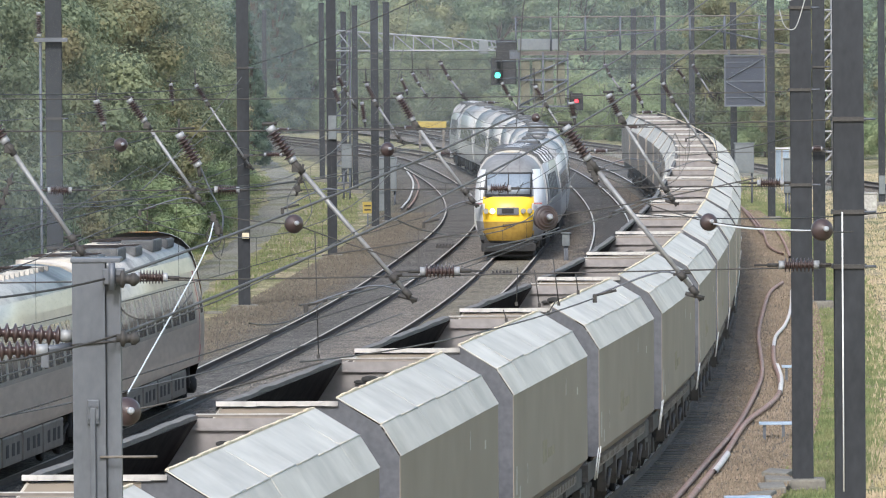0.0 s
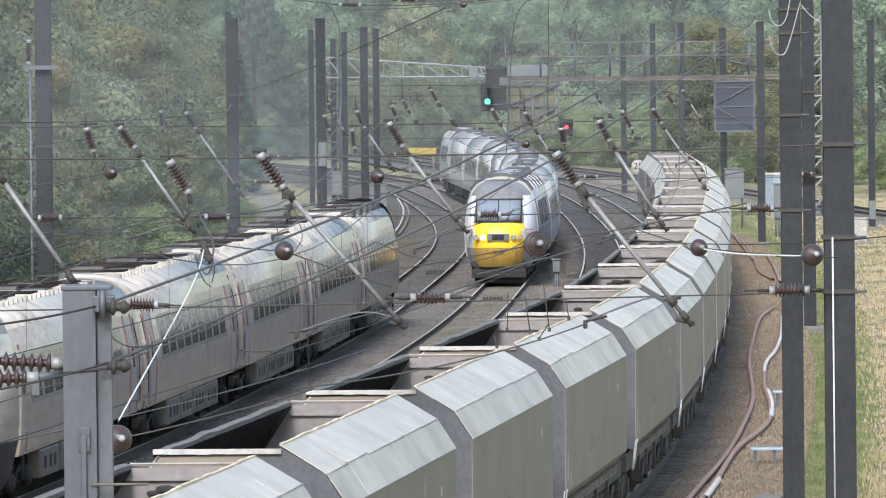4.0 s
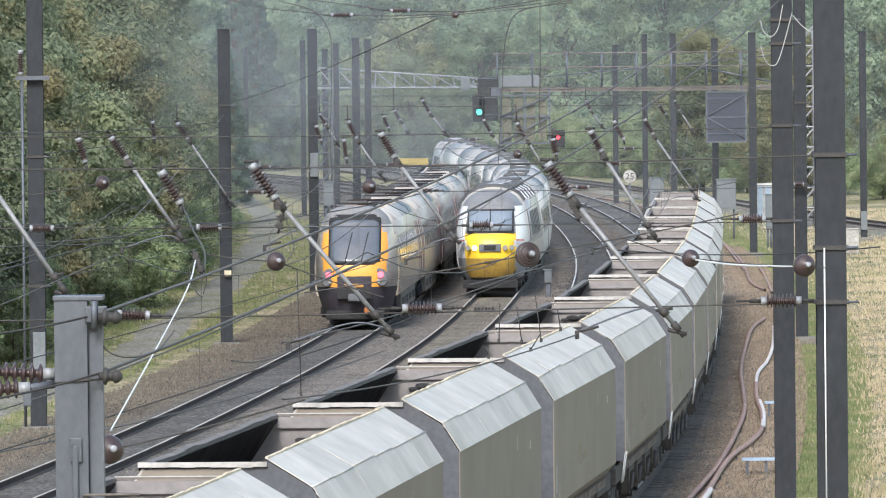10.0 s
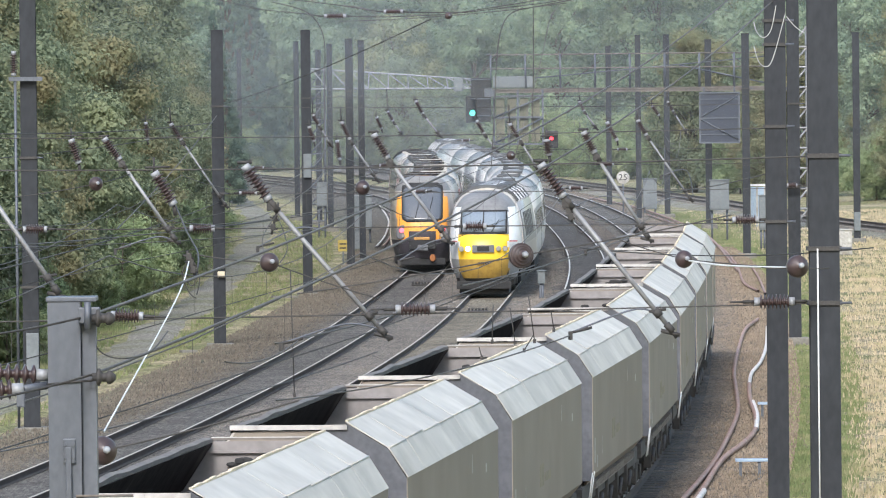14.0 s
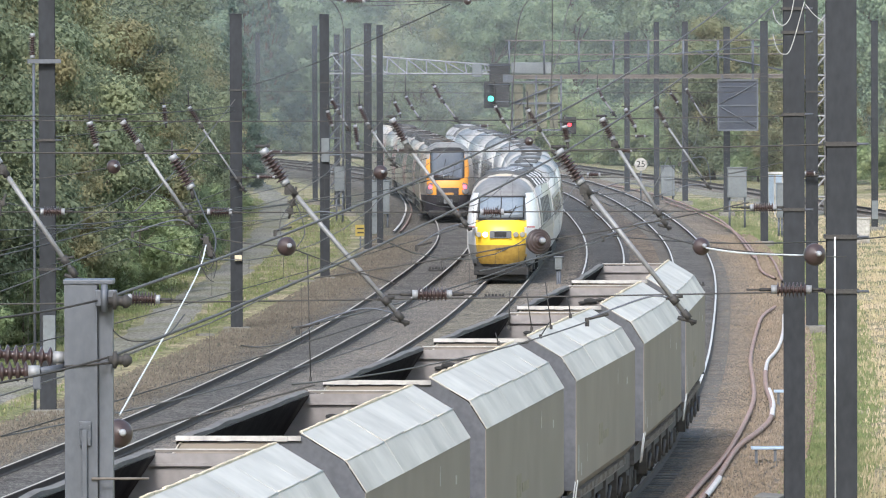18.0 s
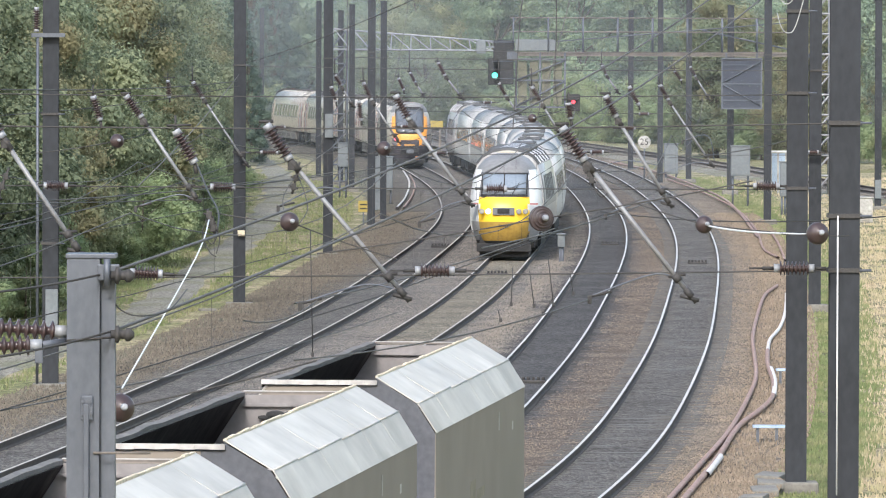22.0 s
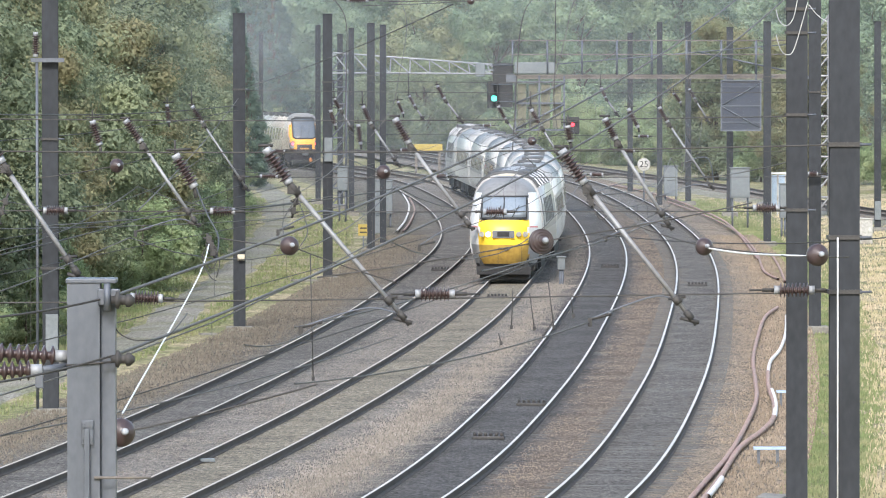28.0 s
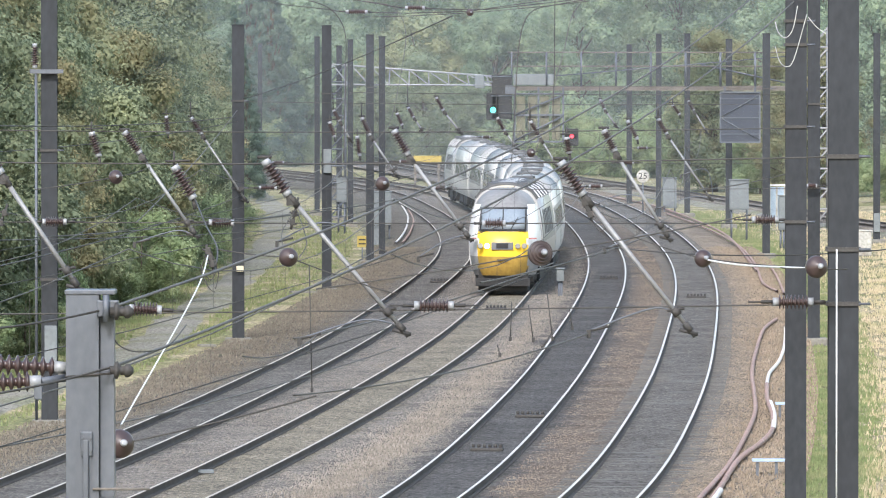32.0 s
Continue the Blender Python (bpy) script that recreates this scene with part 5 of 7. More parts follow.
def build_span(u0, u1, l0, l1, line_pots, struts, hangers):
    """One cross span: two cross wires, in-line insulators, slanting struts that hold the contact wires."""
    span = thing("overhead_cross_span", pose(0, 0, 0), "overhead line cross span with brown insulators and slanting struts", "overhead line", "overhead cross spans")
    for a, b, sag in ((u0, u1, 0.06), (l0, l1, 0.02)):
        bm = bmesh.new()
        tube(bm, hang(a, b, sag), 0.011, 5)
        part("cross_wire", bm, M_WIRE, span)
    for a, b in line_pots:
        insulator(span, a, b, 0.1)
        d = (Vector(b) - Vector(a)).normalized()
        for p, s in ((a, -1), (b, 1)):
            bm = bmesh.new()
            rod(bm, p, Vector(p) + d * 0.16 * s, 0.025, 8)
            rod(bm, Vector(p) + d * 0.16 * s, Vector(p) + d * 0.34 * s, 0.013, 6)
            part("clevis", bm, M_FERRO, span)
    for top, mid, foot in struts:
        top, mid, foot = Vector(top), Vector(mid), Vector(foot)
        insulator(span, top, mid, 0.105)
        d = (foot - mid).normalized()
        bm = bmesh.new()
        rod(bm, mid + d * 0.1, foot, 0.033, 10)
        tubeob = part("strut_tube", bm, M_TUBE, span, "bright metal strut tube")
        bm = bmesh.new()
        rod(bm, mid - d * 0.02, mid + d * 0.2, 0.05, 8)
        box(bm, mid.x - 0.03, mid.x + 0.1, mid.y - 0.04, mid.y + 0.04, mid.z - 0.14, mid.z - 0.02, bevel=0.01)
        part("clamp", bm, M_FERRO, tubeob)
        e = mid.lerp(foot, 0.86)
        bm = bmesh.new()
        rod(bm, e - d * 0.06, e + d * 0.06, 0.06, 8)
        rod(bm, e + Vector((-0.12, 0, 0.02)), e + Vector((0.12, 0, 0.05)), 0.022, 6)
        part("clamp", bm, M_FERRO, tubeob)
        bm = bmesh.new()
        rod(bm, foot - d * 0.14, foot, 0.052, 8)
        rod(bm, foot + Vector((-0.16, 0, 0.02)), foot + Vector((0.1, 0, -0.05)), 0.03, 6)
        rod(bm, foot, foot + Vector((0.05, 0, -0.09)), 0.022, 6)
        part("swivel_hook", bm, M_FERRO, tubeob)
        bm = bmesh.new()
        rod(bm, top, (top.x - 0.02, top.y, np.interp(top.x, (min(u0[0], u1[0]), max(u0[0], u1[0])), (u0[2], u1[2]))), 0.02, 6)
        hanger = part("hanger", bm, M_FERRO, span)
        bm = bmesh.new()
        rod(bm, top + Vector((-0.1, 0, 0.04)), top + Vector((0.1, 0, 0.04)), 0.024, 6)
        part("hanger_bar", bm, M_FERRO, hanger)
    for top, foot in hangers:
        insulator(span, top, foot, 0.1)
        bm = bmesh.new()
        t, f = Vector(top), Vector(foot)
        rod(bm, t, t + Vector((0, 0, 0.2)), 0.016, 6)
        hanger = part("hanger", bm, M_FERRO, span)
        bm = bmesh.new()
        rod(bm, f, f + Vector((0.02, 0, -0.14)), 0.03, 6)
        part("end_clamp", bm, M_FERRO, hanger)
        bm = bmesh.new()
        rod(bm, t + Vector((-0.12, 0, 0.06)), t + Vector((0.22, 0, 0.07)), 0.016, 6)
        part("hanger_bar", bm, M_FERRO, hanger)
    return span


def build_disc(c, r, a, b, plain=True):
    """A stack of round strain discs with the wire that it breaks."""
    t = thing("strain_insulator", pose(0, 0, 0), "round brown strain insulator in an overhead wire", "insulator", "strain insulators")
    c = Vector(c)
    d = Vector((0.32, -0.94, 0.1)).normalized()
    bm = bmesh.new()
    shape = [(0, 0.3), (0.1, 0.62), (0.22, 0.95), (0.4, 1.0), (0.55, 0.97), (0.68, 0.86), (0.8, 0.66), (0.9, 0.42), (1, 0.24)] if plain else [(0, 0.3), (0.12, 0.5), (0.2, 0.95), (0.32, 1.0), (0.5, 1.0), (0.56, 0.93), (0.46, 0.86), (0.66, 0.78), (0.7, 0.72), (0.58, 0.65), (0.78, 0.56), (0.82, 0.5), (0.7, 0.44), (0.88, 0.36), (1, 0.22)]
    lathe(bm, c - d * r * 0.75, c + d * r * 0.9, [(t0, q * r) for t0, q in shape], 24)
    disc = part("ribbed_disc", bm, M_DARKPOT, t)
    bm = bmesh.new()
    lathe(bm, c + d * r * 0.85, c + d * r * 1.15, ((0, r * 0.26), (0.7, r * 0.24), (1, r * 0.12)), 12)
    part("end_cap", bm, M_WHITEPOT, disc, "pale end cap")
    for p in (a, b):
        bm = bmesh.new()
        tube(bm, hang(c, p, 0.02, 6), 0.009, 5)
        part("wire", bm, M_WIRE, t)
    return t


def smooth_path(pts, n=6):
    """Rounds a chain of points."""
    pts = [Vector(p) for p in pts]
    if len(pts) < 3:
        return pts
    out = []
    for i in range(len(pts) - 1):
        p0, p1, p2, p3 = pts[max(i - 1, 0)], pts[i], pts[i + 1], pts[min(i + 2, len(pts) - 1)]
        for k in range(n):
            t = k / n
            out.append(0.5 * ((2 * p1) + (p2 - p0) * t + (2 * p0 - 5 * p1 + 4 * p2 - p3) * t * t + (3 * p1 - p0 - 3 * p2 + p3) * t**3))
    out.append(pts[-1])
    return out


def build_wire(pts, r, m, label, sag=0.0):
    bm = bmesh.new()
    tube(bm, hang(pts[0], pts[1], sag, 16) if len(pts) == 2 else smooth_path(pts), r, 6)
    return tagged(part("overhead_wire", bm, m), label, "overhead wire", "overhead wires")


def build_inline(a, b, west, east):
    """A ribbed insulator in a wire that crosses high over the tracks."""
    t = thing("line_insulator", pose(0, 0, 0), "ribbed brown insulator in a wire high over the tracks", "insulator", "strain insulators")
    insulator(t, a, b, 0.085)
    for p, q in ((a, west), (b, east)):
        bm = bmesh.new()
        for r0, r1 in zip(q, q[1:]):
            rod(bm, r0, r1, 0.012, 6)
        rod(bm, p, Vector(p).lerp(Vector(q[0]), 1.0), 0.02, 6)
        part("wire", bm, M_WIRE, t)
    return t


def build_arm(pts):
    arm = thing("steady_arm", pose(0, 0, 0), "bent dark steady arm holding the contact wire", "overhead line", "steady arms")
    bm = bmesh.new()
    tube(bm, smooth_path(pts), 0.013, 8)
    part("arm_tube", bm, M_GALV, arm)
    bm = bmesh.new()
    p = Vector(pts[0])
    box(bm, p.x - 0.03, p.x + 0.03, p.y - 0.04, p.y + 0.04, p.z - 0.1, p.z + 0.02, bevel=0.01)
    rod(bm, p, p + Vector((0.3, 0, 0.07)), 0.02, 6)
    part("wire_clip", bm, M_FERRO, arm)
    return arm


def build_dropper(a, b):
    d = eq
    bm = bmesh.new()
    rod(bm, a, b, 0.009, 5)
    d = part("dropper", bm, M_FERRO, d, "thin dark dropper rod")
    bm = bmesh.new()
    p = Vector(b)
    box(bm, p.x - 0.022, p.x + 0.022, p.y - 0.02, p.y + 0.02, p.z - 0.03, p.z + 0.03, bevel=0.006)
    part("clamp", bm, M_FERRO, d)


SUPPORTS = (-20, 40, 113, 155, 196, 254, 310, 358, 408, 455, 500, 560, 620, 690, 760)
for line in (T1, T2, T3, T4):                         # contact and carrier wires over each track
    pts_c, pts_m = [], []
    bm_d = bmesh.new()
    for k, (y0, y1) in enumerate(zip(SUPPORTS, SUPPORTS[1:])):
        for j in range(8):
            f = j / 8
            y = y0 + (y1 - y0) * f
            stag = 0.2 * ((1 - f) * (-1) ** k + f * (-1) ** (k + 1))
            x = line.x_at(y) + stag
            pts_c.append((x, y, 4.72))
            pts_m.append((x, y, 5.85 - 0.75 * 4 * f * (1 - f)))
            if j and y > 90:
                rod(bm_d, pts_c[-1], pts_m[-1], 0.004, 4, cap=False)
    eq = thing("contact_line", pose(0, 0, 0), "contact wire and carrier wire over a railway track", "overhead wire", "contact lines")
    for nm, pts, r, m in (("contact_wire", pts_c, 0.008, M_WIRE), ("carrier_wire", pts_m, 0.009, M_WIREB)):
        bm = bmesh.new()
        tube(bm, pts, r, 5)
        part(nm, bm, m, eq)
    tagged(part("dropper", bm_d, M_WIRE, eq), kind="stuff")

# ---- overhead line: cross spans with their insulators and struts ----

build_span((-6.58, 113.00, 7.05), (5.67, 113.00, 7.13), (-6.58, 113.00, 4.95), (5.68, 113.00, 5.10),
           [((-4.33, 113.00, 5.03), (-3.88, 113.00, 5.01)), ((-0.40, 113.00, 5.07), (0.15, 113.00, 5.07)), ((4.55, 113.00, 5.12), (5.11, 113.00, 5.12))],
           [((-2.46, 113.00, 7.08), (-2.13, 113.00, 6.59), (-0.54, 113.00, 4.72)), ((1.62, 113.00, 7.06), (1.94, 113.00, 6.59), (3.42, 113.00, 4.72)), ((-6.46, 113.00, 7.45), (-6.09, 113.00, 6.88), (-5.04, 113.00, 5.33))],
           [((-3.71, 113.00, 7.00), (-3.44, 113.00, 6.54))])
build_span((-9.02, 155.00, 7.14), (6.58, 155.00, 7.17), (-9.02, 155.00, 5.40), (6.59, 155.00, 5.38),
           [((-7.58, 155.00, 5.40), (-7.12, 155.00, 5.40)), ((-4.43, 155.00, 5.39), (-3.95, 155.00, 5.38)), ((0.74, 155.00, 5.37), (1.19, 155.00, 5.37)), ((5.84, 155.00, 5.44), (6.35, 155.00, 5.44))],
           [((-6.03, 155.00, 7.11), (-5.73, 155.00, 6.69), (-4.69, 155.00, 5.16)), ((-0.93, 155.00, 7.14), (-0.66, 155.00, 6.66), (0.49, 155.00, 5.10)), ((3.04, 155.00, 7.14), (3.25, 155.00, 6.73), (4.26, 155.00, 5.10))],
           [((-6.65, 155.00, 7.10), (-6.51, 155.00, 6.63)), ((2.34, 155.00, 7.00), (2.39, 155.00, 6.69))])
build_span((-6.34, 254.00, 7.18), (11.49, 254.00, 7.11), (-6.34, 254.00, 4.48), (11.49, 254.00, 4.48),
           [((-5.71, 254.00, 4.51), (-5.15, 254.00, 4.51)), ((-0.28, 254.00, 4.50), (0.11, 254.00, 4.50)), ((4.52, 254.00, 4.55), (4.94, 254.00, 4.55)), ((11.28, 254.00, 4.57), (11.60, 254.00, 4.57))],
           [((-7.81, 254.00, 6.69), (-7.48, 254.00, 6.16), (-6.11, 254.00, 4.11)), ((-2.52, 254.00, 6.69), (-2.26, 254.00, 6.12), (-1.42, 254.00, 4.86)), ((6.67, 254.00, 6.65), (6.94, 254.00, 6.16), (8.30, 254.00, 4.15)), ((2.70, 254.00, 6.58), (3.01, 254.00, 6.05), (3.61, 254.00, 5.07))],
           [((-8.58, 254.00, 6.74), (-8.53, 254.00, 6.18)), ((-3.52, 254.00, 6.56), (-3.36, 254.00, 6.07)), ((-2.66, 254.00, 6.12), (-2.58, 254.00, 5.49)), ((5.71, 254.00, 6.60), (6.03, 254.00, 6.00))])
build_span((-4.40, 310.00, 7.26), (14.02, 310.00, 7.19), (-4.40, 310.00, 4.61), (14.03, 310.00, 4.57),
           [((-6.46, 310.00, 4.59), (-6.01, 310.00, 4.59)), ((-1.65, 310.00, 4.63), (-1.22, 310.00, 4.63)), ((6.71, 310.00, 4.59), (7.23, 310.00, 4.59))],
           [((-0.26, 310.00, 7.07), (0.02, 310.00, 6.55), (0.66, 310.00, 5.72)), ((-4.15, 310.00, 6.58), (-3.91, 310.00, 6.15), (-3.46, 310.00, 5.40)), ((2.05, 310.00, 6.30), (2.33, 310.00, 5.78), (2.80, 310.00, 5.14))],
           [((8.68, 310.00, 6.79), (8.96, 310.00, 6.40)), ((-1.75, 310.00, 6.47), (-1.54, 310.00, 6.00))])
build_span((-3.18, 358.00, 7.40), (14.12, 358.00, 7.35), (-3.18, 358.00, 4.73), (14.12, 358.00, 4.63),
           [((1.70, 358.00, 5.10), (2.07, 358.00, 5.10)), ((8.49, 358.00, 4.63), (8.94, 358.00, 4.63))],
           [((10.71, 358.00, 6.71), (10.96, 358.00, 6.26), (11.55, 358.00, 5.30)), ((6.86, 358.00, 6.75), (7.06, 358.00, 6.31), (7.60, 358.00, 5.55)), ((-1.53, 358.00, 6.41), (-1.28, 358.00, 5.96), (-0.89, 358.00, 5.37))],
           [])

# round strain insulators with their wires
build_disc((-1.98, 105.00, 5.93), 0.125, (-2.93, 105.00, 6.04), (-0.61, 105.50, 5.44))
build_disc((1.19, 100.00, 6.10), 0.155, (-1.55, 100.00, 5.66), (3.78, 100.50, 6.56), False)
build_disc((3.75, 118.00, 5.60), 0.130, (2.73, 118.00, 5.92), (5.36, 118.50, 5.45))
build_disc((5.11, 112.00, 5.63), 0.155, (4.61, 112.00, 5.62), (5.56, 112.50, 5.59))
build_disc((-2.96, 75.00, 4.94), 0.135, (-3.44, 75.00, 4.86), (-1.17, 75.50, 5.36))
build_disc((-5.99, 150.00, 6.32), 0.130, (-7.49, 150.00, 6.09), (-5.55, 155.00, 6.43))
build_disc((-1.40, 190.00, 5.60), 0.170, (-2.28, 190.00, 5.33), (-0.32, 190.50, 5.92))
build_disc((0.66, 200.00, 9.62), 0.090, (-1.99, 200.00, 9.51), (3.54, 200.50, 9.90))
build_disc((2.15, 200.00, 6.20), 0.110, (1.32, 200.00, 6.00), (3.12, 200.50, 6.48))
build_inline((-2.73, 230.00, 9.82), (-2.11, 230.00, 9.82), [(-2.92, 230.00, 9.83), (-3.16, 230.00, 9.88), (-4.50, 230.00, 10.02), (-7.67, 230.00, 10.78)], [(-1.97, 230.00, 9.80), (-1.01, 230.00, 9.78), (0.73, 230.00, 9.83), (4.22, 230.00, 10.34)])
build_inline((-1.06, 230.00, 9.93), (-0.51, 230.00, 9.93), [(-1.24, 230.00, 9.94), (-2.28, 230.00, 10.12), (-3.55, 230.00, 10.28), (-6.09, 230.00, 10.62)], [(-0.32, 230.00, 9.90), (1.21, 230.00, 9.88), (3.42, 230.00, 10.12), (5.01, 230.00, 10.37)])

# feeder wires, jumpers and rods: points, thickness, material, sag
build_wire([(-3.30, 58.00, 6.54), (-2.43, 60.00, 6.64)], 0.009, M_WIRE, 'dark feeder wire to the near mast', 0.02)
build_wire([(-2.43, 60.00, 6.64), (5.89, 155.00, 9.68)], 0.012, M_WIREM, 'pale stranded feeder wire', 0.45)
build_wire([(-3.30, 58.00, 6.07), (-2.38, 60.00, 6.22)], 0.009, M_WIRE, 'dark feeder wire to the near mast', 0.02)
build_wire([(-2.38, 60.00, 6.22), (6.64, 155.00, 9.57)], 0.012, M_WIREM, 'pale stranded feeder wire', 0.50)
build_wire([(-2.87, 100.00, 6.07), (-2.79, 92.00, 5.83), (-2.95, 75.00, 5.11)], 0.009, M_WHITE, 'white insulated rod between wires', 0.00)
build_wire([(3.79, 118.00, 5.58), (4.29, 116.00, 5.55), (5.07, 112.00, 5.61)], 0.014, M_WHITE, 'white insulated jumper cable', 0.00)
build_wire([(-3.42, 113.00, 6.54), (-3.12, 108.00, 6.27), (-2.81, 102.00, 6.11), (-2.79, 100.00, 5.88)], 0.012, M_FERRO, 'dark dropper cable with clamp', 0.00)
build_wire([(-2.87, 100.00, 6.15), (-2.76, 100.00, 5.95), (-2.84, 100.00, 5.77), (-2.96, 100.00, 5.95)], 0.008, M_WIRE, 'thin looped jumper cable on a wire', 0.00)
build_wire([(-4.19, 230.00, 10.23), (-3.39, 230.00, 10.02), (-2.97, 230.00, 9.71), (-2.74, 230.00, 9.17), (-2.73, 230.00, 8.09), (-2.79, 230.00, 5.63)], 0.014, M_WIRE, 'bent dark jumper cable above the tracks', 0.00)
build_wire([(-2.28, 230.00, 10.12), (-1.49, 230.00, 9.99), (-1.13, 230.00, 9.59), (-1.05, 230.00, 8.96), (-1.24, 230.00, 7.77), (-1.49, 230.00, 6.74), (-2.05, 230.00, 6.00)], 0.011, M_WIREM, 'curved grey jumper cable between spans', 0.00)
build_wire([(1.92, 230.00, 5.55), (2.03, 230.00, 7.30), (2.11, 230.00, 8.64), (2.25, 230.00, 9.44), (2.55, 230.00, 9.86), (3.19, 230.00, 10.02), (4.69, 230.00, 10.28)], 0.015, M_WIRE, 'dark curved jumper cable between spans', 0.00)
build_wire([(2.26, 200.00, 6.20), (2.45, 200.00, 6.89), (2.77, 200.00, 8.00), (2.98, 200.00, 8.82), (3.14, 200.00, 9.51), (3.42, 200.00, 9.93)], 0.011, M_WIREM, 'curved grey jumper cable between spans', 0.00)
build_wire([(2.73, 200.00, 10.00), (2.72, 200.00, 8.27), (2.69, 200.00, 7.17), (2.77, 200.00, 6.48)], 0.012, M_FERRO, 'dark cable hanging over the tracks', 0.00)
build_wire([(6.08, 150.00, 9.16), (6.14, 150.00, 8.96), (6.27, 150.00, 8.87), (6.40, 150.00, 9.02), (6.49, 150.00, 9.45)], 0.009, M_WIREG, 'pale looped jumper cable on a mast', 0.00)
build_wire([(6.08, 150.00, 8.71), (6.16, 150.00, 8.44), (6.28, 150.00, 8.34), (6.42, 150.00, 8.47), (6.66, 150.00, 9.30)], 0.009, M_WIREG, 'pale looped jumper cable on a mast', 0.00)
build_wire([(6.68, 150.00, 9.25), (6.84, 150.00, 9.06), (7.01, 150.00, 8.94)], 0.009, M_WIREG, 'pale looped jumper cable on a mast', 0.00)
build_wire([(-2.43, 60.00, 6.57), (-2.41, 60.00, 6.41), (-2.31, 60.00, 6.33), (-2.16, 60.00, 6.32), (-2.07, 62.00, 6.30), (-2.07, 66.00, 6.32)], 0.006, M_WIRE, 'thin looped bonding cable', 0.00)
build_wire([(-6.27, 113.00, 5.58), (-6.35, 260.00, 4.19)], 0.012, M_WIRE, 'overhead wire of the electrified line', 0.12)
build_wire([(-8.59, 155.00, 7.22), (-6.35, 260.00, 6.70)], 0.014, M_WIRE, 'overhead wire of the electrified line', 0.12)
build_wire([(-8.60, 155.00, 5.05), (-3.39, 300.00, 2.50)], 0.012, M_WIREB, 'overhead wire of the electrified line', 0.12)
build_wire([(-4.99, 90.00, 4.18), (-0.87, 150.00, 3.19)], 0.010, M_WIREB, 'overhead wire of the electrified line', 0.12)
build_wire([(-6.20, 254.00, 7.26), (0.17, 150.00, 9.27)], 0.011, M_WIRE, 'overhead wire of the electrified line', 0.12)
build_wire([(-3.62, 130.00, 5.87), (0.29, 260.00, 4.46)], 0.012, M_WIRE, 'overhead wire of the electrified line', 0.12)
build_wire([(-5.82, 155.00, 5.37), (-6.38, 254.00, 6.91)], 0.012, M_WIREB, 'overhead wire of the electrified line', 0.12)
build_wire([(2.48, 130.00, 5.51), (6.20, 113.00, 5.85)], 0.010, M_FERRO, 'overhead wire of the electrified line', 0.12)
build_wire([(-2.06, 113.00, 4.61), (2.16, 160.00, 4.50)], 0.012, M_WIREB, 'overhead wire of the electrified line', 0.12)
build_wire([(-7.74, 155.00, 5.10), (-3.81, 300.00, 3.12)], 0.014, M_WIREB, 'overhead wire of the electrified line', 0.12)
build_wire([(0.54, 118.00, 5.25), (5.45, 190.00, 4.68)], 0.012, M_WIREB, 'overhead wire of the electrified line', 0.12)
build_wire([(-10.87, 196.00, 6.25), (-6.38, 254.00, 6.56)], 0.012, M_WIRE, 'overhead wire of the electrified line', 0.12)
build_wire([(-1.75, 113.00, 4.65), (-2.44, 100.00, 4.84)], 0.010, M_WIREB, 'overhead wire of the electrified line', 0.12)
build_wire([(2.00, 113.00, 4.68), (-1.64, 90.00, 4.77)], 0.010, M_WIREB, 'overhead wire of the electrified line', 0.12)
build_wire([(3.60, 200.00, 4.89), (7.78, 300.00, 3.53)], 0.014, M_WIREB, 'overhead wire of the electrified line', 0.12)
build_wire([(6.28, 230.00, 4.76), (8.77, 200.00, 5.79)], 0.012, M_WIREB, 'overhead wire of the electrified line', 0.12)


def build_clamp(p, q, wires):
    """A dark cluster of clamps between p and q with short tail wires."""
    t = thing("wire_clamp", pose(0, 0, 0), "dark iron clamp cluster joining overhead wires", "line fitting", "wire clamps")
    p, q = Vector(p), Vector(q)
    for f in (0.0, 0.35, 0.7):
        c = p.lerp(q, f)
        b = bmesh.new()
        box(b, c.x - 0.035, c.x + 0.035, c.y - 0.03, c.y + 0.03, c.z - 0.045, c.z + 0.045, bevel=0.01)
        rod(b, c + Vector((-0.07, 0, 0.02)), c + Vector((0.06, 0, -0.03)), 0.014, 6)
        part("clamp", b, M_FERRO, t)
    b = bmesh.new()
    rod(b, p + (p - q) * 0.3, q, 0.018, 6)
    part("link", b, M_FERRO, t)
    for pts in wires:
        b = bmesh.new()
        tube(b, smooth_path(pts), 0.007, 5)
        part("tail_wire", b, M_WIRE, t)


build_clamp((-2.87, 100.0, 6.13), (-2.8, 100.0, 5.9), [[(-2.87, 100.0, 6.1), (-2.95, 100.0, 5.9), (-2.86, 100.0, 5.68), (-2.78, 100.0, 5.62)], [(-2.8, 100.0, 6.0), (-2.74, 100.0, 5.85), (-2.78, 100.0, 5.66)]])
build_clamp((-2.02, 113.0, 6.46), (-2.1, 113.0, 6.12), [[(-2.02, 113.0, 6.4), (-2.2, 112.0, 6.1), (-2.1, 109.0, 5.85), (-1.98, 105.1, 5.93)], [(-2.02, 113.0, 6.4), (-1.85, 111.0, 6.0), (-1.9, 108.0, 5.85)]])
build_clamp((-6.05, 113.0, 6.35), (-6.2, 113.0, 5.95), [[(-6.05, 113.0, 6.3), (-6.35, 113.0, 6.1), (-6.4, 113.0, 5.7)]])
build_clamp((1.98, 113.0, 6.5), (2.05, 113.0, 6.25), [[(2.0, 113.0, 6.4), (2.15, 113.0, 6.1), (2.3, 113.0, 6.2)]])

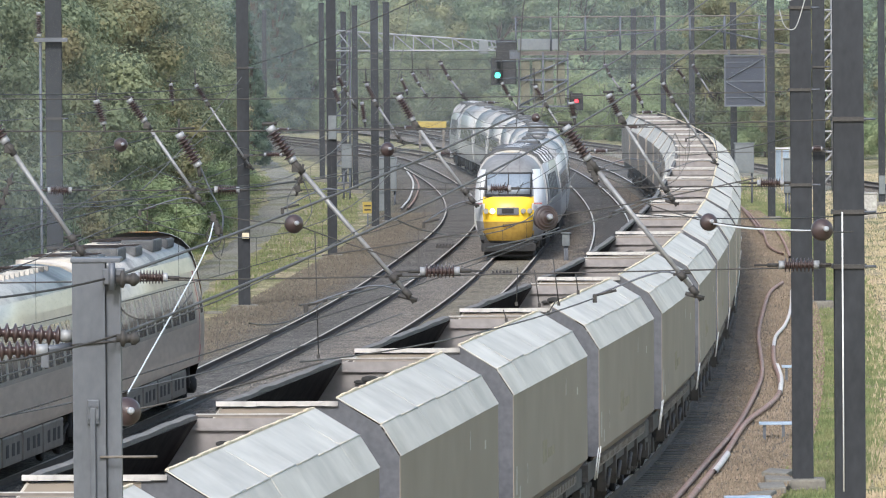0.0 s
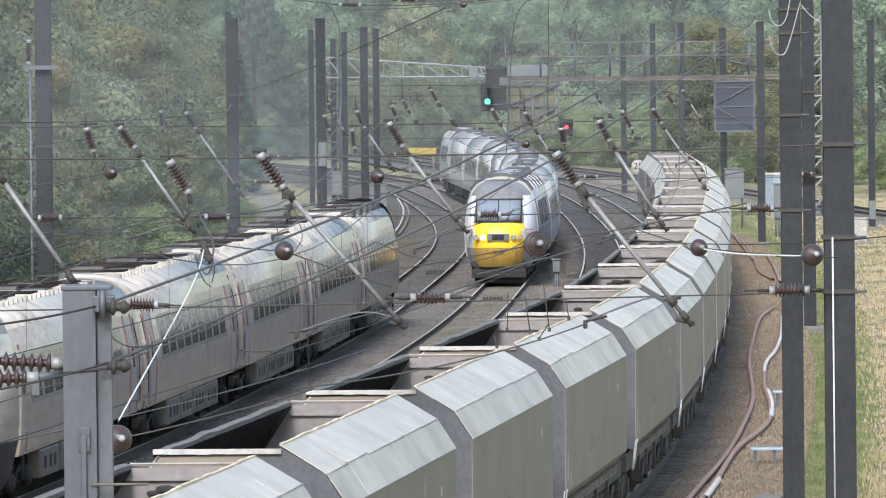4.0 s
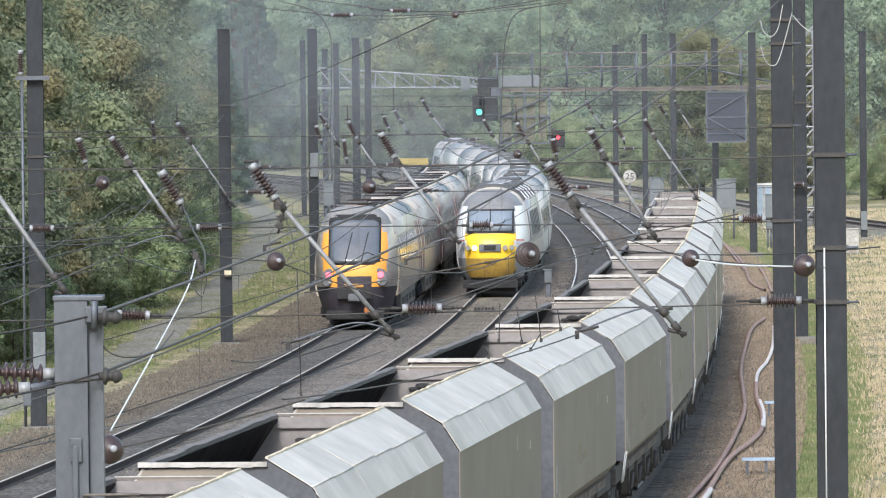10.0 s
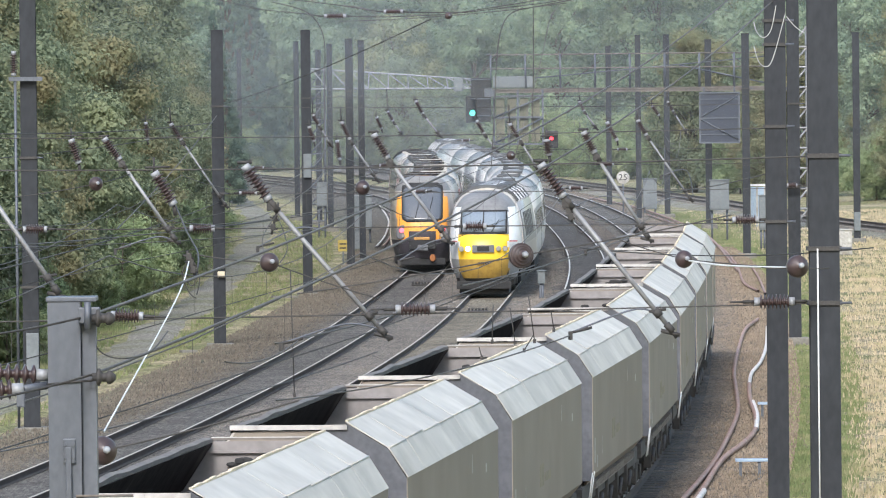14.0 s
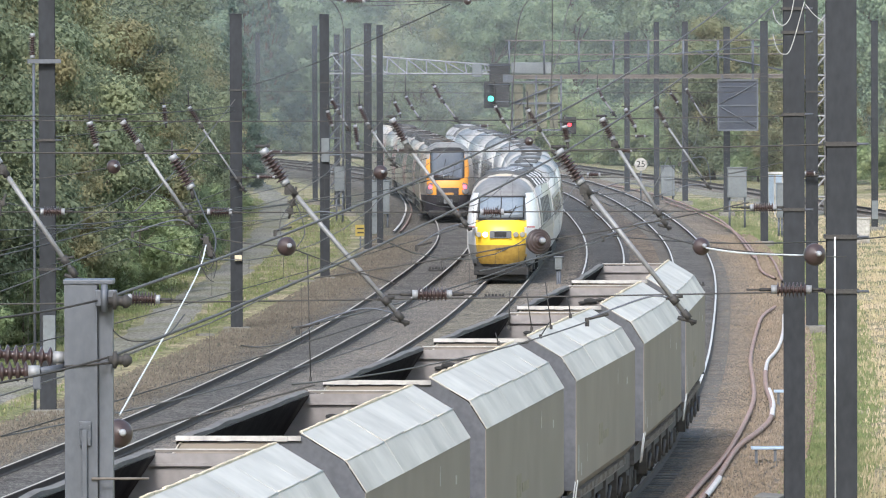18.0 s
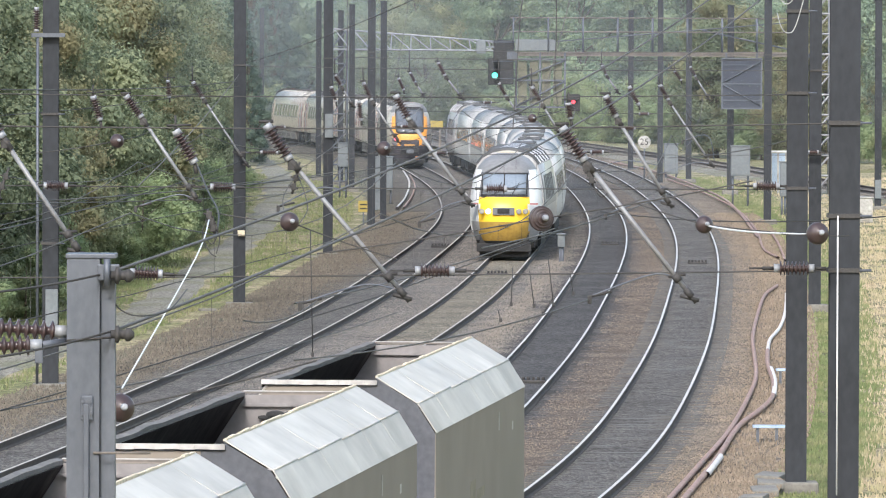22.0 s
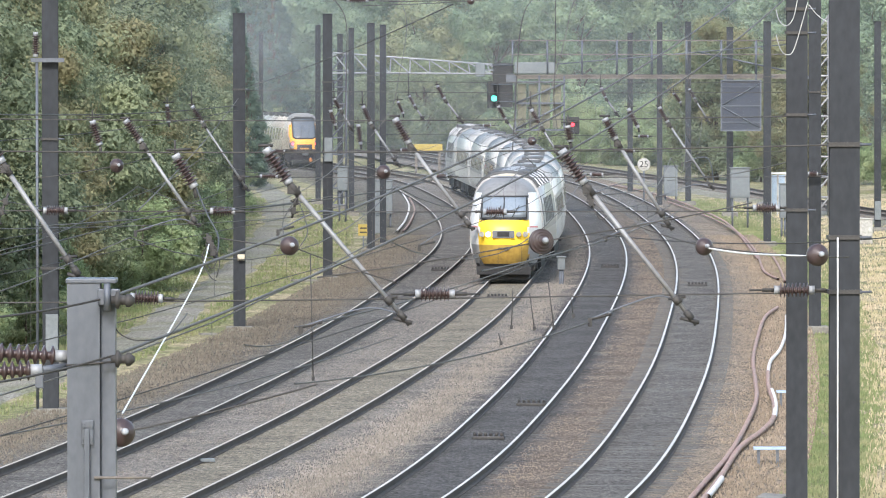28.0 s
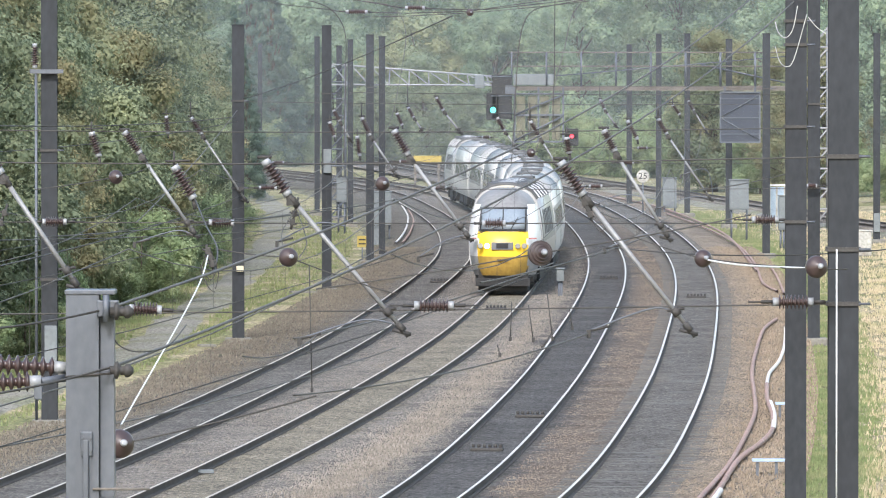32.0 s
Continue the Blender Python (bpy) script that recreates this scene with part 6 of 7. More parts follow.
# bent steady arms at the feet of the struts
build_arm([(-1.98, 113.00, 4.61), (-1.12, 113.00, 4.87), (-0.65, 113.00, 4.81)])
build_arm([(2.01, 113.00, 4.72), (2.93, 113.00, 5.04), (3.28, 113.00, 4.88)])
build_arm([(-3.04, 150.00, 5.13), (-2.32, 150.00, 5.47), (-1.80, 150.00, 5.42)])
build_arm([(-5.84, 155.00, 5.00), (-5.07, 155.00, 5.23), (-4.73, 155.00, 5.16)])
build_arm([(-0.47, 155.00, 4.73), (0.06, 155.00, 5.05), (0.47, 155.00, 5.16)])
build_arm([(3.06, 155.00, 4.89), (3.81, 155.00, 5.16), (4.21, 155.00, 5.13)])
build_arm([(4.57, 254.00, 3.94), (5.54, 254.00, 4.29), (6.59, 254.00, 4.16)])
build_arm([(7.38, 254.00, 4.90), (8.16, 254.00, 5.07), (8.37, 254.00, 4.29)])
build_arm([(6.59, 254.00, 3.85), (7.73, 254.00, 4.23), (8.30, 254.00, 4.16)])

# droppers over the contact wires
build_dropper((0.99, 118.00, 4.97), (0.97, 118.00, 4.44))
build_dropper((1.23, 118.00, 4.93), (1.30, 118.00, 4.42))
build_dropper((1.50, 118.00, 5.09), (1.58, 118.00, 4.44))
build_dropper((1.82, 118.00, 4.88), (1.86, 118.00, 4.60))
build_dropper((-1.96, 120.00, 5.45), (-1.92, 120.00, 3.62))
build_dropper((0.78, 118.00, 4.36), (0.82, 118.00, 4.21))
build_dropper((1.56, 118.00, 4.52), (1.43, 118.00, 4.31))

# ---- the near galvanised mast with its strain insulators ----
M_DUCT = mat("rusty pink cable duct", (0.27, 0.175, 0.14), 0.7, 0, 0.22, scale=2, fine=9, spots=(0.38, 0.32, 0.28), spot_at=0.68)
M_DUCTW = mat("bleached cable duct", (0.55, 0.51, 0.48), 0.6, 0, 0.15, scale=2)
M_SCREENY = mat("hazy yellow-grey mesh fill", (0.12, 0.118, 0.085), 0.9, 0, 0.3, scale=2, fine=10)
M_RUSTRAIL = mat("rust-stained steel", (0.15, 0.133, 0.118), 0.8, 0.2, 0.3, scale=2, fine=12)
M_GREENLAMP = mat("lit green signal lens", (0.08, 1.0, 0.72), 0.3, emit=1.6)
M_REDLAMP = mat("lit red signal lens", (1.0, 0.04, 0.06), 0.3, emit=1.6)
M_PLATE = mat("pale blue painted metal", (0.3, 0.38, 0.48), 0.5, 0.2, 0.12)
M_BOOM = mat("pale zinc lattice", (0.27, 0.28, 0.29), 0.6, 0.2, 0.2)
M_BOARDY = mat("yellow board", (0.33, 0.25, 0.06), 0.7, 0, 0.1)


def build_near_mast():
    mast = thing("steel_mast", pose(-2.56, 60, 0), "pale galvanised H-section mast with brown strain insulators", "catenary mast", "catenary masts")
    top = 6.74
    for x0, x1, y0, y1, nm in ((-0.195, 0.045, -0.17, -0.155, "flange"), (-0.08, -0.06, -0.155, 0.155, "web"), (-0.195, 0.045, 0.155, 0.17, "flange"), (0.05, 0.155, -0.1, -0.085, "side_channel"), (0.14, 0.155, -0.085, 0.12, "side_channel")):
        b = bmesh.new()
        box(b, x0, x1, y0, y1, -0.5, top if nm != "side_channel" else top - 0.16)
        part(nm, b, M_GALV, mast)
    b = bmesh.new()
    box(b, -0.205, 0.165, -0.18, 0.18, top, top + 0.035, bevel=0.008)
    part("cap_plate", b, M_GALV, mast)
    for z in (top - 0.1,):
        b = bmesh.new()
        box(b, 0.03, 0.19, -0.2, -0.1, z - 0.06, z + 0.06, bevel=0.01)
        rod(b, (0.1, -0.22, z - 0.1), (0.1, -0.22, z + 0.1), 0.025)
        part("bracket", b, M_GALV, mast)
    for z, x in ((top - 0.12, 0.13), (top - 0.55, 0.13)):
        b = bmesh.new()
        lathe(b, (x, -0.2, z), (x + 0.17, -0.2, z - 0.005), ((0, 0.03), (0.15, 0.03), (0.2, 0.062), (0.32, 0.066), (0.4, 0.034), (0.6, 0.034), (0.65, 0.05), (0.8, 0.05), (1, 0.02)), 14)
        part("pin_insulator", b, M_FERRO, mast, "dark grey pin insulator")
    b = bmesh.new()
    box(b, -0.09, 0.0, -0.2, -0.172, top - 1.18, top - 1.0, bevel=0.008)
    box(b, -0.07, -0.03, -0.22, -0.172, top - 1.9, top - 1.06, bevel=0.006)
    for z in (top - 1.04, top - 1.13):
        for x in (-0.075, -0.015):
            rod(b, (x, -0.22, z), (x, -0.2, z), 0.014, 6)
    part("earth_strap", b, M_GALV, mast, "bolted strap")
    b = bmesh.new()
    rod(b, (0.0, -0.19, top - 1.42), (0.42, -0.19, top - 1.42), 0.01)
    part("pin", b, M_RUSTRAIL, mast)
    b = bmesh.new()
    rod(b, (-0.2, -0.18, top - 0.6), (0.2, -0.18, top - 0.57), 0.008)
    part("band", b, M_FERRO, mast)
    b = bmesh.new()
    box(b, -0.6, 0.5, -0.6, 0.6, -0.7, -0.2, bevel=0.05)
    part("foot", b, M_CONC, mast, "concrete foot")
    for a, c in (((-0.85, -0.15, 6.24), (-0.2, -0.05, 6.2)), ((-0.98, -0.35, 6.1), (-0.37, -0.3, 6.11))):
        insulator(mast, a, c, 0.075)
    b = bmesh.new()
    rod(b, (-0.38, -0.3, 6.11), (-0.2, -0.1, 6.13), 0.03)
    box(b, -0.42, -0.36, -0.33, -0.27, 5.98, 6.08, bevel=0.008)
    part("shackle", b, M_GALV, mast)
    return mast


build_near_mast()

# ---- fittings on the dark masts ----


def mast_box(x, y, z, w, d, h, m, label, name="junction_box"):
    b = bmesh.new()
    box(b, x - w / 2, x + w / 2, y - d / 2, y + d / 2, z, z + h, bevel=0.015)
    return tagged(part(name, b, m), label, "line fitting", "mast fittings")


def mast_band(x, y, z, wide, label="steel band clamp round a mast"):
    t = thing("mast_clamp", pose(x, y, z), label, "line fitting", "mast fittings")
    b = bmesh.new()
    box(b, -wide / 2 - 0.03, wide / 2 + 0.03, -wide / 2 - 0.03, wide / 2 + 0.03, -0.03, 0.03)
    part("band", b, M_FERRO, t)
    b = bmesh.new()
    rod(b, (wide / 2, -wide / 2 - 0.03, 0), (wide / 2 + 0.16, -wide / 2 - 0.03, 0), 0.018)
    part("bolt", b, M_GALV, t)


for x, y, z, w in ((5.52, 113, 7.13, 0.41), (5.52, 113, 5.1, 0.41), (5.52, 113, 5.85, 0.41), (6.68, 155.1, 7.2, 0.39), (6.68, 155.1, 5.4, 0.39), (6.68, 155.1, 9.2, 0.39), (6.68, 155.1, 8.75, 0.39), (11.52, 254.5, 7.1, 0.37), (11.52, 254.5, 4.5, 0.37),
                   (-9.44, 196.5, 8.2, 0.38), (-9.44, 196.5, 6.3, 0.38), (-9.44, 196.5, 3.2, 0.38), (-6.36, 254.5, 7.2, 0.37), (-6.36, 254.5, 4.5, 0.37), (-4.4, 310, 7.2, 0.36), (-4.4, 310, 4.6, 0.36), (-3.15, 353.6, 7.3, 0.33), (14.44, 366, 7.2, 0.33)):
    mast_band(x, y, z, w)
b = bmesh.new()
rod(b, (5.42, 112.76, 2.0), (5.42, 112.76, 5.85), 0.011)
tagged(part("earth_cable", b, M_WHITE), "pale earth cable down a dark mast", "cable")
t = thing("insulator_bracket", pose(-9.44, 196.3, 8.2), "short bracket with a brown insulator on a dark mast", "line fitting", "mast fittings")
b = bmesh.new()
box(b, -0.45, 0.35, -0.2, -0.1, -0.06, 0.04)
part("arm", b, M_GALV, t)
insulator(t, (-0.33, -0.15, 0.06), (-0.33, -0.15, 0.66), 0.1)
b = bmesh.new()
rod(b, (-0.3, -0.15, -8.4), (-0.3, -0.15, -0.05), 0.035)
part("down_pipe", b, M_GALV, t)
for x, y, z in ((-6.3, 254.2, 1.9),):
    mast_box(x, y, z, 0.22, 0.06, 0.18, M_ORANGEDUST, "small rusty number plate on a mast", "plate")
for x, y, z in ((-9.4, 196.25, 1.2), (-4.37, 309.75, 4.2), (20.9, 394.6, 0.2)):
    mast_box(x, y, z, 0.3, 0.08, 0.9, M_BOXGREY, "pale grey patch plate on a mast", "plate")

# ---- signal gantry across the far tracks ----


def lattice(bm, a, b, c, d, n, r):
    """Two chords a-b and c-d with zigzag bracing."""
    a, b, c, d = (Vector(v) for v in (a, b, c, d))
    rod(bm, a, b, r * 1.5, 6)
    rod(bm, c, d, r * 1.5, 6)
    for k in range(n):
        p, q = a.lerp(b, k / n), c.lerp(d, (k + 1) / n)
        s = c.lerp(d, k / n)
        rod(bm, p, q, r, 5, cap=False)
        rod(bm, s, p, r, 5, cap=False)


def build_gantry():
    g = thing("signal_gantry", pose(0, 0, 0), "grey steel signal gantry with handrails across several tracks", "signal gantry")
    y, z = 430.0, 7.05
    x0, x1 = 3.4, 18.4
    for dy in (-0.6, 0.6):
        b = bmesh.new()
        box(b, x0, x1, y + dy - 0.05, y + dy + 0.05, z - 0.14, z - 0.02)
        box(b, x0, x1, y + dy - 0.12, y + dy + 0.12, z - 0.02, z + 0.03)
        box(b, x0, x1, y + dy - 0.1, y + dy + 0.1, z - 0.17, z - 0.14)
        part("girder", b, M_RUSTRAIL, g)
    b = bmesh.new()
    box(b, x0, x1, y - 0.5, y + 0.5, z + 0.03, z + 0.06)
    part("walkway", b, M_RUSTRAIL, g)
    for dy in (-0.6, 0.6):
        for k in range(9):
            x = x0 + 0.2 + k * (x1 - x0 - 0.4) / 8
            b = bmesh.new()
            rod(b, (x, y + dy, z), (x, y + dy, z + 1.85), 0.045, 6)
            part("rail_post", b, M_GALV, g)
        for h, m in ((1.83, M_RUSTRAIL), (1.1, M_RUSTRAIL)):
            b = bmesh.new()
            rod(b, (x0, y + dy, z + h), (x1, y + dy, z + h), 0.035, 6)
            part("handrail", b, m, g)
    b = bmesh.new()
    rod(b, (x0 + 2.5, y - 0.6, z + 0.6), (x1, y - 0.6, z + 1.65), 0.03, 6)
    part("cable_run", b, M_GALV, g)
    b = bmesh.new()                                   # lattice tower at the east end
    for dx in (0, 0.9):
        lattice(b, (19.3 + dx, y - 0.6, -0.4), (19.3 + dx, y - 0.6, 10.2), (19.3 + dx, y + 0.6, -0.4), (19.3 + dx, y + 0.6, 10.2), 10, 0.05)
    lattice(b, (19.3, y - 0.6, -0.4), (19.3, y - 0.6, 10.2), (20.2, y - 0.6, -0.4), (20.2, y - 0.6, 10.2), 10, 0.06)
    part("tower", b, M_TUBE, g, "bright lattice tower")
    b = bmesh.new()
    box(b, 18.3, 19.4, y - 0.5, y + 0.5, z - 0.2, z - 0.02)
    part("tower_link", b, M_GALV, g)
    b = bmesh.new()
    lattice(b, (13.5, y - 0.3, z + 1.2), (18.6, y - 0.3, z + 0.1), (13.5, y + 0.3, z + 1.2), (18.6, y + 0.3, z + 0.1), 4, 0.03)
    part("brace", b, M_GALV, g)
    # hanging frame; boards put in for the hazy yellow-grey seen through its mesh
    f = bmesh.new()
    for x in (3.75, 5.0, 6.3):
        box(f, x - 0.05, x + 0.05, y - 0.75, y - 0.63, 4.2, z)
    for zz in (4.2, 5.6, 6.7):
        box(f, 3.7, 6.35, y - 0.74, y - 0.64, zz - 0.05, zz + 0.05)
    rod(f, (3.75, y - 0.76, 5.6), (6.3, y - 0.76, 6.65), 0.05)
    rod(f, (3.75, y - 0.76, 4.25), (6.3, y - 0.76, 5.55), 0.05)
    cage = part("cage_frame", f, M_GALV, g)
    for x in (3.85, 4.45, 5.1, 5.7):
        b = bmesh.new()
        box(b, x, x + 0.45, y - 0.6, y - 0.56, 4.3, 6.6)
        part("board", b, M_SCREENY, cage, "yellow-grey board for the haze behind the mesh")
    b = bmesh.new()                                   # pale apparatus box on the walkway
    box(b, 3.7, 5.8, y - 0.5, y + 0.3, z + 0.1, z + 0.7, bevel=0.04)
    part("apparatus_box", b, M_BOXGREY, g)
    return g


build_gantry()


def build_signal(x, y, z, lamp, label, big=True):
    s = thing("railway_signal", pose(x, y, z), label, "railway signal", "signals")
    b = bmesh.new()
    box(b, -0.35, 0.35, 0.0, 0.3, -0.5, 0.9 if big else 0.4, bevel=0.06)
    head = part("housing", b, M_BLACK, s)
    b = bmesh.new()
    lathe(b, (0, -0.02, 0), (0, -0.06, 0), ((0, 0.15 if big else 0.1), (1, 0.13 if big else 0.1)), 16)
    part("lens", b, lamp, head, "lit lens")
    b = bmesh.new()
    rows = [[b.verts.new((r * math.cos(math.pi * k / 8), y, r * math.sin(math.pi * k / 8))) for k in range(9)] for r, y in ((0.24, 0), (0.24, -0.3), (0.22, -0.3), (0.22, 0))]
    for ra, rb in zip(rows, rows[1:]):
        for k in range(8):
            b.faces.new((ra[k], ra[k + 1], rb[k + 1], rb[k]))
    part("hood", b, M_BLACK, head)
    return s


build_signal(2.62, 428.6, 5.86, M_GREENLAMP, "black colour-light signal showing green under a gantry")
build_signal(6.72, 427.5, 4.5, M_REDLAMP, "small black signal showing red under a gantry", False)
t = thing("apparatus_case", pose(3.1, 429, 5.4), "dark tall apparatus case hung at the end of the gantry", "cabinet")
b = bmesh.new()
box(b, -0.55, 0.5, -0.4, 0.4, 0.0, 2.3, bevel=0.04)
part("case", b, M_BLACK, t)
b = bmesh.new()
box(b, 0.15, 0.6, -0.45, -0.4, 1.3, 1.75)
part("frame", b, M_GALV, t)
for z in (0.3, 1.2, 2.2):
    b = bmesh.new()
    rod(b, (-0.6, -0.42, z), (0.6, -0.42, z), 0.03)
    part("rail", b, M_GALV, t)
b = bmesh.new()
box(b, -1.45, -0.95, -0.6, -0.2, 1.6, 2.3, bevel=0.05)
box(b, -0.95, -0.5, -0.45, -0.35, 1.9, 1.98)
part("side_box", b, M_BOXGREY, t, "small pale equipment box")

# back of a large sign hung under the gantry
s = thing("sign_board", pose(15.55, 428.9, 4.13), "back of a large slate-grey sign board with a bright frame", "sign")
b = bmesh.new()
box(b, -1.05, 1.05, 0, 0.06, 0, 2.7)
part("panel", b, M_SIGNBACK, s)
for x0, x1, z0, z1 in ((-1.07, -0.99, 0, 2.7), (0.99, 1.07, 0, 2.7), (-0.99, 0.99, 0, 0.08), (-0.99, 0.99, 2.62, 2.7), (-0.99, 0.99, 1.3, 1.36), (-0.99, 0.99, 0.45, 0.5), (-0.99, 0.99, 2.3, 2.34)):
    b = bmesh.new()
    box(b, x0, x1, -0.06, -0.004, z0, z1)
    part("frame_bar", b, M_GALV, s)
for a, c in (((-0.97, -0.05, 1.4), (0.97, -0.05, 2.5)), ((-0.97, -0.05, 1.28), (0.97, -0.05, 0.2))):
    b = bmesh.new()
    rod(b, a, c, 0.035, 6)
    part("diagonal_bar", b, M_GALV, s)
for x in (-0.8, 0.8):
    b = bmesh.new()
    box(b, x - 0.05, x + 0.05, 0.3, 0.42, 2.4, 2.95)
    box(b, x - 0.05, x + 0.05, 0.06, 0.3, 2.45, 2.55)
    part("hanger", b, M_GALV, s)

# lattice boom between two masts west of the gantry
bm_t = thing("lattice_boom", pose(0, 0, 0), "pale lattice boom spanning the tracks between masts", "overhead line")
b = bmesh.new()
for y in (444, 445):
    lattice(b, (-6.0, y, 8.25), (3.4, y, 7.55), (-6.2, y, 7.15), (3.6, y, 7.1), 9, 0.032)
part("boom", b, M_BOOM, bm_t)
b = bmesh.new()
for x in (-6.1, -5.3):
    rod(b, (x, 444.5, -0.4), (x, 444.5, 8.3), 0.07, 6)
lattice(b, (-6.1, 444.5, 0), (-6.1, 444.5, 8.2), (-5.3, 444.5, 0), (-5.3, 444.5, 8.2), 9, 0.04)
part("leg", b, M_GALV, bm_t)

# ---- cabinets, posts and small signs beside the line ----


def cabinet(x, y, w, d, h, m, label, legs=0.0, name="equipment_cabinet"):
    c = thing(name, pose(x, y, -0.4), label, "cabinet", "trackside cabinets")
    b = bmesh.new()
    box(b, -w / 2, w / 2, -d / 2, d / 2, legs, legs + h, bevel=0.03)
    body = part("body", b, m, c)
    b = bmesh.new()
    box(b, -w / 2 + 0.04, w / 2 - 0.04, -d / 2 - 0.02, -d / 2 - 0.003, legs + 0.08, legs + h - 0.08, bevel=0.008)
    part("door", b, m, body)
    b = bmesh.new()
    box(b, -w / 2 - 0.04, w / 2 + 0.04, -d / 2 - 0.05, d / 2 + 0.04, legs + h, legs + h + 0.05, bevel=0.01)
    part("lid", b, m, body)
    if legs:
        for sx in (-1, 1):
            b = bmesh.new()
            rod(b, (sx * (w / 2 - 0.1), 0, -0.2), (sx * (w / 2 - 0.1), 0, legs), 0.05)
            part("leg", b, M_GALV, c)
    else:
        b = bmesh.new()
        box(b, -w / 2 - 0.05, w / 2 + 0.05, -d / 2 - 0.05, d / 2 + 0.05, -0.15, 0.02)
        part("plinth", b, M_CONC, c)
    return c


cabinet(-2.95, 401, 0.85, 0.6, 1.6, M_BOXGREY, "grey steel equipment cabinet on legs by the masts", 0.8)
cabinet(-5.2, 420, 0.52, 0.4, 1.2, M_BOXGREY, "narrow grey equipment cabinet on tall legs", 1.6)
cabinet(14.6, 404, 0.95, 0.5, 1.45, M_BOXGREY, "grey equipment cabinet on two posts in the grass", 1.5)
cabinet(13.0, 470, 0.8, 0.5, 1.7, M_BOXGREY, "pale grey equipment cabinet by the far tracks", 0.4)
cabinet(15.9, 384, 0.35, 0.3, 1.6, M_BOXGREY, "narrow pale relay cabinet in the grass", 0.9)
cabinet(19.0, 372, 0.9, 0.6, 1.1, M_MARK, "off-white equipment cabinet in the grass")
cabinet(4.3, 300.5, 0.28, 0.25, 0.45, M_BOXGREY, "small ground signal box on a post beside the track", 0.75)
cabinet(-3.2, 392, 0.5, 0.4, 0.9, M_BOXGREY, "small grey cabinet behind a mast")
f = thing("bus_shelter_frame", pose(17.7, 434, -0.4), "white-framed glazed equipment shelter", "shelter")
for x in (-0.4, -0.02, 0.4):
    b = bmesh.new()
    box(b, x - 0.05, x + 0.05, -0.05, 0.05, 0, 2.2)
    part("post", b, M_MARK, f)
b = bmesh.new()
box(b, -0.45, 0.45, -0.06, 0.06, 2.2, 2.3)
part("top_bar", b, M_WHITE, f)
b = bmesh.new()
box(b, -0.36, 0.36, 0.0, 0.03, 0.3, 2.15)
part("pane", b, M_PLATE, f)

r = thing("speed_sign", pose(11.15, 457, -0.4), "round white speed board reading 25 on a post", "sign")
b = bmesh.new()
rod(b, (0, 0, -0.2), (0, 0, 2.1), 0.04)
part("post", b, M_GALV, r)
b = bmesh.new()
lathe(b, (0, -0.03, 2.4), (0, -0.06, 2.4), ((0, 0.36), (1, 0.36)), 24)
disc = part("disc", b, M_MARK, r)
txt = bpy.data.curves.new("numeral", "FONT")
txt.body, txt.size, txt.align_x, txt.align_y = "25", 0.5, "CENTER", "CENTER"
txt.materials.append(M_BLACK)
tx = new("numeral", txt)
tx.parent, tx.matrix_basis = disc, pose(0, -0.068, 2.4, 90, 0, 0)
y_sign = thing("marker_board", pose(-3.55, 360, -0.4), "small yellow marker board with dark bars on a post", "sign")
b = bmesh.new()
rod(b, (0, 0, -0.2), (0, 0, 0.7), 0.03)
part("post", b, M_GALV, y_sign)
b = bmesh.new()
box(b, -0.22, 0.22, -0.05, -0.02, 0.65, 1.15, bevel=0.005)
bd = part("board", b, M_BOARDY, y_sign)
for z in (0.8, 0.98):
    b = bmesh.new()
    box(b, -0.15, 0.15, -0.056, -0.052, z - 0.03, z + 0.03)
    part("dark_bar", b, M_BLACK, bd)
bs = thing("buffer_stop", pose(-1.1, 560, 0), "yellow beam of a buffer stop behind the train", "buffer stop")
b = bmesh.new()
box(b, -1.0, 1.0, -0.15, 0.15, 1.5, 1.95, bevel=0.03)
part("beam", b, M_BOARDY, bs)
for x in (-0.8, 0.8):
    b = bmesh.new()
    box(b, x - 0.08, x + 0.08, -0.1, 0.1, -0.4, 1.5)
    part("post", b, M_RUSTRAIL, bs)

# ---- cable ducts and their stands on the east shoulder ----


def duct(pts, r, m, label):
    a, c = Vector(pts[0]), Vector(pts[1])
    if a.y < 147:
        pts = [a + (a - c) * 1.5] + pts
    bm = bmesh.new()
    tube(bm, smooth_path(pts, 8), r, 8)
    return tagged(part("cable_duct", bm, m), label, "cable duct", "cable ducts")


# ---- distance haze shells over the far tracks, diesel smoke behind the departing unit ----


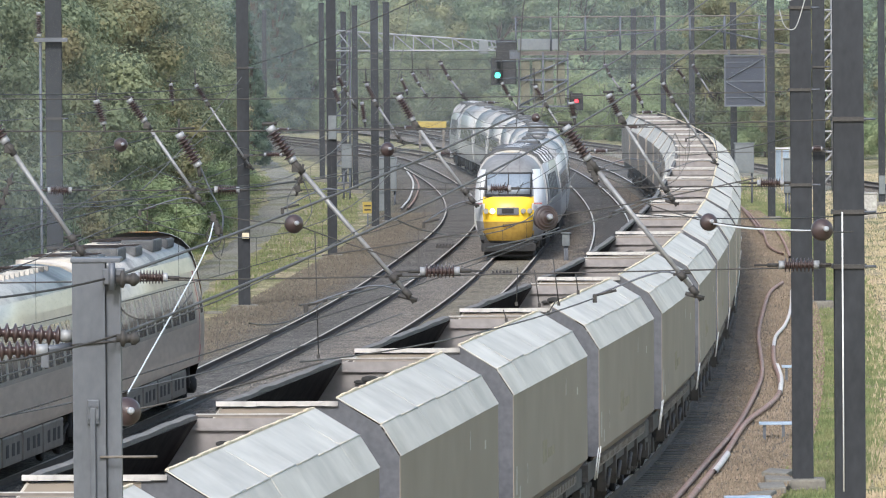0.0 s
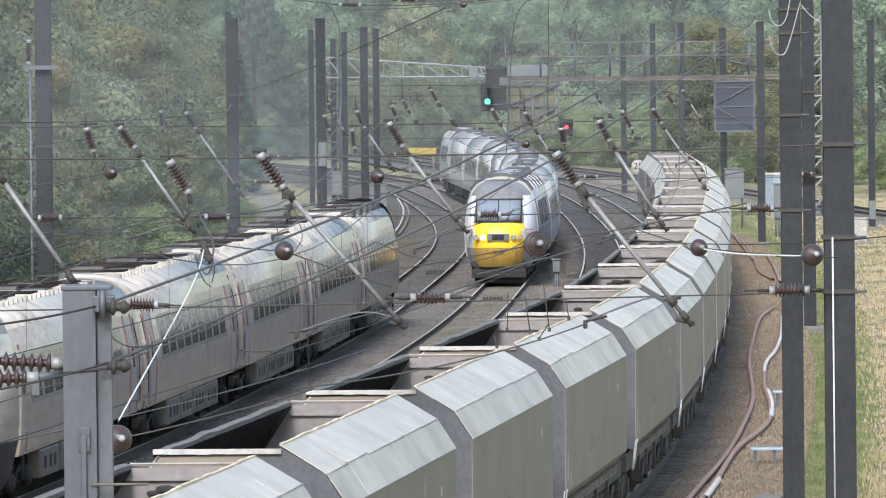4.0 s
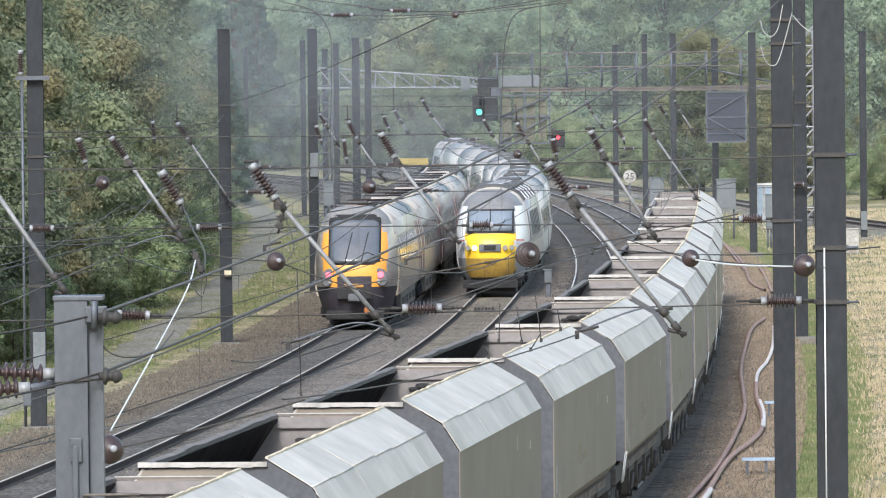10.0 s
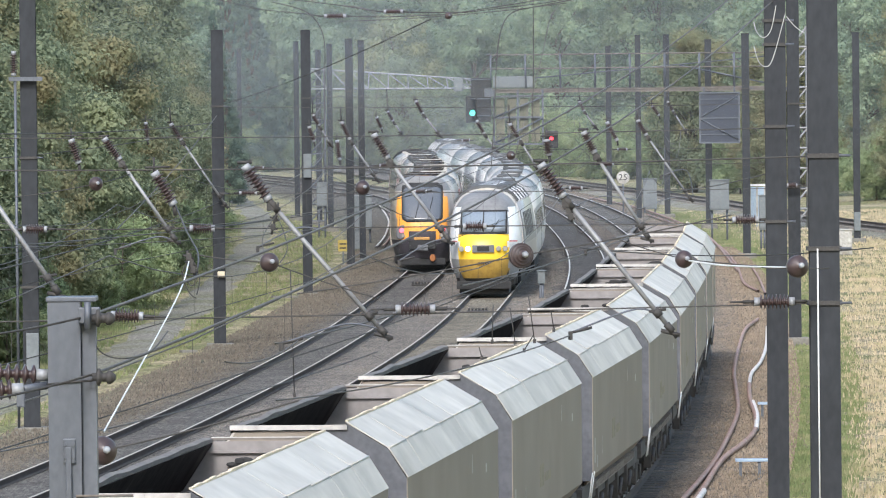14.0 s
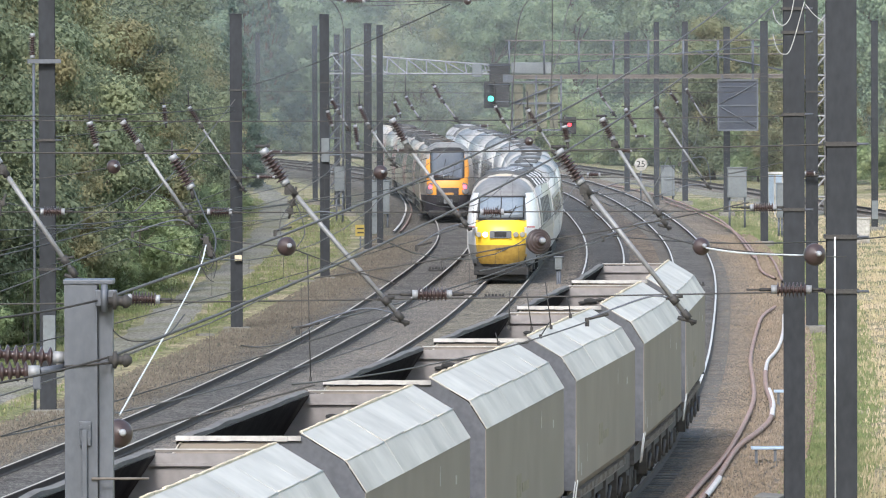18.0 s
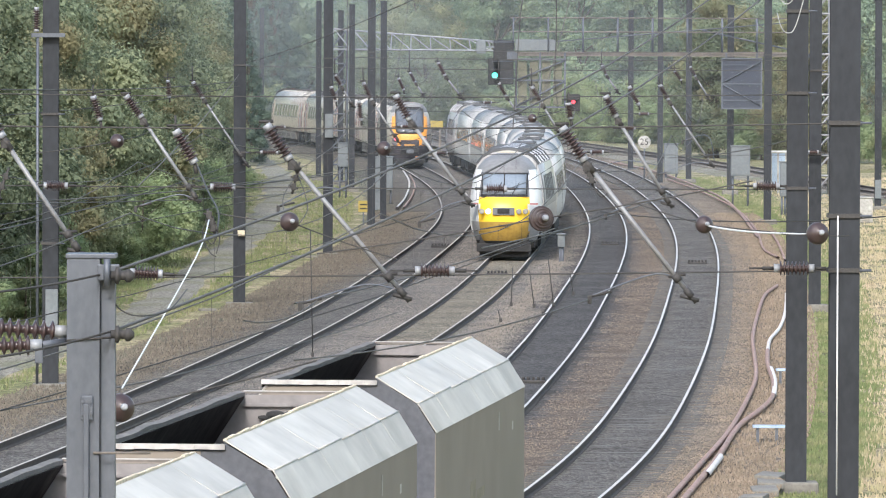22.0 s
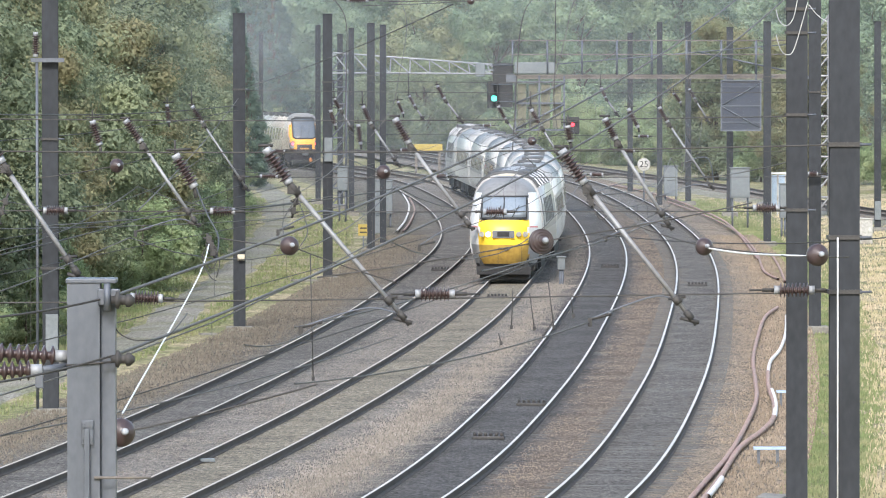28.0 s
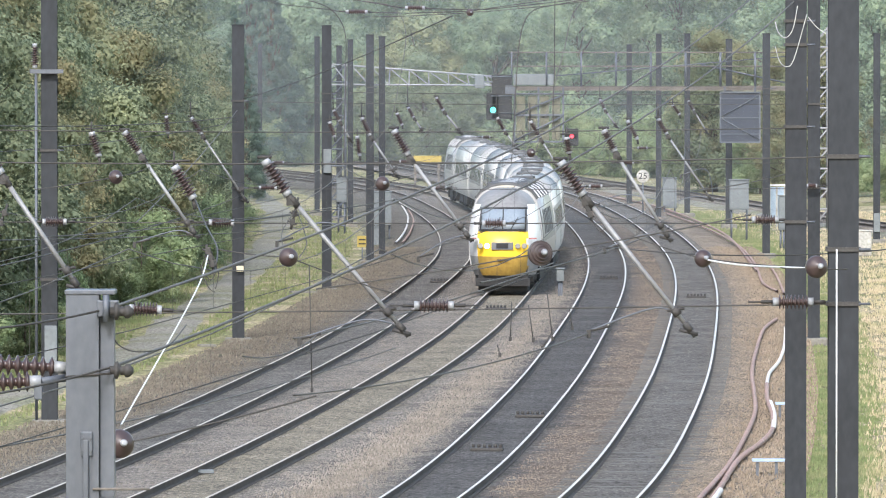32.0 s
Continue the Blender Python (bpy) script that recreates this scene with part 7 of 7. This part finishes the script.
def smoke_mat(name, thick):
    """Thin grey-blue veil for smoke and distance haze: densest where the cloud is deepest, uneven, clear at its edges.
    """
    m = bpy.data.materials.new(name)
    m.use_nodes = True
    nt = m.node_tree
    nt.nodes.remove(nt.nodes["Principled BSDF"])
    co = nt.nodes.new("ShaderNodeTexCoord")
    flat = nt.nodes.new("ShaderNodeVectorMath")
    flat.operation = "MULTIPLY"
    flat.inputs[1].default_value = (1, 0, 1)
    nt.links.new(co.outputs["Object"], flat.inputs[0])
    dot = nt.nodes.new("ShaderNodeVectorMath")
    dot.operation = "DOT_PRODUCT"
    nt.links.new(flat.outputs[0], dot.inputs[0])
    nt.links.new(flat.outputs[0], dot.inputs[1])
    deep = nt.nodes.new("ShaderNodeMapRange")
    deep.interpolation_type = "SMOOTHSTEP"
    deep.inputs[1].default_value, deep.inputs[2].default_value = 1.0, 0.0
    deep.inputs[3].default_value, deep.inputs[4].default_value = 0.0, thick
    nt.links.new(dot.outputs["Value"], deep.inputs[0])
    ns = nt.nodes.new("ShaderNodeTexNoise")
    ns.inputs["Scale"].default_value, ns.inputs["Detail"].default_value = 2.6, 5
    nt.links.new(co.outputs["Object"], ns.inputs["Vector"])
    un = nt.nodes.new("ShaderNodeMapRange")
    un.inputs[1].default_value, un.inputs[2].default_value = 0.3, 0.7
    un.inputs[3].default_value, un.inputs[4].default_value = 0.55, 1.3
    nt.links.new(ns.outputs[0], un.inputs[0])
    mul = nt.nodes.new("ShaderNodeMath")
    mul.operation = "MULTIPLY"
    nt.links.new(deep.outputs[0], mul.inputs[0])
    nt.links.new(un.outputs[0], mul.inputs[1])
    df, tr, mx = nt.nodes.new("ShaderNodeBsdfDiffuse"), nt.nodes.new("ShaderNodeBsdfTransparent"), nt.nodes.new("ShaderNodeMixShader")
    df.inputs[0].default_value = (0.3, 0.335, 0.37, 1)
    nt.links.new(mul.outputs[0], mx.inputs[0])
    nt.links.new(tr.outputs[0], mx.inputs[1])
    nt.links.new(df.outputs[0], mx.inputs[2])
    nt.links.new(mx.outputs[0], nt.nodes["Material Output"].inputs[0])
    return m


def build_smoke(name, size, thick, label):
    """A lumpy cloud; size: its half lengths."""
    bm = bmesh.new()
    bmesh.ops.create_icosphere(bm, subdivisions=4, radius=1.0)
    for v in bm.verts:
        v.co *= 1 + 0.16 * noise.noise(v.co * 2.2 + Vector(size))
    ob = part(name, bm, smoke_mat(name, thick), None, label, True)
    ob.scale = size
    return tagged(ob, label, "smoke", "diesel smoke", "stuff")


# added translucent shells put distance haze and lingering smoke before the far trees
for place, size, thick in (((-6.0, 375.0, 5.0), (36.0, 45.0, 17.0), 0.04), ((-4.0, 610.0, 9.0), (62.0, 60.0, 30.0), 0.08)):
    build_smoke("haze_shell", size, thick, "thin blue-grey shell for distance haze and smoke over far tracks").location = place
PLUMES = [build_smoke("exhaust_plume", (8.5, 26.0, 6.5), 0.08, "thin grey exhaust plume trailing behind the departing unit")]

# ---- small things on and beside the tracks ----
def ground_plank(x, y, l, m, label, turn=0.0, w=0.2):
    b = bmesh.new()
    box(b, -l / 2, l / 2, -w / 2, w / 2, -0.14, -0.07, bevel=0.012)
    ob = part("plank", b, m)
    ob.matrix_basis = pose(x, y, 0, 0, 0, turn)
    tagged(ob, label, "plank", "loose boards")


def track_device(line, s, off, label):
    x, y, a = line.at(s, off)
    t = thing("track_device", pose(x, y, -0.15, 0, 0, a), label, "track device", "track devices")
    b = bmesh.new()
    box(b, -0.36, 0.36, -0.22, 0.22, 0.0, 0.07, bevel=0.015)
    part("base", b, M_FERRO, t)
    for k in range(6):
        b = bmesh.new()
        rod(b, (-0.3 + 0.12 * k, 0, 0.06), (-0.3 + 0.12 * k, 0, 0.15), 0.04, 8)
        part("stud", b, M_FERRO, t)


ground_plank(-5.05, 170.5, 0.55, M_BOXGREY, "grey weathered board lying on the ballast", 4)
ground_plank(-5.2, 303, 0.9, M_CONC, "pale concrete slab lying on the ballast", 10, 0.5)
ground_plank(-7.1, 246, 0.5, M_CONC, "pale stone block beside the line", 20, 0.3)
for line, s, off in ((T3, 197.5, 0.25), (T3, 180.5, 0.0), (T4, 297.0, 0.0), (T2, 283.0, 0.0), (T3, 322.0, 0.1), (T1, 318.0, 0.3)):
    track_device(line, s, off, "dark studded device fixed between the rails")
for k in range(4):                                    # concrete trough lids half buried in the shoulder
    b = bmesh.new()
    box(b, -0.24, 0.24, -0.48, 0.48, -0.12, 0.0, bevel=0.02)
    ob = part("trough_lid", b, M_CONC)
    s = 150 + k * 2.4
    x, y, a = T4.at(s, 3.35 + 0.12 * math.sin(k))
    ob.matrix_basis = pose(x, y, -0.12, random.uniform(-3, 3), random.uniform(-5, 5), a + random.uniform(-8, 8))
    tagged(ob, "grey concrete cable trough lid in the ballast", "trough lid", "trough lids")


def duct_stand(x0, x1, y):
    s = thing("duct_stand", pose(0, y, 0), "pale blue painted metal stand over the cable ducts", "cable stand", "duct stands")
    b = bmesh.new()
    box(b, x0, x1, -0.25, 0.25, 0.08, 0.13, bevel=0.01)
    part("plate", b, M_PLATE, s)
    for x in (x0 + 0.1, (x0 + x1) / 2, x1 - 0.1):
        b = bmesh.new()
        box(b, x - 0.03, x + 0.03, -0.2, -0.14, -0.5, 0.08)
        part("leg", b, M_GALV, s)


# ducts lying on the shoulder
duct([(3.88, 145.57, -0.12), (5.06, 160.66, -0.12), (6.07, 173.72, -0.12), (7.10, 190.24, -0.12), (7.67, 201.04, -0.12), (8.09, 213.13, -0.12), (8.56, 226.77, -0.12), (9.50, 247.09, -0.12), (10.26, 261.68, -0.12), (11.05, 271.41, -0.12)], 0.055, M_DUCT, 'rust-pink cable duct snaking along the ballast shoulder')
duct([(4.21, 146.43, -0.12), (5.38, 161.71, -0.12), (6.32, 175.44, -0.12), (7.09, 183.22, -0.12), (7.62, 189.66, -0.12), (7.97, 197.83, -0.12), (8.23, 207.77, -0.12), (8.58, 216.85, -0.12)], 0.060, M_DUCT, 'rust-pink cable duct snaking along the ballast shoulder')
duct([(8.58, 216.85, -0.12), (8.96, 224.71, -0.12), (9.56, 233.16, -0.12), (10.26, 246.11, -0.12), (10.99, 262.79, -0.12)], 0.050, M_DUCTW, 'bleached white length of cable duct')
duct([(5.53, 163.20, -0.12), (5.27, 159.63, -0.12), (5.04, 156.60, -0.12)], 0.065, M_DUCTW, 'bleached white length of cable duct')
duct([(7.67, 190.24, -0.12), (8.00, 197.83, -0.12), (8.21, 205.37, -0.12)], 0.065, M_DUCTW, 'bleached white length of cable duct')
duct([(12.54, 301.04, -0.12), (13.24, 324.67, -0.12), (13.66, 342.59, -0.12)], 0.050, M_DUCT, 'rust-pink cable duct along the shoulder')
duct([(12.43, 304.74, -0.12), (12.35, 316.39, -0.12), (13.20, 347.38, -0.12), (13.71, 385.10, -0.12), (13.36, 424.62, -0.12), (12.54, 459.16, -0.12)], 0.050, M_DUCT, 'rust-pink cable duct along the shoulder')
duct([(12.79, 333.39, -0.12), (13.87, 397.43, -0.12), (13.58, 436.56, -0.12), (12.51, 482.35, -0.12), (10.54, 516.46, -0.12)], 0.060, M_DUCT, 'rust-pink cable duct along the shoulder')
duct([(-2.23, 385.10, -0.12), (-1.93, 410.57, -0.12), (-1.91, 447.58, -0.12), (-2.40, 482.35, -0.12), (-2.94, 508.01, -0.12)], 0.050, M_DUCTW, 'pale cable duct by the west track')
duct([(-1.91, 385.10, -0.12), (-1.66, 407.88, -0.12), (-1.58, 439.65, -0.12), (-2.02, 473.16, -0.12)], 0.050, M_DUCT, 'brown cable duct by the west track')

# low metal stands for the ducts
duct_stand(8.09, 8.75, 199.28)
duct_stand(6.46, 7.45, 171.01)
duct_stand(4.82, 5.65, 144.20)

# ---- grass of the verges ----


def build_grass(name, spots_at, count, label, tall, m):
    """Upright blades in tufts over a stretch of verge."""
    rng = np.random
    v, f = [], []
    for _ in range(count):
        x, y = spots_at(rng)
        if noise.noise((x * 0.5, y * 0.3, 4)) + 0.5 * noise.noise((x * 2.1, y * 1.1, 7)) < rng.uniform(-0.7, 0.1):
            continue
        z = ground_z(x, y) - 0.02
        for _ in range(4):
            a = rng.random() * math.tau
            h = tall * rng.uniform(0.4, 1.0)
            w = 0.03 * rng.uniform(0.6, 1.4)
            bx, by = x + rng.uniform(-0.15, 0.15), y + rng.uniform(-0.3, 0.3)
            lx, ly = rng.uniform(-0.25, 0.25) * h, rng.uniform(-0.25, 0.25) * h
            n = len(v)
            c, s = math.cos(a) * w, math.sin(a) * w
            v += [(bx - c, by - s, z), (bx + c, by + s, z), (bx + lx, by + ly, z + h)]
            f.append((n, n + 1, n + 2))
    me = bpy.data.meshes.new(name)
    me.from_pydata(v, [], f)
    me.materials.append(m)
    return tagged(new(name, me), label, "grass", kind="stuff")


def east_spot(rng):
    y = 150 + 330 * rng.random() ** 1.3
    return T4.x_at(y) + 3.35 + (0.9 + 0.005 * y) * rng.random(), y


def far_east_spot(rng):
    y = 150 + 330 * rng.random() ** 1.3
    return T4.x_at(y) + 4.9 + (1.5 + 0.045 * y) * rng.random() ** 0.8, y


def west_spot(rng):
    y = 185 + 300 * rng.random() ** 1.2
    a, b = T1.x_at(y) - 4.9, path_x(y) - 3.5
    x = a + (b - a) * rng.random()
    return (x if abs(x - path_x(y)) > 0.95 else path_x(y) - 1.5 - rng.random()), y


build_grass("verge_grass", east_spot, 18000, "green grass along the east shoulder", 0.15, M_BLADE)
build_grass("verge_grass", far_east_spot, 52000, "straw-coloured dry grass on the east verge", 0.17, M_STRAW)
build_grass("verge_grass", west_spot, 15000, "short green grass between path and wood", 0.17, M_BLADE)

# ---- loose ballast stones, the nearer stretch ----
STONE = {}
for nm, c in (("pale", PALE), ("oily", OILY), ("grey", GREYB), ("sandy", SANDY), ("tan", TAN), ("rusty", RUSTY), ("brown", (0.135, 0.117, 0.094))):
    STONE[nm] = mat(nm + " ballast stone", c, 0.95, 0, 0.2, scale=0.4, fine=3.0, rnd=0.42, spec=0.12)


def build_stones(name, zone, line, o0, o1, s0, s1, count, size):
    """Broken stones strewn on the bed between two offsets from a line."""
    rng = np.random
    s = s0 + (s1 - s0) * rng.random(count) ** 1.5
    o = o0 + (o1 - o0) * rng.random(count)
    x, y = np.interp(s, line.s, line.p[:, 0]), np.interp(s, line.s, line.p[:, 1])
    dx, dy = (np.interp(s + 0.6, line.s, line.p[:, k]) - np.interp(s - 0.6, line.s, line.p[:, k]) for k in (0, 1))
    n = np.hypot(dx, dy)
    x, y = x + o * dy / n, y - o * dx / n
    r = size * rng.uniform(0.5, 1.25, count) * (0.75 + s / 600)
    h = r * rng.uniform(0.5, 1.2, count)
    v = np.zeros((count, 6, 3))
    a = rng.random(count) * math.tau
    for k in range(4):
        t = a + k * math.pi / 2 + rng.uniform(-0.4, 0.4, count)
        v[:, k] = np.stack([x + r * np.cos(t), y + r * np.sin(t), np.full(count, -0.215)], 1)
    t = rng.random(count) * math.tau
    v[:, 4] = np.stack([x + 0.55 * r * np.cos(t), y + 0.55 * r * np.sin(t), -0.178 + h], 1)
    v[:, 5] = np.stack([x - 0.5 * r * np.cos(t), y - 0.5 * r * np.sin(t), -0.178 + h * 0.85], 1)
    tri = np.array(((0, 1, 4), (1, 2, 4), (2, 5, 4), (2, 3, 5), (3, 0, 5), (0, 4, 5)))
    f = (np.arange(count)[:, None, None] * 6 + tri).reshape(-1, 3)
    me = bpy.data.meshes.new(name)
    me.from_pydata(v.reshape(-1, 3).tolist(), [], f.tolist())
    me.materials.append(STONE[zone])
    return tagged(new(name, me), zone + " broken ballast stones beside the rails", "ballast", kind="stuff")


for zone, line, o0, o1, count, size in (("brown", T1, -3.9, -1.0, 34000, 0.021), ("pale", T1, 0.95, 2.5, 20000, 0.021), ("pale", T2, 0.95, 2.8, 24000, 0.021), ("pale", T3, -2.7, -1.0, 20000, 0.021),
                                         ("rusty", T3, 1.0, 2.5, 20000, 0.02), ("tan", T4, 0.95, 3.7, 32000, 0.02), ("grey", T1, -0.68, 0.68, 15000, 0.021), ("sandy", T2, -0.68, 0.68, 13000, 0.018), ("oily", T3, -0.68, 0.68, 12000, 0.018), ("grey", T4, -0.68, 0.68, 9000, 0.017)):
    build_stones("ballast_stones", zone, line, o0, o1, 146, 380, count, size)


def motions():
    """All that moves: the coal train comes nearer, the express unit draws away."""
    def coal_tail(t):
        return 429.3 - 13.8555 * t - 0.018 * t * t
    for k, wagon in enumerate(COAL):
        walk(wagon, [(t, T4.stand(coal_tail(t) - k * WAGON, 5.6)) for t in range(0, 33)])
    ts = np.array((0, 3, 6, 9, 13, 16, 19, 21, 23, 25, 28, 30, 32))
    rs = np.array((77, 133, 191, 246, 318, 371, 424, 468, 512, 549, 589, 626, 672))
    slope = np.gradient(rs, ts)

    def unit_rear(t):
        i = min(int(np.searchsorted(ts, t, "right")) - 1, len(ts) - 2)
        h = ts[i + 1] - ts[i]
        u = (t - ts[i]) / h
        return float(rs[i] * (1 + 2 * u) * (1 - u) ** 2 + h * slope[i] * u * (1 - u) ** 2 + rs[i + 1] * u * u * (3 - 2 * u) + h * slope[i + 1] * u * u * (u - 1))
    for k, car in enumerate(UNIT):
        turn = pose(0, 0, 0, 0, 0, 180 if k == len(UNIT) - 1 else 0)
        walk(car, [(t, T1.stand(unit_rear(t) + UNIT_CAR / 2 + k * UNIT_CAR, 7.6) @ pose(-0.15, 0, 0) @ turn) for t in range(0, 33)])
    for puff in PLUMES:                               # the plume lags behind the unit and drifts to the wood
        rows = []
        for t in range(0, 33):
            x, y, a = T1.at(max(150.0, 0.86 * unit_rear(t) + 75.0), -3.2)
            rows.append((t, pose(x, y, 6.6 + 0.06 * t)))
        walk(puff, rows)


motions()
